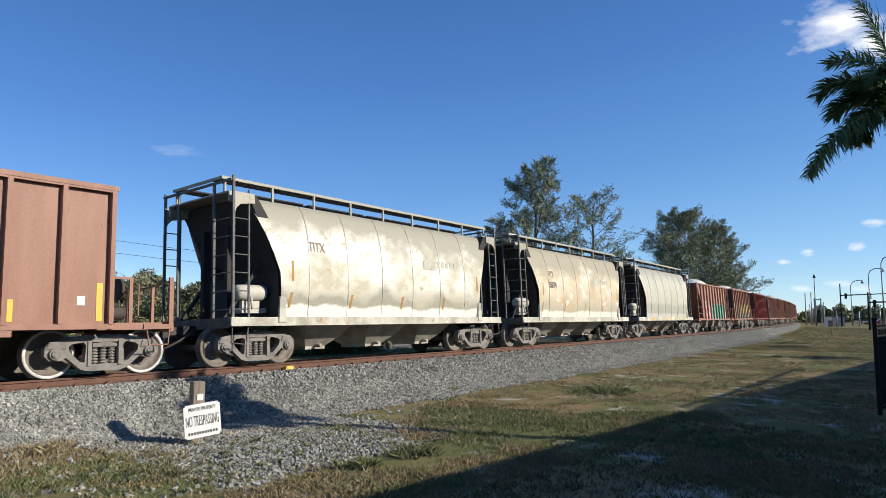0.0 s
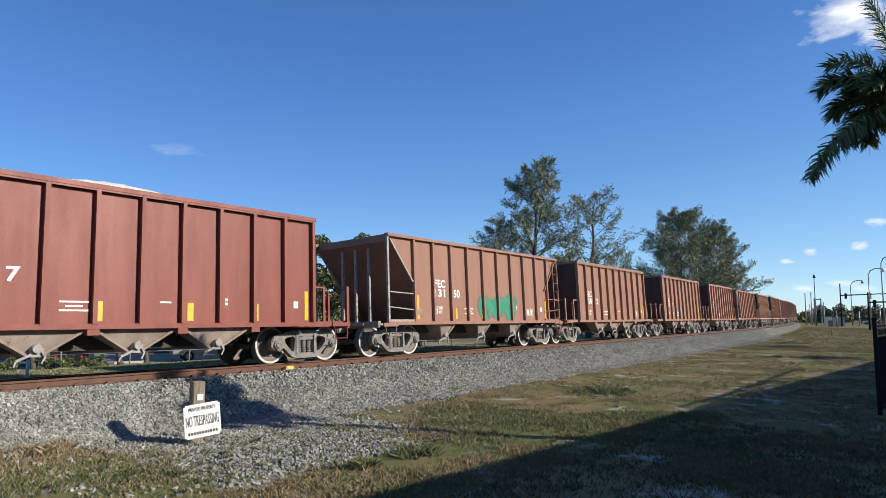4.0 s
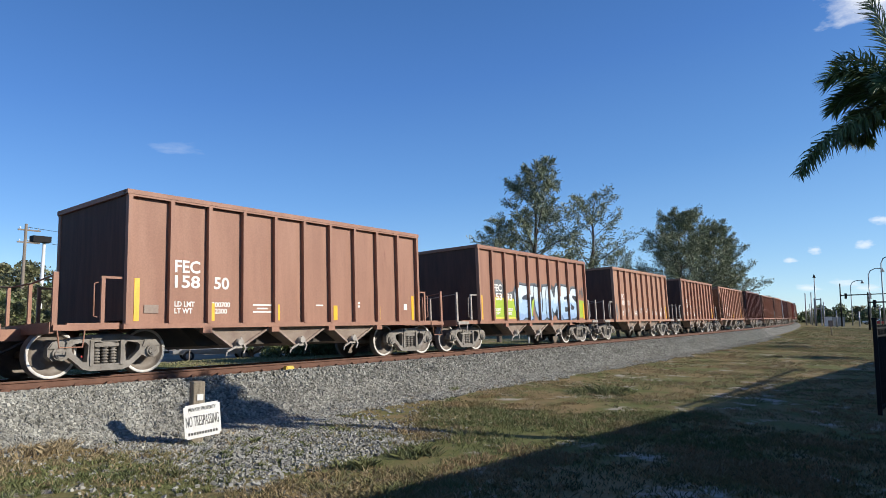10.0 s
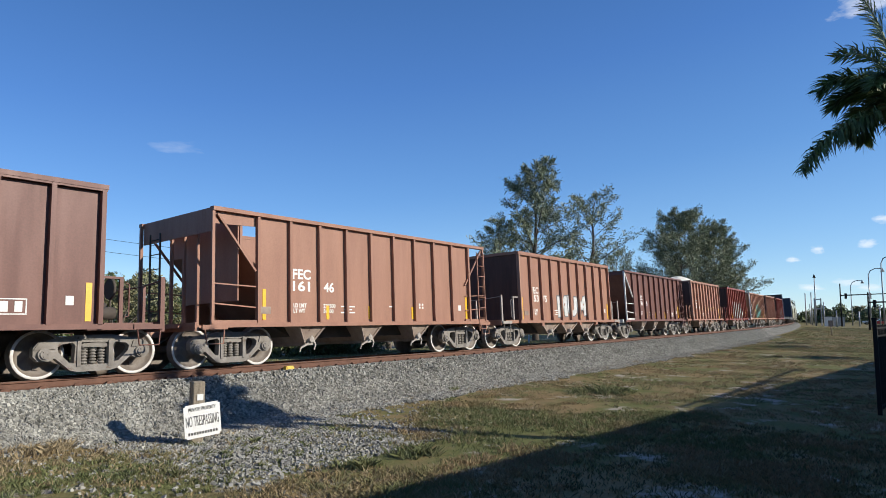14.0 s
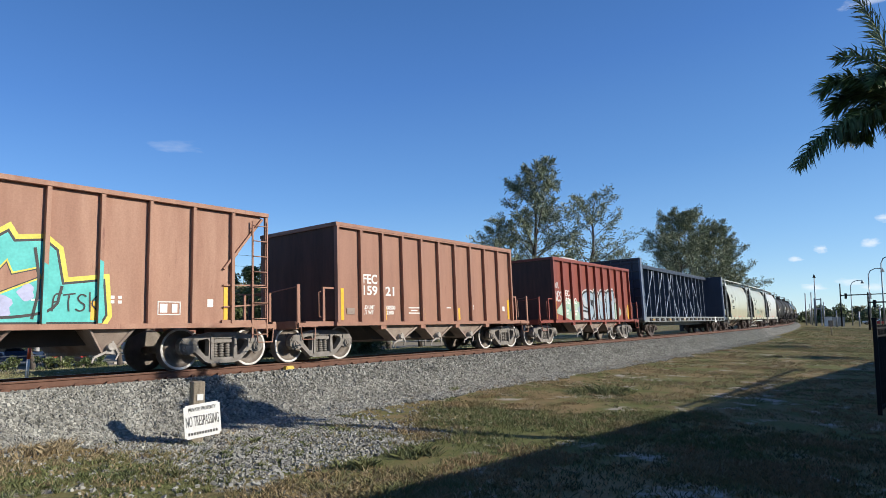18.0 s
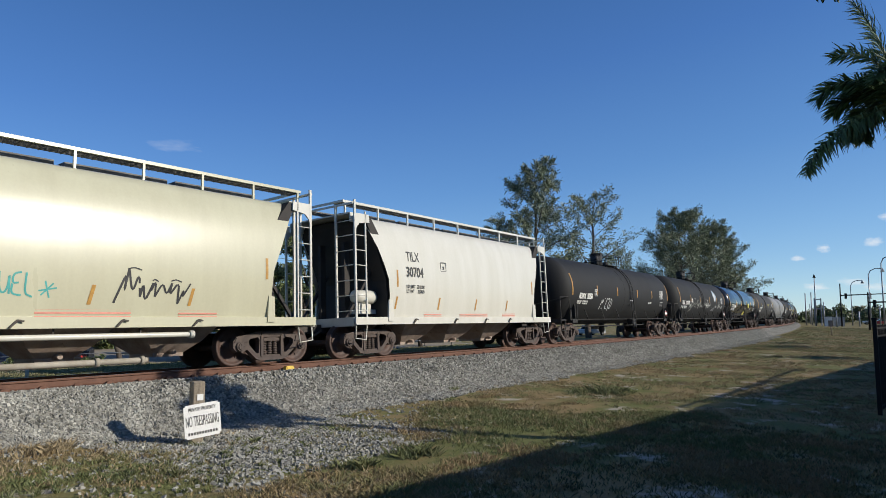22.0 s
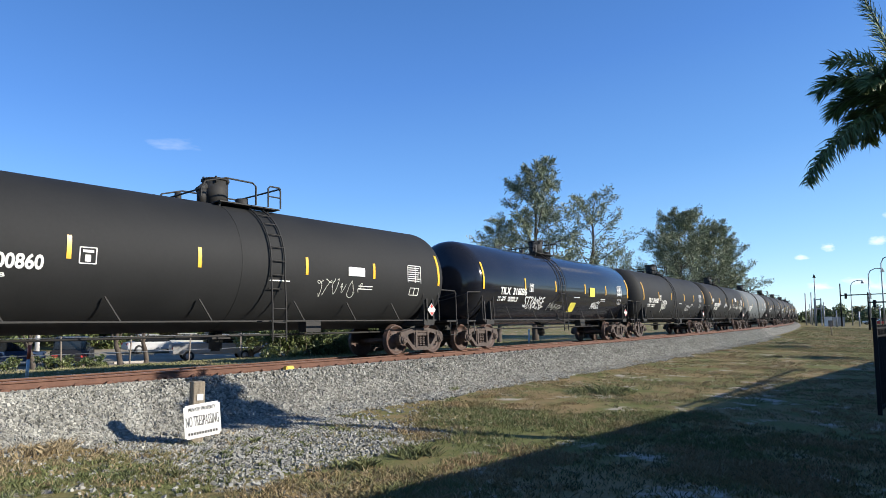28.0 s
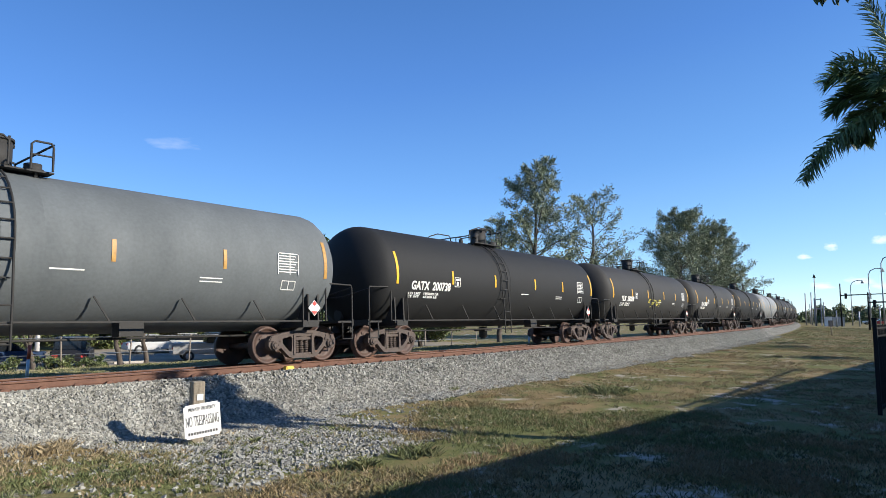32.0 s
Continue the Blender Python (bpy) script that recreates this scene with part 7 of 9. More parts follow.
def scatter(count, box, seed, keep, power=1.6):
    """Spots thinning out along x and kept by a noise field."""
    rng = np.random.default_rng(seed)
    out = []
    while len(out) < count:
        x = box[0] + (box[1] - box[0]) * rng.random() ** power
        y = rng.uniform(box[2], box[3])
        yc = float(np.interp(x, _x, _y))
        if yc - y < 2.9 + 0.4 * noise.noise((x * 0.6, 1.0, 0.0)) or yc - y > 16:
            continue
        if 5.2 < x < 9.6 and 6.9 < y < 10.2 and noise.noise((x * 0.7, y * 0.7, 6.0)) < 0.25 and rng.random() < 0.85:
            continue
        f = noise.noise((x * 0.45, y * 0.45, 3.0)) + 0.5 * noise.noise((x * 1.3, y * 1.3, 8.0))
        if f * 0.9 + rng.uniform(-0.35, 0.35) > keep:
            out.append((x, y, rng.uniform(0.6, 1.25)))
    return out


blades("grass", scatter(15000, (3.0, 52, -1.5, 14), 5, -0.10), 10, 0.038, 0.15, "blade", "short sparse dry grass on sandy ground", 6)
blades("dry_grass", scatter(3000, (3.0, 44, 0.0, 14), 7, 0.08), 10, 0.08, 0.12, "straw", "straw-coloured dead grass", 8)
blades("verge_grass", scatter(5500, (2.4, 15, 1.0, 10), 15, 0.12, 1.0), 12, 0.07, 0.12, "blade", "short uneven grass between the gravel and the house", 16)
blades("garden_grass", [(random.uniform(-12, 14), random.uniform(-1.2, 4.5), random.uniform(0.6, 1.1)) for k in range(4500)] + [(random.uniform(-12, 3.2), random.uniform(4.5, 10.5), random.uniform(0.6, 1.1)) for k in range(3000)], 9, 0.06, 0.15, "garden", "thin short green grass beside the house, darkened to carry shade", 17)
blades("far_grass", scatter(9000, (46, 135, -3, 26), 25, -0.4, 1.2), 8, 0.06, 0.3, "blade", "short dry lawn towards the crossing", 26, 0.012)
blades("weeds", [(x + random.gauss(0, w), y + random.gauss(0, w * 0.7), random.uniform(0.5, 1.1) * q) for x, y, w, n, q in ((7.94, 6.6, 0.22, 26, 0.9), (17.6, 7.6, 0.5, 40, 1.1), (6.7, 6.7, 0.16, 12, 0.9), (4.4, 8.7, 0.5, 16, 0.6), (15.2, 11.4, 0.3, 12, 0.7), (6.0, 8.6, 0.7, 20, 0.5), (6.6, 9.6, 0.3, 5, 0.6), (5.2, 8.0, 0.6, 20, 0.5)) for k in range(n)], 22, 0.19, 0.12, "weed", "green weeds in tufts on the verge", 9, 0.006)
blades("straw_tufts", [(4.4 + random.uniform(-0.6, 0.5), 11.3 + random.uniform(-0.3, 0.3), 1.0) for k in range(30)], 24, 0.16, 0.12, "straw", "orange-brown dead weeds at the ballast's foot", 10, 0.006)
blades("lawn", [(random.uniform(4, 44), 18.2 + random.uniform(0, 7.5), random.uniform(0.7, 1.3)) for k in range(4500)], 10, 0.05, 0.2, "lawn", "mown lawn beyond the track", 11, 0.012)


def by_sign(rng):
    x = 5.0 + 4.8 * rng.random() if rng.random() < 0.85 else 3.6 + 9.0 * rng.random()
    y = 7.0 + 4.8 * rng.random() ** 0.8
    return np.array((x, y, ground_height(x, y) + 0.006))


stones("loose_gravel", 11000, by_sign, 0.018, 0.048, "stone", "loose gravel strewn over the verge", 14)


# ---- sprayed pieces and tags on the cars ----
for key, a in dict(mint=(0.36, 0.50, 0.38), pink=(0.62, 0.27, 0.36), green=(0.03, 0.26, 0.14), lemon=(0.68, 0.56, 0.20), sand=(0.62, 0.42, 0.13), teal=(0.06, 0.36, 0.33), turquoise=(0.08, 0.50, 0.46), ice=(0.27, 0.43, 0.66), chalk=(0.58, 0.59, 0.57), silver=(0.56, 0.57, 0.50), ink=(0.02, 0.02, 0.022), smoke=(0.13, 0.14, 0.15), lime=(0.36, 0.50, 0.04), ochre=(0.52, 0.35, 0.10), ink_blue=(0.035, 0.05, 0.075), ochre_thin=(0.62, 0.44, 0.20), steelblue=(0.32, 0.40, 0.46), salmon=(0.65, 0.25, 0.18), sulphur=(0.68, 0.60, 0.08), plum=(0.22, 0.04, 0.10), lilac=(0.42, 0.44, 0.62)).items():
    M[key] = mat("spray_paint_" + key, a, tuple(c * 0.82 for c in a), 0.6, scale=3, fine=25, bump=0.02)

M["pale_lime"] = mat("spray_paint_pale_yellow_green", (0.50, 0.58, 0.30), (0.42, 0.50, 0.25), 0.6, scale=3, fine=25, bump=0.02)
M["yellow_fall"] = mat("yellow_paint_fading_down_to_blue", (0.66, 0.56, 0.20), (0.60, 0.48, 0.15), 0.6, scale=3, fine=25, bump=0.02, bands=((1.72, 1.55, (0.55, 0.40, 0.20), 0.12), (1.42, 1.28, (0.36, 0.42, 0.45), 0.14)))
M["blue_fall"] = mat("white_paint_fading_down_to_blue", (0.58, 0.66, 0.69), (0.50, 0.60, 0.66), 0.6, scale=3, fine=25, bump=0.02, bands=((1.85, 1.70, (0.33, 0.48, 0.66), 0.9), (1.30, 1.22, (0.24, 0.36, 0.56), 0.5)))
M["silver_scrub"] = mat("streaky_silver_roller_paint", (0.40, 0.40, 0.36), (0.22, 0.225, 0.205), 0.6, scale=2.2, fine=25, bump=0.02, stretch=(3.0, 1, 0.6))
M["grey_fade"] = mat("silver_blue_spray_paint", (0.27, 0.36, 0.42), (0.40, 0.43, 0.44), 0.6, scale=1.2, fine=25, bump=0.02, mix_lo=0.46, mix_hi=0.52)


def letter_mesh(ch, bold, material):
    key = ("letter", ch, bold, material)
    if key not in TEXTS:
        cu = bpy.data.curves.new("letter", "FONT")
        cu.body, cu.size, cu.extrude, cu.offset, cu.resolution_u = ch, 1.4, 0.0015, bold, 3
        ob = bpy.data.objects.new("letter", cu)
        me = bpy.data.meshes.new_from_object(ob)
        bpy.data.objects.remove(ob)
        co = np.array([v.co[:] for v in me.vertices])
        lo, hi = co.min(0), co.max(0)
        for v in me.vertices:
            v.co.x, v.co.y = v.co.x - (lo[0] + hi[0]) / 2, v.co.y - (lo[1] + hi[1]) / 2
        me["w"], me["h"] = float(hi[0] - lo[0]), float(hi[1] - lo[1])
        me.materials.clear()
        me.materials.append(M[material])
        TEXTS[key] = me
    return TEXTS[key]


SHEET = -(FW - 0.109)


def piece(car, words, x0, x1, z0, z1, fill, edge, seed, bold=0.06, wide=0.075, lift=0.0, shade=""):
    """Block letters one by one, each with a wider outline behind it."""
    rng = random.Random(seed)
    step = (x1 - x0) / len(words)
    for k, ch in enumerate(words):
        cx, cz = x0 + (k + 0.5) * step, (z0 + z1) / 2 + rng.uniform(-0.03, 0.03)
        lean = rng.uniform(-9, 9)
        if shade:
            me = letter_mesh(ch, bold + wide, shade)
            ob = new("letter_shade", me)
            ob.parent = car
            ob.matrix_basis = pose(cx + 0.06, SHEET - 0.0015 + lift, cz - 0.05, 90, 0, 0) @ pose(0, 0, 0, 0, 0, lean) @ Matrix.Diagonal((step * 1.04 / me["w"], (z1 - z0) / me["h"], 1, 1))
        for me, y, grow in ((letter_mesh(ch, bold + wide, edge), SHEET - 0.003 + lift, 1.0), (letter_mesh(ch, bold, fill), SHEET - 0.0075 + lift, 0.90)):
            ob = new("sprayed_letter" if grow < 1 else "letter_outline", me)
            ob.parent = car
            sx, sy = step * 1.04 * grow / me["w"], (z1 - z0) * grow / me["h"]
            ob.matrix_basis = pose(cx, y, cz, 90, 0, 0) @ pose(0, 0, 0, 0, 0, lean) @ Matrix.Diagonal((sx, sy, 1, 1))


def patch(car, outline, material, y=0.0, name="sprayed_patch"):
    """A flat sprayed shape from its outline in x, z."""
    bm = bmesh.new()
    bm_prism(bm, outline, "y", SHEET + y - 0.0015, SHEET + y + 0.0015)
    part(name, bm, material, car)


def blob(cx, cz, rx, rz, seed, n=18, wob=0.16):
    rng = random.Random(seed)
    a, b = rng.uniform(0, 6), rng.uniform(0, 6)
    return [(cx + rx * math.cos(q) * (1 + wob * math.sin(3 * q + a) + wob * 0.6 * math.sin(5 * q + b)), cz + rz * math.sin(q) * (1 + wob * math.sin(2 * q + b))) for q in [2 * math.pi * i / n for i in range(n)]]


GLYPHS = {}
GLYPHS["R"] = [(0.05, 0), (0.0, 1), (0.7, 1.02), (1.0, 0.8), (0.95, 0.52), (0.72, 0.42), (1.08, 0), (0.7, -0.02), (0.42, 0.34), (0.36, 0)], [(0.35, 0.6), (0.64, 0.62), (0.68, 0.8), (0.33, 0.8)]
GLYPHS["A"] = [(-0.05, 0), (0.26, 1), (0.78, 1.02), (1.06, 0), (0.68, -0.02), (0.6, 0.22), (0.38, 0.22), (0.33, 0)], [(0.42, 0.42), (0.58, 0.42), (0.52, 0.74)]
GLYPHS["G"] = [(0.1, 0.1), (0, 0.55), (0.25, 0.92), (0.75, 1.02), (1.02, 0.95), (0.92, 0.68), (0.55, 0.72), (0.38, 0.5), (0.5, 0.25), (0.68, 0.3), (0.7, 0.42), (0.55, 0.44), (0.56, 0.6), (1.0, 0.58), (0.95, 0.1), (0.5, -0.02)], []
GLYPHS["U"] = [(0.02, 0.98), (0.4, 1.03), (0.4, 0.35), (0.54, 0.22), (0.66, 0.35), (0.62, 0.98), (1, 1.03), (0.98, 0.2), (0.75, 0), (0.3, -0.02), (0.06, 0.2)], []
GLYPHS["E"] = [(0.05, 0), (-0.02, 1.02), (0.97, 1), (1.0, 0.78), (0.45, 0.76), (0.45, 0.62), (0.85, 0.6), (0.85, 0.42), (0.45, 0.4), (0.45, 0.24), (1.03, 0.24), (0.95, -0.02)], []
GLYPHS["F"] = [(0.25, -0.02), (0.12, 0.3), (0.1, 0.85), (0.3, 1.02), (0.6, 0.95), (1.05, 1.0), (1.0, 0.72), (0.62, 0.68), (0.5, 0.58), (0.78, 0.55), (0.72, 0.36), (0.56, 0.34), (0.9, 0.0), (0.5, 0.1), (0.42, 0.0)], [(0.45, 0.60), (0.72, 0.60), (0.70, 0.70), (0.45, 0.72)]
GLYPHS["N"] = [(0.0, 0), (0.02, 1), (0.4, 1.03), (0.66, 0.5), (0.64, 1), (1, 1.05), (1.02, 0), (0.64, -0.02), (0.36, 0.48), (0.36, 0)], []
GLYPHS["S"] = [(0.02, 0.05), (0.0, 0.3), (0.5, 0.28), (0.58, 0.38), (0.1, 0.55), (0.05, 0.85), (0.35, 1.02), (0.98, 1), (1.02, 0.74), (0.5, 0.76), (0.46, 0.68), (0.95, 0.5), (1.0, 0.2), (0.7, -0.02)], []
GLYPHS["D"] = [(-0.02, 0.02), (0.12, 0.5), (0.05, 1), (0.6, 1.02), (1.0, 0.7), (0.95, 0.25), (0.6, 0)], [(0.36, 0.25), (0.38, 0.75), (0.62, 0.65), (0.62, 0.35)]
GLYPHS["M"] = [(0, 0), (0.02, 0.95), (0.35, 1.02), (0.5, 0.6), (0.66, 1), (1, 1.05), (1.02, 0), (0.72, -0.02), (0.70, 0.5), (0.55, 0.2), (0.45, 0.2), (0.30, 0.5), (0.28, 0)], []
GLYPHS["I"] = [(0.1, 0), (0.15, 0.3), (0.1, 0.92), (0.4, 1.04), (0.85, 0.95), (0.88, 0.4), (0.95, 0)], [(0.4, 0.72), (0.62, 0.72), (0.62, 0.86), (0.4, 0.86)]
GLYPHS["W"] = [(-0.04, 1), (0.34, 1), (0.34, 0.86), (0.27, 0.86), (0.34, 0.42), (0.44, 0.72), (0.58, 0.72), (0.68, 0.42), (0.72, 0.86), (0.64, 0.86), (0.64, 1), (1.04, 1), (1.04, 0.86), (0.96, 0.86), (0.80, 0), (0.60, 0), (0.50, 0.34), (0.40, 0), (0.18, 0), (0.03, 0.86), (-0.04, 0.86)], []
GLYPHS["H"] = [(-0.02, 1), (0.42, 1), (0.42, 0.86), (0.34, 0.86), (0.34, 0.62), (0.66, 0.62), (0.66, 0.86), (0.58, 0.86), (0.58, 1), (1.02, 1), (1.02, 0.86), (0.94, 0.86), (0.94, 0.14), (1.02, 0.14), (1.02, 0), (0.58, 0), (0.58, 0.14), (0.66, 0.14), (0.66, 0.42), (0.34, 0.42), (0.34, 0.14), (0.42, 0.14), (0.42, 0), (-0.02, 0), (-0.02, 0.14), (0.06, 0.14), (0.06, 0.86), (-0.02, 0.86)], []
GLYPHS["a"] = [(-0.04, 0), (-0.04, 0.14), (0.05, 0.14), (0.26, 0.86), (0.18, 0.86), (0.18, 1), (0.74, 1), (0.95, 0.14), (1.04, 0.14), (1.04, 0), (0.60, 0), (0.60, 0.14), (0.66, 0.14), (0.62, 0.28), (0.36, 0.28), (0.34, 0.14), (0.40, 0.14), (0.40, 0)], [(0.42, 0.44), (0.58, 0.44), (0.52, 0.72)]
GLYPHS["T"] = [(0.24, 0), (0.24, 0.14), (0.34, 0.14), (0.34, 0.80), (0.18, 0.80), (0.16, 0.64), (-0.02, 0.64), (0.02, 1), (0.98, 1), (1.02, 0.64), (0.84, 0.64), (0.82, 0.80), (0.66, 0.80), (0.66, 0.14), (0.76, 0.14), (0.76, 0)], []


def grown(poly, d):
    """The outline moved outwards by d, corners mitred."""
    area = sum(a[0] * b[1] - b[0] * a[1] for a, b in zip(poly, poly[1:] + poly[:1]))
    sgn = 1 if area > 0 else -1
    out = []
    for k, p in enumerate(poly):
        a, b = poly[k - 1], poly[(k + 1) % len(poly)]
        d1, d2 = Vector((p[0] - a[0], p[1] - a[1])).normalized(), Vector((b[0] - p[0], b[1] - p[1])).normalized()
        n1, n2 = Vector((d1.y, -d1.x)) * sgn, Vector((d2.y, -d2.x)) * sgn
        m = (n1 + n2) / max(0.55, 1 + n1.dot(n2))
        out.append((p[0] + m.x * d, p[1] + m.y * d))
    return out


def softened(poly, times):
    """Corners cut, over and over, until they are round."""
    for _ in range(times):
        poly = [q for a, b in zip(poly, poly[1:] + poly[:1]) for q in ((a[0] * 0.8 + b[0] * 0.2, a[1] * 0.8 + b[1] * 0.2), (a[0] * 0.2 + b[0] * 0.8, a[1] * 0.2 + b[1] * 0.8))]
    return poly


def wild(car, word, x0, x1, z0, z1, fill, edge, seed, widths=None, rim=0.05, glow="", shade="", counter="", jitter=0.03, overlap=1.12, slip=0.04, soften=0):
    """Sprayed letters drawn as cut, overlapping shapes, with a rim, a glow behind and a drop shade."""
    rng = random.Random(seed)
    widths = widths or [1.0] * len(word)
    x, total, shapes = x0, sum(widths), []
    for ch, w in zip(word, widths):
        w = w * (x1 - x0) / total
        dz, tilt = rng.uniform(-slip, slip), rng.uniform(-0.06, 0.06)
        def put(q, x=x, w=w, dz=dz, tilt=tilt):
            u, v = q[0] + rng.uniform(-jitter, jitter), q[1] + rng.uniform(-jitter, jitter)
            return x + w / 2 + (u - 0.5) * w * overlap + tilt * (v - 0.5), max(FS + 0.07, z0 + dz + v * (z1 - z0))
        shapes.append((softened([put(q) for q in GLYPHS[ch][0]], soften), softened([put(q) for q in GLYPHS[ch][1]], soften)))
        x += w
    for k, (outer, inner) in enumerate(shapes):
        y = -0.0012 - 0.003 * k
        if glow:
            patch(car, grown(outer, rim + 0.06), glow, 0.0012 - 0.0003 * k, "letter_glow")
        if shade:
            patch(car, [(a + 0.09, b - 0.05) for a, b in grown(outer, rim)], shade, y + 0.0008, "letter_shade")
        patch(car, grown(outer, rim), edge, y, "letter_outline")
        patch(car, outer, fill, y - 0.0015, "sprayed_letter")
        if inner:
            patch(car, grown(inner, 0.012), edge, y - 0.0022, "letter_outline")
            if counter:
                patch(car, grown(inner, -0.02), counter, y - 0.0028, "sprayed_patch")


def rib_paint(car, x0, x1, z0, z1, material, ribs=None):
    """The piece carried on over the ribs' faces."""
    for k in range(11 if ribs is None else 10):
        x = -FL + 0.045 + k * (2 * FL - 0.09) / 10 if ribs is None else -4.16 + k * 0.955
        if x0 < x < x1:
            top = z1 - 0.12 * ((k * 5) % 3)
            w, y = (0.041, -(FW - 0.057) - 0.0595) if ribs is None else (0.036, -(FW - 0.062) - 0.052)
            bm = bmesh.new()
            bm_prism(bm, [(x - w, z0), (x + w, z0), (x + w, top - 0.04), (x - w, top)], "y", y - 0.001, y + 0.001)
            part("rib_paint", bm, material, car)


def bubbles(car, x0, x1, z0, z1, n, fill, shine, edge, seed):
    """Rounded unreadable letter forms with dark rims and light tops."""
    rng = random.Random(seed)
    step = (x1 - x0) / n
    for k in range(n):
        cx, cz, h = x0 + (k + 0.5) * step, (z0 + z1) / 2, (z1 - z0) / 2 * rng.uniform(0.85, 1.08)
        cz = z0 + h
        patch(car, blob(cx, cz, step * 0.66, h, seed + k), edge, -0.002 - 0.0004 * k)
        patch(car, blob(cx, cz, step * 0.58, h * 0.90, seed + k), fill, -0.006 - 0.0004 * k)
        patch(car, blob(cx - 0.02, cz + h * 0.40, step * 0.50, h * 0.46, seed + 3 * k), shine, -0.010 - 0.0004 * k)
        patch(car, blob(cx + rng.uniform(-0.08, 0.08), cz - h * 0.12, step * 0.12, h * rng.uniform(0.14, 0.3), seed + 7 * k), edge, -0.014)
        patch(car, blob(cx + step * 0.2, cz - h * 0.5, step * 0.07, h * 0.28, seed + 9 * k), edge, -0.014)


def scrawl(car, x0, x1, z0, z1, material, seed, loops=9, w=0.022, y=SHEET - 0.004, curve=None):
    """A hand-drawn tag: one looping line. curve(z) gives y on a bent side."""
    rng = random.Random(seed)
    bm = bmesh.new()
    cell = (x1 - x0) / loops
    for k in range(loops):
        cx = x0 + (k + 0.5) * cell
        pts = [(cx + rng.uniform(-0.62, 0.62) * cell, z0 + (z1 - z0) * rng.random()) for q in range(rng.randint(6, 9))]
        fine = []
        for a, b, c in zip(pts, pts[1:], pts[2:]):
            for q in range(5):
                u = q / 5
                p0, p2 = ((a[0] + b[0]) / 2, (a[1] + b[1]) / 2), ((b[0] + c[0]) / 2, (b[1] + c[1]) / 2)
                fine.append((p0[0] * (1 - u) ** 2 + 2 * b[0] * u * (1 - u) + p2[0] * u * u, p0[1] * (1 - u) ** 2 + 2 * b[1] * u * (1 - u) + p2[1] * u * u))
        left, right = [], []
        for a, b in zip(fine, fine[1:]):
            d = Vector((b[0] - a[0], b[1] - a[1]))
            if d.length < 0.002:
                continue
            nrm = Vector((-d.y, d.x)).normalized() * w / 2
            for side, sgn in ((left, 1), (right, -1)):
                px, pz = a[0] + sgn * nrm.x, a[1] + sgn * nrm.y
                side.append((px, (curve(pz) if curve else y) - 0.0004 * k, pz))
        if len(left) > 1:
            bm_grid(bm, [left, right], smooth=False)
    part("spray_tag", bm, material, car)


HAND = {}
HAND["S"] = [[(0.9, 0.85), (0.5, 1), (0.15, 0.8), (0.3, 0.55), (0.8, 0.4), (0.75, 0.1), (0.3, 0), (0.0, 0.15)]]
HAND["T"] = [[(0.0, 0.9), (1.0, 1.0)], [(0.5, 0.95), (0.42, 0.5), (0.5, 0.0)]]
HAND["R"] = [[(0.15, 0), (0.2, 1)], [(0.0, 0.9), (0.6, 1), (0.85, 0.75), (0.25, 0.5), (0.6, 0.25), (1.0, -0.1)]]
HAND["A"] = [[(0.0, 0), (0.45, 1.05), (0.6, 0.9), (0.95, 0)], [(0.05, 0.35), (0.9, 0.42)]]
HAND["N"] = [[(0.05, 0), (0.15, 1), (0.8, 0.05), (0.95, 1.1)]]
HAND["G"] = [[(0.95, 0.85), (0.5, 1), (0.1, 0.6), (0.25, 0.1), (0.8, 0.1), (0.85, 0.45), (0.5, 0.45)]]
HAND["E"] = [[(0.9, 1), (0.2, 0.95), (0.15, 0.5), (0.7, 0.55)], [(0.15, 0.5), (0.1, 0.05), (0.95, 0)]]
HAND["K"] = [[(0.15, 1.1), (0.2, 0)], [(0.85, 0.95), (0.2, 0.45), (0.9, 0)]]
HAND["U"] = [[(0.05, 0.95), (0.1, 0.2), (0.5, 0), (0.85, 0.3), (0.9, 1), (0.95, 0.0)]]
HAND["O"] = [[(0.5, 1), (0.1, 0.6), (0.3, 0.05), (0.8, 0.1), (0.9, 0.7), (0.45, 1.0)]]
HAND["M"] = [[(0.0, 0), (0.15, 1), (0.5, 0.35), (0.8, 1.05), (1.0, 0)]]
HAND["B"] = [[(0.1, 0), (0.15, 1), (0.7, 0.95), (0.6, 0.55), (0.15, 0.5), (0.8, 0.4), (0.75, 0.05), (0.1, 0)]]
HAND["I"] = [[(0.5, 1), (0.45, 0.0)]]
HAND["L"] = [[(0.3, 1.05), (0.2, 0.1), (0.9, 0)]]
HAND["C"] = [[(0.9, 0.85), (0.5, 1), (0.1, 0.6), (0.2, 0.1), (0.85, 0.05)]]
HAND["F"] = [[(0.2, 0), (0.25, 0.95), (0.95, 1)], [(0.2, 0.5), (0.75, 0.55)]]


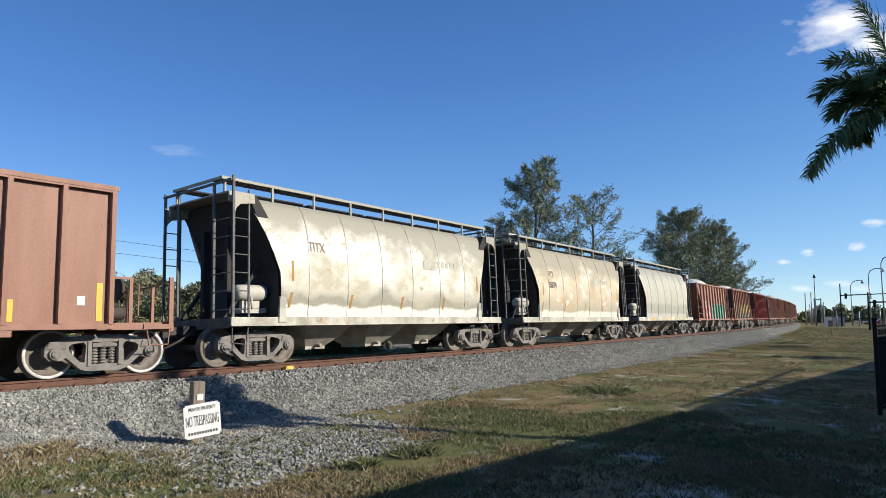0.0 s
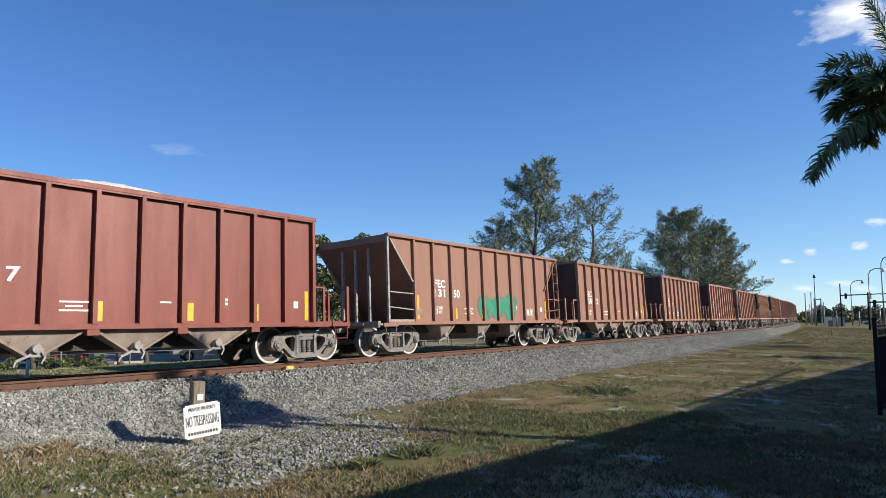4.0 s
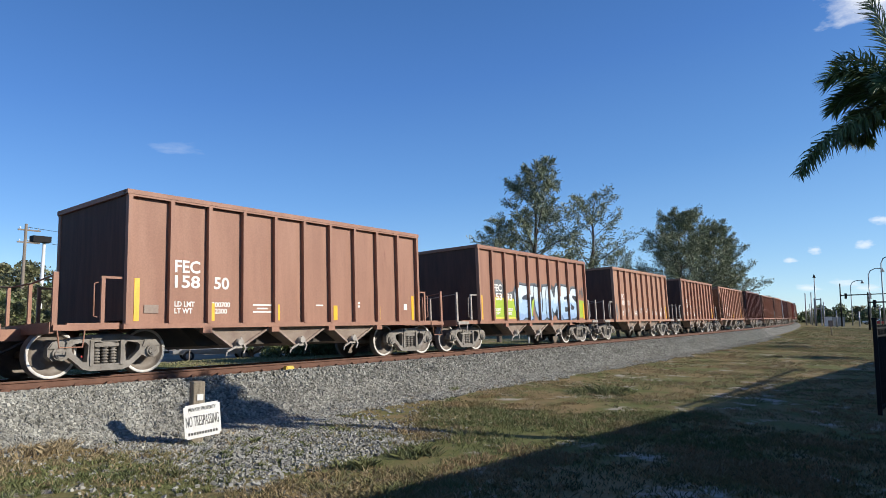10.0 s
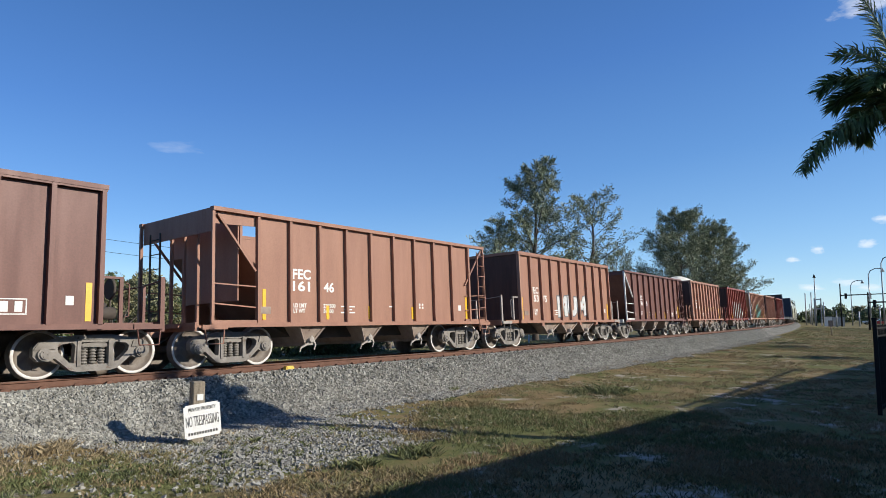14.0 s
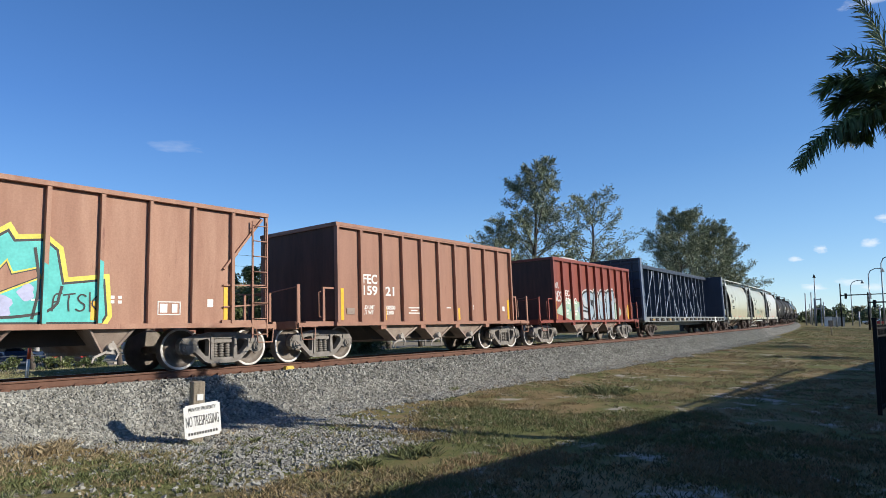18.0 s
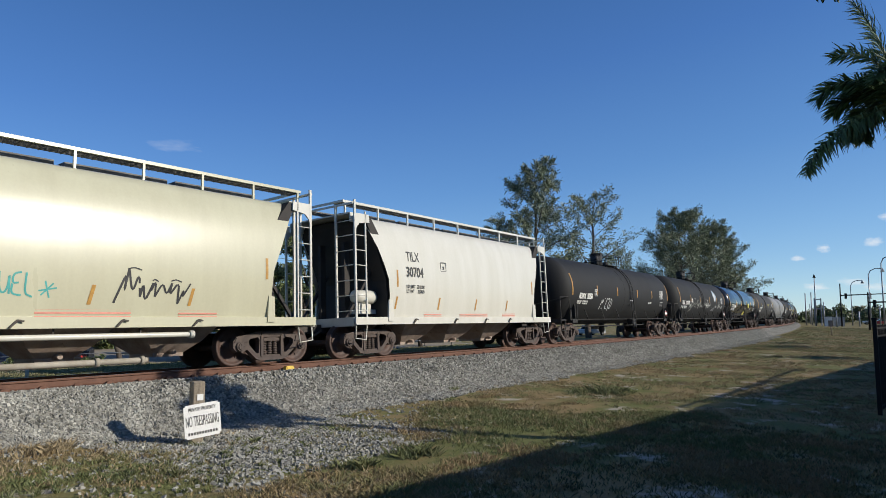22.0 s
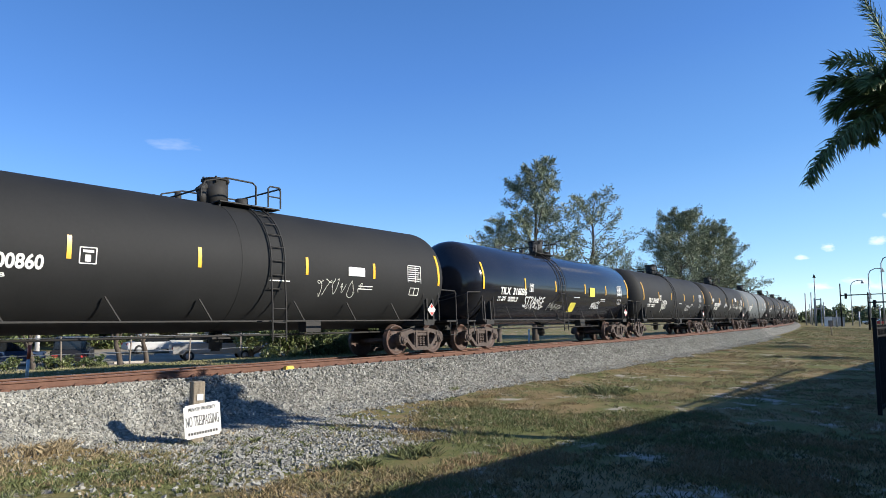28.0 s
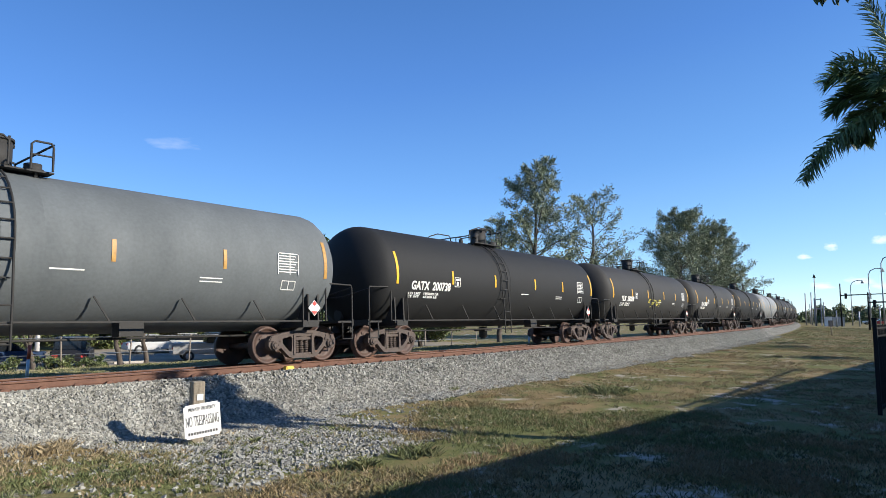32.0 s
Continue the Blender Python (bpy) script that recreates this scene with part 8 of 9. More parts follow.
def ribbon(bm, pts, w, depth):
    """A flat stroke through pts (x, z), rounded at its bends; depth(z) gives y."""
    fine = [pts[0]]
    for a, b, c in zip(pts, pts[1:], pts[2:]):
        p0, p2 = ((a[0] + b[0]) / 2, (a[1] + b[1]) / 2), ((b[0] + c[0]) / 2, (b[1] + c[1]) / 2)
        fine += [(p0[0] * (1 - u) ** 2 + 2 * b[0] * u * (1 - u) + p2[0] * u * u, p0[1] * (1 - u) ** 2 + 2 * b[1] * u * (1 - u) + p2[1] * u * u) for u in (0, 0.25, 0.5, 0.75)]
    fine.append(pts[-1])
    left, right = [], []
    for k, p in enumerate(fine):
        a, b = fine[max(0, k - 1)], fine[min(len(fine) - 1, k + 1)]
        d = Vector((b[0] - a[0], b[1] - a[1]))
        if d.length < 0.001:
            continue
        n = Vector((-d.y, d.x)).normalized() * w / 2
        left.append((p[0] + n.x, depth(p[1] + n.y), p[1] + n.y))
        right.append((p[0] - n.x, depth(p[1] - n.y), p[1] - n.y))
    bm_grid(bm, [left, right], smooth=False)


def tag(car, word, x0, x1, z0, z1, material, w, curve=None, rise=0.0):
    """A word sprayed by hand, letter by letter."""
    step = (x1 - x0) / len(word)
    for k, ch in enumerate(word):
        bm = bmesh.new()
        for q, line in enumerate(HAND[ch]):
            out = 0.0004 * (2 * k + q)
            ribbon(bm, [(x0 + (k + 0.04 + u * 0.98) * step, z0 + rise * k + v * (z1 - z0)) for u, v in line], w, lambda z: (curve(z) if curve else SHEET - 0.004) - out)
        part("spray_tag", bm, material, car)


def zigzag(car, x0, x1, z0, z1, material, seed, w=0.03, curve=None, n=22):
    """A jagged signature: quick strokes up and down, of uneven height, with a long tail."""
    rng = random.Random(seed)
    pts = []
    for k in range(n):
        u = k / (n - 1)
        x = x0 + (x1 - x0) * u + rng.uniform(-1.1, 1.1) * (x1 - x0) / n
        mid = z0 + (z1 - z0) * (0.55 - 0.2 * u)
        reach = (z1 - z0) * 0.85 * rng.uniform(0.2, 1.1) * (1.1 - 0.6 * u)
        pts.append((x + (0.06 if k % 2 else -0.02), max(z0 - 0.08, min(z1 + 0.12, mid + (reach if k % 2 else -reach)))))
    for q in range(0, n - 3, 3):
        bm = bmesh.new()
        depth = lambda z, q=q: (curve(z) if curve else SHEET - 0.004) - 0.0003 * q
        ribbon(bm, pts[q:q + 4], w * rng.uniform(0.6, 1.15), depth)
        if q % 2:
            a, b = pts[q], pts[q + 2]
            ribbon(bm, [(a[0] - 0.02, (a[1] + b[1]) / 2), ((a[0] + b[0]) / 2, (a[1] + b[1]) / 2 + 0.04), (b[0] + 0.05, (a[1] + b[1]) / 2 - 0.01)], w * 0.6, depth)
        part("spray_tag", bm, material, car)


def curved_patch(car, poly, material, out, name="sprayed_patch", label=""):
    """A convex outline (x, z) laid on the tank's round side."""
    zs = [q[1] for q in poly]
    rows = []
    for z in np.linspace(min(zs) + 0.001, max(zs) - 0.001, 14):
        xs = []
        for a, b in zip(poly, poly[1:] + poly[:1]):
            if (a[1] - z) * (b[1] - z) < 0:
                xs.append(a[0] + (b[0] - a[0]) * (z - a[1]) / (b[1] - a[1]))
        rows.append([(x, tank_side(float(z)) - out, float(z)) for x in (min(xs), max(xs))])
    bm = bmesh.new()
    bm_grid(bm, rows)
    part(name, bm, material, car, label)


def tank_side(z):
    return -math.sqrt(max(0.04, (TR + 0.004) ** 2 - (z - TZ) ** 2))


def shell_side(z):
    return -float(np.interp(z, [c for _, c in CH_SEC], [c for c, _ in CH_SEC])) - 0.004


C = [c for c, _ in CARS]
# the slope-ended hopper with green block letters
patch(C[4], [(-2.85, 1.01), (-1.0, 1.01), (-0.7, 2.0), (-1.2, 2.12), (-1.55, 1.95), (-1.7, 1.62), (-2.2, 1.5), (-2.6, 1.3)], "pink")
patch(C[4], [(-1.0, 1.01), (4.25, 1.01), (4.3, 1.5), (4.0, 1.75), (2.4, 1.55), (0.9, 1.72), (-0.6, 1.9)], "pink", -0.0006)
for k in range(22):
    patch(C[4], blob(-2.55 + 0.30 * k, 1.12 + min(0.72, 0.2 + 0.12 * k) * ((k * 7) % 5) / 5, 0.055, 0.055, k, 10), "plum", -0.0009)
wild(C[4], "WHaT", -0.95, 4.0, 1.03, 2.10, "green", "mint", 5, rim=0.03, shade="ink", jitter=0.0, overlap=0.97, slip=0.0)
rib_paint(C[4], -0.9, 4.0, 1.0, 2.0, "green", 1)
# the brown hopper with yellow letters
patch(C[5], [(-3.45, 1.02), (-2.1, 1.02), (-1.95, 1.86), (-2.3, 1.84), (-2.9, 1.80), (-3.55, 1.72), (-3.95, 1.48), (-3.6, 1.3)], "pale_lime")
patch(C[5], [(3.6, 1.05), (4.25, 1.12), (4.3, 1.42), (3.9, 1.62), (3.5, 1.55)], "pale_lime")
patch(C[5], blob(-2.7, 1.47, 0.20, 0.09, 18), "ink", -0.0032)
patch(C[5], blob(-2.7, 1.45, 0.45, 0.16, 8), "pink", -0.002)
patch(C[5], blob(0.9, 1.55, 3.2, 0.62, 9), "teal")
wild(C[5], "RAGUE", -1.75, 3.95, 1.02, 2.32, "yellow_fall", "ink", 6, rim=0.04, shade="teal", counter="turquoise", overlap=1.06, soften=1)
rib_paint(C[5], -1.8, 3.9, 1.0, 2.25, "yellow_fall")
for x in (-1.15, 0.0, 1.3, 2.4):
    patch(C[5], [(x - 0.12, 1.03), (x + 0.10, 1.03), (x + 0.16, 1.34), (x - 0.02, 1.42)], "turquoise", -0.022)
patch(C[5], [(-2.2, 1.78), (-1.7, 1.86), (-1.75, 1.45), (-2.1, 1.4)], "teal", -0.001)
scrawl(C[5], -4.25, -3.55, 1.95, 2.35, "chalk", 3, 6, 0.03)
# old green letters, turquoise and dark tags
bubbles(C[7], -0.6, 1.9, 1.02, 1.95, 3, "green", "green", "smoke", 21)
zigzag(C[9], -1.85, -1.12, 1.30, 1.72, "turquoise", 23, 0.045, n=13)
zigzag(C[9], -1.80, -1.15, 1.62, 2.02, "turquoise", 24, 0.05, n=10)
zigzag(C[9], -0.85, -0.18, 1.30, 1.78, "turquoise", 5, 0.045, n=10)
scrawl(C[11], -0.45, 0.35, 1.25, 2.25, "smoke", 6, 6, 0.06)
for k, ch in enumerate("CRUEL"):
    piece(C[12], ch, -4.3 + k * 1.76, -2.72 + k * 1.76, 1.1, 3.15, "ochre", "ochre", 30 + k, bold=0.15, wide=0.0, lift=0.004)
patch(C[12], blob(-3.6, 1.5, 0.75, 0.45, 301), "ochre", 0.0006)
patch(C[12], blob(2.9, 1.6, 1.4, 0.5, 302), "ochre", 0.0006)
for k in range(5):
    scrawl(C[13], -3.6 + k * 1.45, -2.9 + k * 1.45, 1.25, 2.05, "smoke", 41 + k, 4, 0.07)
    scrawl(C[13], -3.4 + k * 1.6, -2.6 + k * 1.6, 1.1, 1.5, "silver", 51 + k, 5, 0.02)
# the blue and white piece
patch(C[16], blob(-1.9, 1.6, 0.9, 0.6, 62), "smoke", 0.0012)
wild(C[16], "FUMES", -2.0, 3.6, 1.03, 2.36, "blue_fall", "ink_blue", 61, widths=[1.7, 1.05, 1.35, 0.75, 0.9], rim=0.05, glow="smoke", jitter=0.06, overlap=1.12, soften=1)
rib_paint(C[16], -2.2, 3.5, 1.0, 2.25, "blue_fall")
patch(C[16], [(-0.75, 1.15), (-0.62, 1.15), (-0.42, 1.75), (-0.50, 1.85), (-0.62, 1.70)], "lime", -0.022)
patch(C[16], blob(-3.05, 2.2, 0.36, 0.34, 63), "smoke")
patch(C[16], [(3.62, 1.1), (4.3, 1.1), (4.3, 1.85), (3.62, 1.9)], "lime")
patch(C[16], [(-3.45, 1.06), (-1.9, 1.06), (-1.85, 1.80), (-3.35, 1.84)], "sulphur", 0.0004)
patch(C[16], [(-3.36, 1.12), (-1.9, 1.12), (-1.9, 1.72), (-3.28, 1.76)], "lime", -0.0006)
scrawl(C[16], 3.65, 4.3, 1.85, 2.6, "smoke", 7, 6, 0.035)
for k in range(6):
    scrawl(C[17], -3.0 + k * 1.15, -2.1 + k * 1.15, 1.08, 1.75, "chalk", 70 + k, 4, 0.022)
patch(C[17], blob(-4.0, 1.4, 0.16, 0.36, 5), "smoke")
zigzag(C[20], -2.0, 0.2, 1.05, 1.85, "chalk", 83, 0.045, n=18)
zigzag(C[20], 0.35, 1.7, 1.1, 1.9, "chalk", 84, 0.045, n=13)
zigzag(C[20], 2.1, 2.8, 1.05, 1.7, "chalk", 85, 0.04, n=9)
piece(C[22], "MUM", -1.2, 1.75, 1.1, 2.05, "chalk", "smoke", 33, bold=0.10, wide=0.02)
for k, x in enumerate((-1.9, -0.9, 0.05, 1.0, 1.9, 3.6)):
    text("SAMO", 0.42, "ochre_thin", C[24], (x, SHEET - 0.003, 1.55 if k % 2 else 1.62), width=0.72)
text("OPEN", 0.30, "ochre_thin", C[24], (-1.9, SHEET - 0.003, 1.22), width=0.5)
text("SHUT", 0.30, "ochre_thin", C[24], (-0.9, SHEET - 0.003, 1.22), width=0.5)
# the silver piece on the dark red hopper
patch(C[25], blob(0.15, 1.66, 1.85, 0.66, 91), "chalk")
wild(C[25], "DENSR", -2.05, 1.95, 1.03, 2.32, "silver_scrub", "ink", 34, widths=[1.1, 0.8, 1, 0.8, 1], rim=0.04, glow="chalk", jitter=0.05, overlap=1.04)
rib_paint(C[25], -2.0, 1.95, 1.0, 2.2, "silver_scrub")
tag(C[25], "BMS", -2.72, -2.05, 1.66, 1.95, "ochre_thin", 0.025)
patch(C[25], [(1.95, 1.25), (2.35, 1.25), (2.35, 1.0), (2.85, 1.42), (2.35, 1.85), (2.35, 1.6), (1.95, 1.6)], "ink", -0.010)
patch(C[25], [(1.95, 1.31), (2.40, 1.31), (2.40, 1.14), (2.75, 1.42), (2.40, 1.72), (2.40, 1.54), (1.95, 1.54)], "silver", -0.014)
scrawl(C[25], -3.2, -2.3, 1.5, 2.0, "ochre_thin", 12, 4, 0.025)
scrawl(C[25], 3.65, 4.25, 1.35, 2.0, "ochre_thin", 13, 6, 0.03)
scrawl(C[25], 3.0, 3.45, 1.05, 1.3, "ochre_thin", 14, 6, 0.02)
# the turquoise piece
TURQ = [(-1.35, 1.03), (1.62, 1.03), (1.70, 1.16), (1.64, 1.80), (0.92, 1.70), (0.80, 2.32), (0.60, 2.48), (0.12, 2.42), (0.02, 2.58), (-0.22, 2.40), (-0.85, 2.36), (-1.10, 2.12), (-1.40, 1.70)]
patch(C[26], grown(TURQ, 0.13), "sulphur", 0.0006)
patch(C[26], grown(TURQ, 0.045), "ink", -0.0006)
patch(C[26], TURQ, "turquoise", -0.002)
for k, (x, z, a, b) in enumerate(((-0.1, 1.28, 0.26, 0.2), (0.35, 1.55, 0.13, 0.14), (-0.95, 1.5, 0.16, 0.18))):
    patch(C[26], blob(x, z, a, b, 150 + k), "lilac", -0.0034)
EYE_CUT = [(-0.30, 1.60), (0.02, 2.04), (0.10, 1.84), (0.48, 1.95), (0.52, 1.83), (-0.05, 1.56)]
patch(C[26], grown(EYE_CUT, 0.05), "sulphur", -0.0034)
patch(C[26], grown(EYE_CUT, 0.02), "ink", -0.0046)
patch(C[26], EYE_CUT, "brown_pale", -0.0058)
for line in ([(-1.2, 1.95), (-0.75, 2.1), (-0.6, 1.6), (-0.9, 1.25), (-0.5, 1.1)], [(0.45, 2.35), (0.52, 1.95), (0.55, 1.6), (0.45, 1.08)], [(-0.3, 1.1), (0.3, 1.12), (0.85, 1.25), (0.92, 1.68)]):
    bm = bmesh.new()
    ribbon(bm, line, 0.05, lambda z: SHEET - 0.010)
    part("letter_outline", bm, "ink", C[26])
rib_paint(C[26], -1.3, 1.6, 1.0, 2.2, "turquoise", 1)
tag(C[26], "FTSK", 0.72, 1.58, 1.22, 1.55, "ink", 0.028, curve=lambda z: SHEET - 0.012)
# the grey-blue piece on the red hopper
patch(C[28], blob(-2.6, 1.42, 1.35, 0.48, 95), "mint")
patch(C[28], blob(2.1, 1.4, 1.1, 0.42, 96), "mint", -0.0004)
patch(C[28], blob(0.0, 1.5, 2.2, 0.55, 98), "steelblue", -0.0006)
wild(C[28], "SIEM", -1.55, 2.3, 1.02, 2.30, "grey_fade", "ink", 97, widths=[1.4, 0.8, 1.0, 1.0], rim=0.085, glow="chalk", jitter=0.04, overlap=1.04, soften=2)
rib_paint(C[28], -1.5, 2.3, 1.0, 2.15, "grey_fade")
for k in range(9):
    patch(C[28], blob(-3.5 + 0.22 * k + (3.6 if k > 4 else 0), 1.35 + 0.3 * ((k * 7) % 4) / 4, 0.05, 0.05, k, 10), "teal", -0.0012)
tag(C[28], "BES", -4.30, -3.66, 1.80, 2.2, "chalk", 0.07)
tag(C[28], "MIL", -4.28, -3.86, 2.35, 2.6, "chalk", 0.04)
scrawl(C[28], 1.75, 2.7, 1.7, 2.15, "chalk", 18, 5, 0.03)
scrawl(C[28], 3.9, 4.3, 1.05, 1.8, "ochre_thin", 19, 6, 0.03)
# covered hoppers: faded emblem, small tags, salmon warnings
for car, m in ((C[1], "cement_grey"), (C[2], "cement_grey")):
    bm = bmesh.new()
    for k in range(5):
        bm_box(bm, (2.0 + 0.22 * k, shell_side(2.75), 2.75), (0.15, 0.008, 0.26))
    bm_prism(bm, [(1.2, 2.55), (1.75, 2.45), (1.85, 2.75), (1.55, 3.0), (1.25, 2.85)], "y", shell_side(2.7) - 0.004, shell_side(2.7) + 0.01)
    part("emblem", bm, m, car)
for car in (C[30], C[31], C[32]):
    for x, w in ((-2.2, 0.9), (0.1, 1.7), (2.4, 0.9)):
        bm = bmesh.new()
        for k in range(3):
            bm_box(bm, (x, shell_side(1.2) - 0.002, 1.27 - 0.075 * k), (w, 0.006, 0.035))
        part("warning_print", bm, "salmon", car)
    bm = bmesh.new()
    for x, z, w, h in ((0, 0.14, 0.28, 0.02), (0, -0.14, 0.28, 0.02), (-0.14, 0, 0.02, 0.28), (0.14, 0, 0.02, 0.28), (0, -0.03, 0.08, 0.1)):
        bm_box(bm, (-1.65 + x, shell_side(2.7) - 0.002, 2.72 + z), (w, 0.006, h))
    part("class_box", bm, "letter_dark", car)
tag(C[31], "NOUEL", -1.72, -0.80, 1.55, 1.95, "teal", 0.032, curve=shell_side, rise=-0.02)
for (ax, az), (bx, bz) in (((-0.72, 1.58), (-0.42, 1.64)), ((-0.62, 1.76), (-0.54, 1.46)), ((-0.68, 1.50), (-0.48, 1.72))):
    bm = bmesh.new()
    ribbon(bm, [(ax, az), ((ax + bx) / 2, (az + bz) / 2), (bx, bz)], 0.028, lambda z, k=bx: shell_side(z) - 0.001 * (1 + k))
    part("spray_tag", bm, "teal", C[31])
# blower pipes along the foot of one cream hopper, and small black hooks on the sills of all three
bm = bmesh.new()
bm_pipe(bm, [(-3.25, -0.75, 0.52), (-3.22, -1.15, 0.56), (-3.10, -1.36, 0.74), (-2.9, -1.40, 0.76), (2.35, -1.40, 0.76)], 0.055, n=10)
for x in (-2.9, -2.25, 2.30):
    bm_rod(bm, (x - 0.05, -1.40, 0.76), (x + 0.05, -1.40, 0.76), 0.085, n=10)
part("blower_pipe", bm, "ivory", C[31], "long white air pipe with flanges")
bm = bmesh.new()
bm_pipe(bm, [(-3.0, -0.75, 0.62), (-2.98, -0.85, 0.34), (-2.8, -0.90, 0.26), (1.6, -0.90, 0.26)], 0.06, n=10)
for x in (-2.6, -1.7, 0.6, 1.5):
    bm_rod(bm, (x - 0.04, -0.90, 0.26), (x + 0.04, -0.90, 0.26), 0.09, n=10)
part("discharge_pipe", bm, "bay_pale", C[31], "dusty grey discharge pipe")
for x in (-2.0, -0.4, 1.2):
    bm = bmesh.new()
    bm_box(bm, (x, -1.40, 0.88), (0.03, 0.03, 0.20))
    part("pipe_hanger", bm, "under", C[31])
for car in (C[30], C[31], C[32]):
    for x in (-3.15, -1.05, 0.75, 2.35):
        bm = bmesh.new()
        bm_bar(bm, (x - 0.10, -1.575, 0.93), (x + 0.02, -1.575, 1.06), 0.035)
        bm_bar(bm, (x + 0.02, -1.575, 1.06), (x + 0.12, -1.575, 1.04), 0.03)
        part("sill_hook", bm, "under", car)
zigzag(C[31], 0.65, 2.1, 1.45, 1.95, "ink", 107, 0.042, curve=shell_side, n=22)
for x, m in ((-3.2, "reflector"), (-0.4, "reflector"), (1.6, "reflector"), (3.4, "reflector")):
    bm = bmesh.new()
    bm_box(bm, (x, -1.536, 1.03), (0.5, 0.006, 0.11))
    part("reflector", bm, m, C[3])
# tank cars: chalk and paint tags, yellow labels, plates
for k, a, b, lo, hi, m, w in (
                              (38, 1.9, 3.6, 1.6, 2.15, "silver", 0.016), (39, -3.9, -2.4, 1.42, 1.58, "chalk", 0.03), (39, 2.5, 3.45, 1.5, 1.7, "chalk", 0.03), (40, -3.4, -2.4, 1.75, 2.25, "chalk", 0.045),
                              (41, -6.7, -6.0, 2.2, 2.6, "chalk", 0.05), (41, -1.95, -0.8, 1.9, 2.3, "chalk", 0.07), (44, -1.5, 1.0, 1.7, 2.2, "sulphur", 0.04)):
    scrawl(C[k], a, b, lo, hi, m, 200 + k + int(a * 10), 6, w, curve=tank_side)
for k, x, a, w, h, m in ((35, 2.33, -7, 0.55, 0.42, "sulphur"), (35, 0.5, -33, 0.55, 0.46, "sulphur"), (39, 2.33, -5, 0.55, 0.42, "sulphur"), (39, 0.42, -32, 0.55, 0.46, "sulphur"), (36, 1.8, 4, 0.5, 0.25, "sulphur"), (38, 3.3, -2, 0.62, 0.24, "white"), (41, 2.9, 8, 0.6, 0.3, "white")):
    bm = bmesh.new()
    bm_box(bm, (0, 0, 0), (w, 0.006, h))
    y, z, t = hang(a, 0.02)
    part("label_plate", bm, m, C[k], "", pose(x, y, z, t, 0, 0))
for word, x0, x1, z0, z1, w, k in (("STRANGE", -4.0, -2.3, 1.55, 1.92, 0.055, 39), ("MASK", 2.5, 3.4, 1.52, 1.84, 0.045, 39), ("KURO", 2.05, 2.95, 1.55, 1.92, 0.035, 40), ("NST", 3.0, 3.35, 1.72, 1.88, 0.022, 40), ("STABR", 2.3, 3.3, 1.62, 1.9, 0.02, 34), ("MICRO", -3.45, -2.05, 1.52, 2.05, 0.05, 33)):
    tag(C[k], word, x0, x1, z0, z1, "chalk", w, curve=tank_side)
for x0, x1, z0, z1, k, w in ((-3.45, -0.8, 1.72, 2.32, 34, 0.030), (-0.15, 1.9, 1.75, 2.30, 34, 0.035), (4.5, 5.2, 1.8, 2.2, 34, 0.025), (-4.3, -3.7, 1.6, 2.15, 34, 0.02), (-1.8, -0.6, 1.45, 1.7, 39, 0.02), (0.2, 0.9, 1.75, 2.2, 41, 0.02), (1.6, 2.5, 1.9, 2.2, 41, 0.018), (2.9, 4.2, 1.8, 2.25, 41, 0.022), (4.6, 5.6, 1.75, 2.2, 41, 0.028), (5.7, 6.4, 1.55, 1.95, 41, 0.03), (-3.4, -2.5, 1.5, 2.0, 40, 0.04)):
    zigzag(C[k], x0, x1, z0, z1, "silver", int(100 + 10 * x0 + k), w, curve=tank_side)
curved_patch(C[34], [(2.82, 2.80), (2.88, 2.70), (3.36, 2.30), (3.46, 2.32), (3.90, 2.72), (3.90, 2.82), (3.30, 3.22), (3.18, 3.20)], "steelblue", 0.004, "emblem", "plain pale diamond with a white leaf shape")
curved_patch(C[34], [(3.27 + 0.22 * math.cos(a) + 0.08 * math.sin(a), 2.64 + 0.34 * math.sin(a)) for a in [2 * math.pi * k / 16 + 0.1 for k in range(16)]], "chalk", 0.008, "emblem")

# ---- fair-weather clouds, far off and drifting ----
cm = bpy.data.materials.new("soft_white_cloud")
cm.use_nodes = True
n, l = cm.node_tree.nodes, cm.node_tree.links
n.clear()
co = n.new("ShaderNodeTexCoord")
info = n.new("ShaderNodeObjectInfo")
add = n.new("ShaderNodeVectorMath")
add.operation = "ADD"
l.new(co.outputs["Object"], add.inputs[0])
sc = n.new("ShaderNodeMath")
sc.operation, sc.inputs[1].default_value = "MULTIPLY", 50
l.new(info.outputs["Random"], sc.inputs[0])
l.new(sc.outputs[0], add.inputs[1])
nz = n.new("ShaderNodeTexNoise")
nz.inputs["Scale"].default_value, nz.inputs["Detail"].default_value, nz.inputs["Roughness"].default_value = 1.6, 7, 0.55
l.new(add.outputs[0], nz.inputs["Vector"])
ln = n.new("ShaderNodeVectorMath")
ln.operation = "LENGTH"
l.new(co.outputs["Object"], ln.inputs[0])
fall = n.new("ShaderNodeMapRange")
fall.inputs[1].default_value, fall.inputs[2].default_value, fall.inputs[3].default_value, fall.inputs[4].default_value = 0.15, 1.0, 0.30, -0.35
l.new(ln.outputs["Value"], fall.inputs[0])
sm = n.new("ShaderNodeMath")
sm.operation = "ADD"
l.new(nz.outputs[0], sm.inputs[0])
l.new(fall.outputs[0], sm.inputs[1])
al = n.new("ShaderNodeMapRange")
al.inputs[1].default_value, al.inputs[2].default_value = 0.50, 0.86
l.new(sm.outputs[0], al.inputs[0])
tr = n.new("ShaderNodeBsdfTransparent")
em = n.new("ShaderNodeEmission")
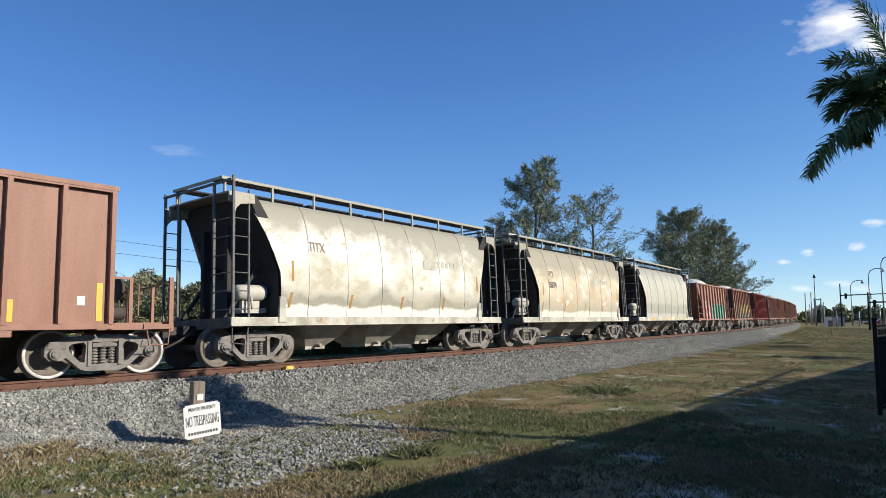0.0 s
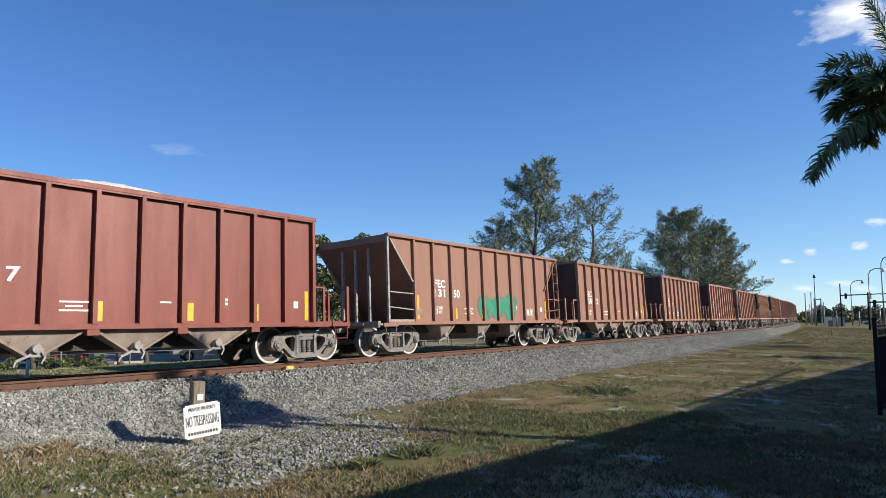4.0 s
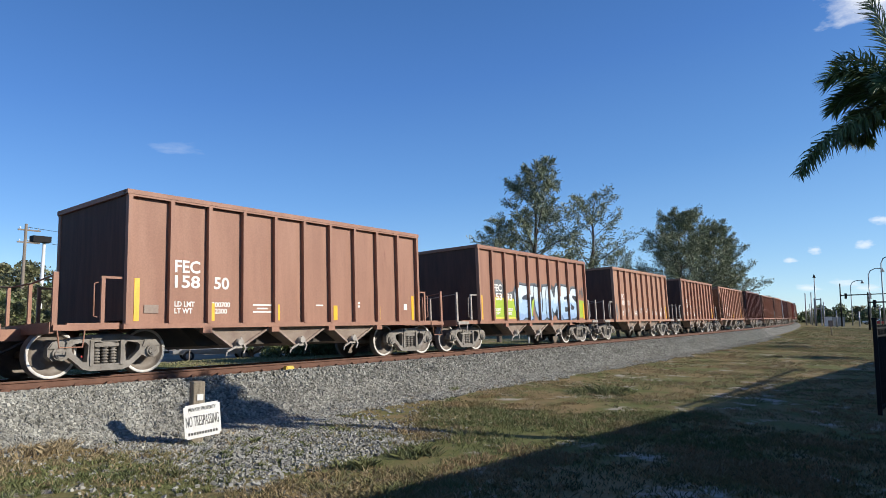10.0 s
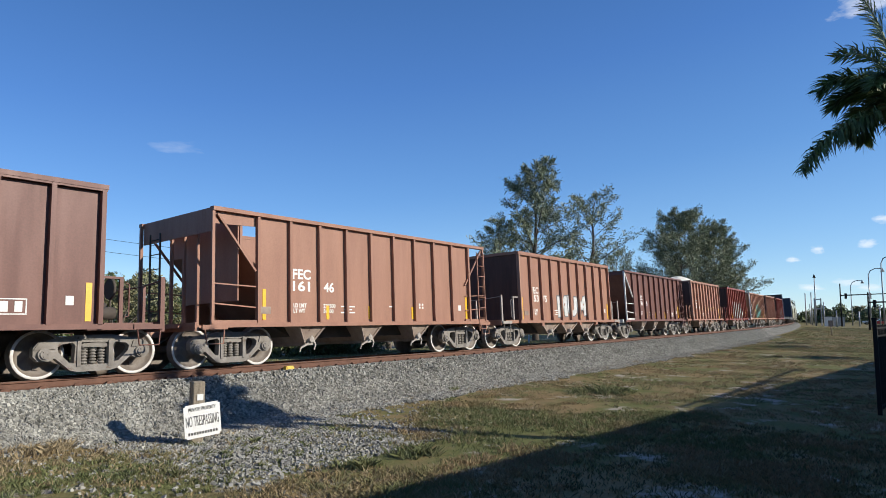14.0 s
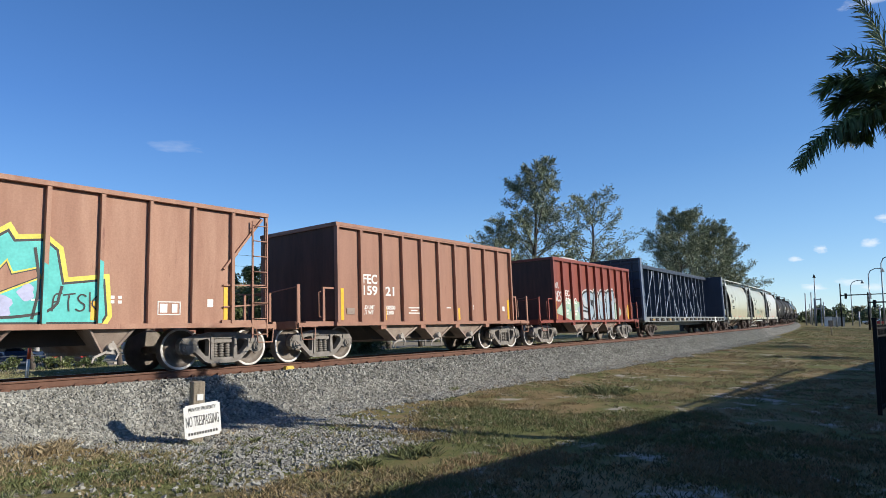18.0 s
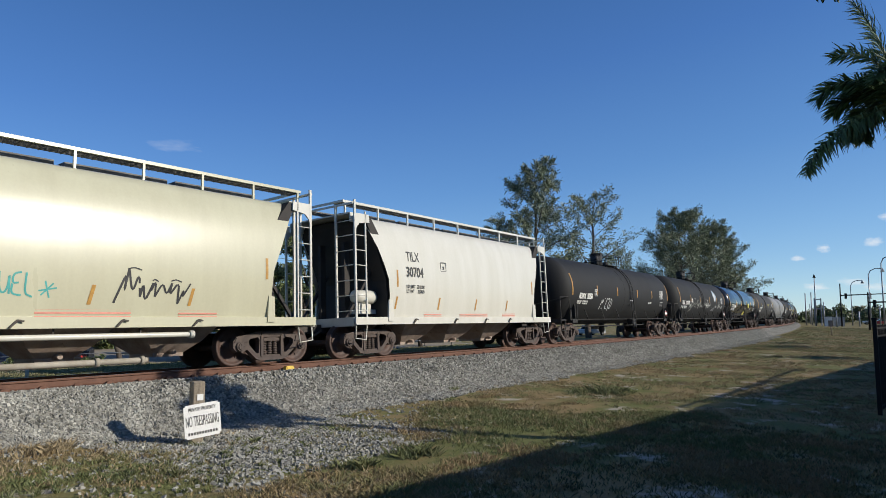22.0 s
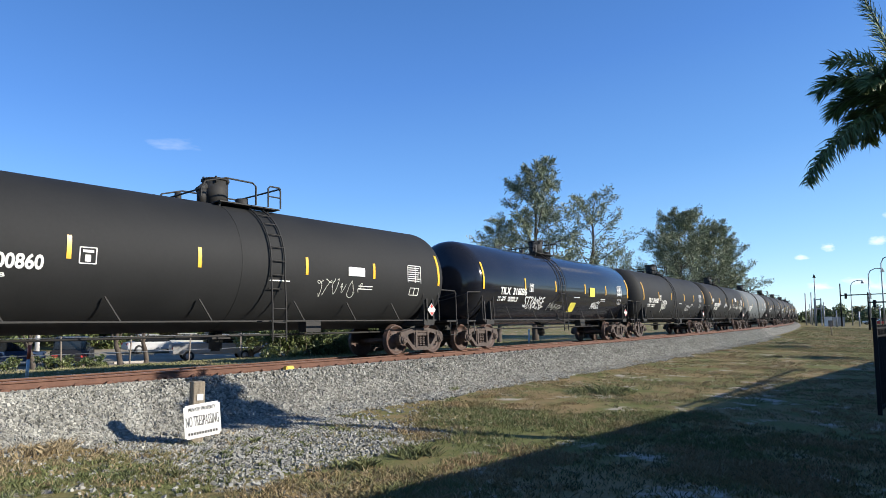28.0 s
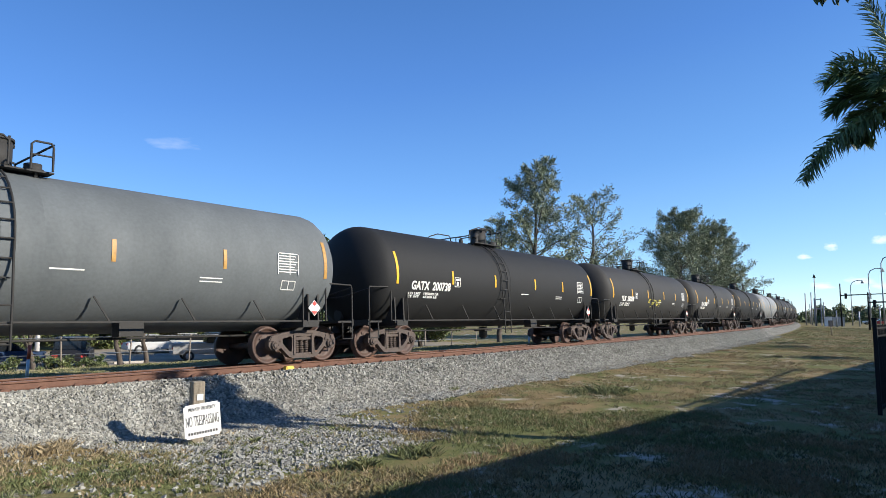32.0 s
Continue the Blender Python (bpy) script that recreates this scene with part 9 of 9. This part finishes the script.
em.inputs["Color"].default_value, em.inputs["Strength"].default_value = (0.95, 0.97, 1.0, 1), 0.92
mx = n.new("ShaderNodeMixShader")
l.new(al.outputs[0], mx.inputs[0])
l.new(tr.outputs[0], mx.inputs[1])
l.new(em.outputs[0], mx.inputs[2])
ou = n.new("ShaderNodeOutputMaterial")
l.new(mx.outputs[0], ou.inputs["Surface"])
CLOUDS = []


wisp = cm.copy()
wisp.name = "thin_white_cloud"
puff = cm.copy()
puff.name = "hazy_white_cloud"
for node in puff.node_tree.nodes:
    if node.type == "MAP_RANGE" and abs(node.inputs[2].default_value - 0.86) < 0.001:
        node.inputs[4].default_value = 0.55
for node in wisp.node_tree.nodes:
    if node.type == "MAP_RANGE" and abs(node.inputs[2].default_value - 0.86) < 0.001:
        node.inputs[4].default_value = 0.16


def cloud(at, w, h, drift, label, material=None):
    """A flat soft cloud that faces the camera's place; drift: metres a second to its right and up."""
    bm = bmesh.new()
    bm_grid(bm, [[(-1, -1, 0), (1, -1, 0)], [(-1, 1, 0), (1, 1, 0)]])
    me = bpy.data.meshes.new("cloud")
    bm.to_mesh(me)
    bm.free()
    me.materials.append(material or cm)
    ob = new("cloud", me)
    m = look(at, EYE)
    ob.scale = (w, h, 1)
    tagged(ob, label, "cloud", "clouds", "structure")
    CLOUDS.append((ob, at, m.to_quaternion(), drift))


cloud((944, 88, 376), 100, 50, (-3.4, 2.4), "bright white cumulus cloud")
cloud((1010, 40, 366), 60, 36, (-3.4, 2.4), "bright white cumulus cloud")
cloud((1025, 140, 91), 16, 11, (-0.9, 0.2), "small white cloud low in the sky", puff)
cloud((1066, 84, 97), 26, 13, (-0.9, 0.25), "small white cloud low in the sky", puff)
cloud((1040, 170, 80), 18, 9, (-0.8, 0.2), "small white cloud low in the sky", puff)
cloud((1050, 60, 130), 26, 12, (-0.9, 0.3), "small white cloud low in the sky", puff)
cloud((1060, 110, 48), 34, 11, (-0.8, 0.1), "small white cloud low in the sky", puff)
cloud((1060, 80, 40), 30, 10, (-0.8, 0.1), "small white cloud low in the sky", puff)
cloud((1040, 150, 40), 30, 9, (-0.8, 0.1), "small white cloud low in the sky", puff)
cloud((520, 913, 252), 66, 17, (0.25, 0.3), "thin wisp of white cloud", wisp)


# ---- what moves ----
SPEED = 17.7066


def run_of(t):
    """Metres that the train has gone at t seconds."""
    return SPEED * t - 0.000236 * ((t - 13) ** 2 - 169)


def motions():
    for car, s in CARS:
        walk(car, [(float(t), track_pose(s - run_of(t))) for t in range(33)])
    starts = dict(CARS)
    for wheel, car in WHEELS:
        s0, base = starts[car], wheel.matrix_basis.translation.copy()
        t0, t1 = max(0.0, (s0 - 34) / SPEED), min(32.0, (s0 + 16) / SPEED)
        rows, turn = [], 0.0
        if t1 > t0 + 0.1:
            f0, f1 = math.ceil(t0 * FPS), math.floor(t1 * FPS)
            if f0 > 0:
                rows.append((0.0, pose(*base)))
            for f in range(f0, f1 + 1):
                a = -(run_of(f / FPS) - run_of(f0 / FPS)) / WHEEL_R
                rows.append((f / FPS, pose(*base, 0, math.degrees(a), 0)))
            if f1 < 32 * FPS:
                rows.append((32.0, rows[-1][1]))
            walk(wheel, rows)
    more_motions()


def more_motions():
    rng = random.Random(7)
    for fr, h, az, el in FRONDS:
        a, b, c = rng.uniform(0, 6.28), rng.uniform(0, 6.28), rng.uniform(0, 6.28)
        rows = []
        for k in range(54):
            t = k * 0.6 if k < 53 else 32.0
            gust = 0.6 + 0.4 * math.sin(0.55 * t + c)
            rows.append((t, pose(0, 0, h, 5 * math.sin(2.3 * t + b), -el + gust * 6 * math.sin(2.9 * t + a), az + gust * 5 * math.sin(1.7 * t + b))))
        walk(fr, rows)
    # the bough dips into view now and then
    dips = ((0, 12), (6, 12), (7, 11), (8, 0), (9, 12), (10, 12), (11.3, 9), (12, 4), (13, 11), (17, 11), (21, 11), (23, 5), (24, 11), (26, 12), (28, 11), (29, 0), (30, 12), (32, 6))
    walk(wand, [(float(t), pose(0, 0, 4.03, 0.5 * a, 0.7 * a, 0)) for t, a in dips])
    for ob, at, q, (right, up) in CLOUDS:
        axes = q.to_matrix()
        walk(ob, [(t, Matrix.LocRotScale(Vector(at) + axes @ Vector((right * t, up * t, 0)), q, None)) for t in (0.0, 16.0, 32.0)])


motions()
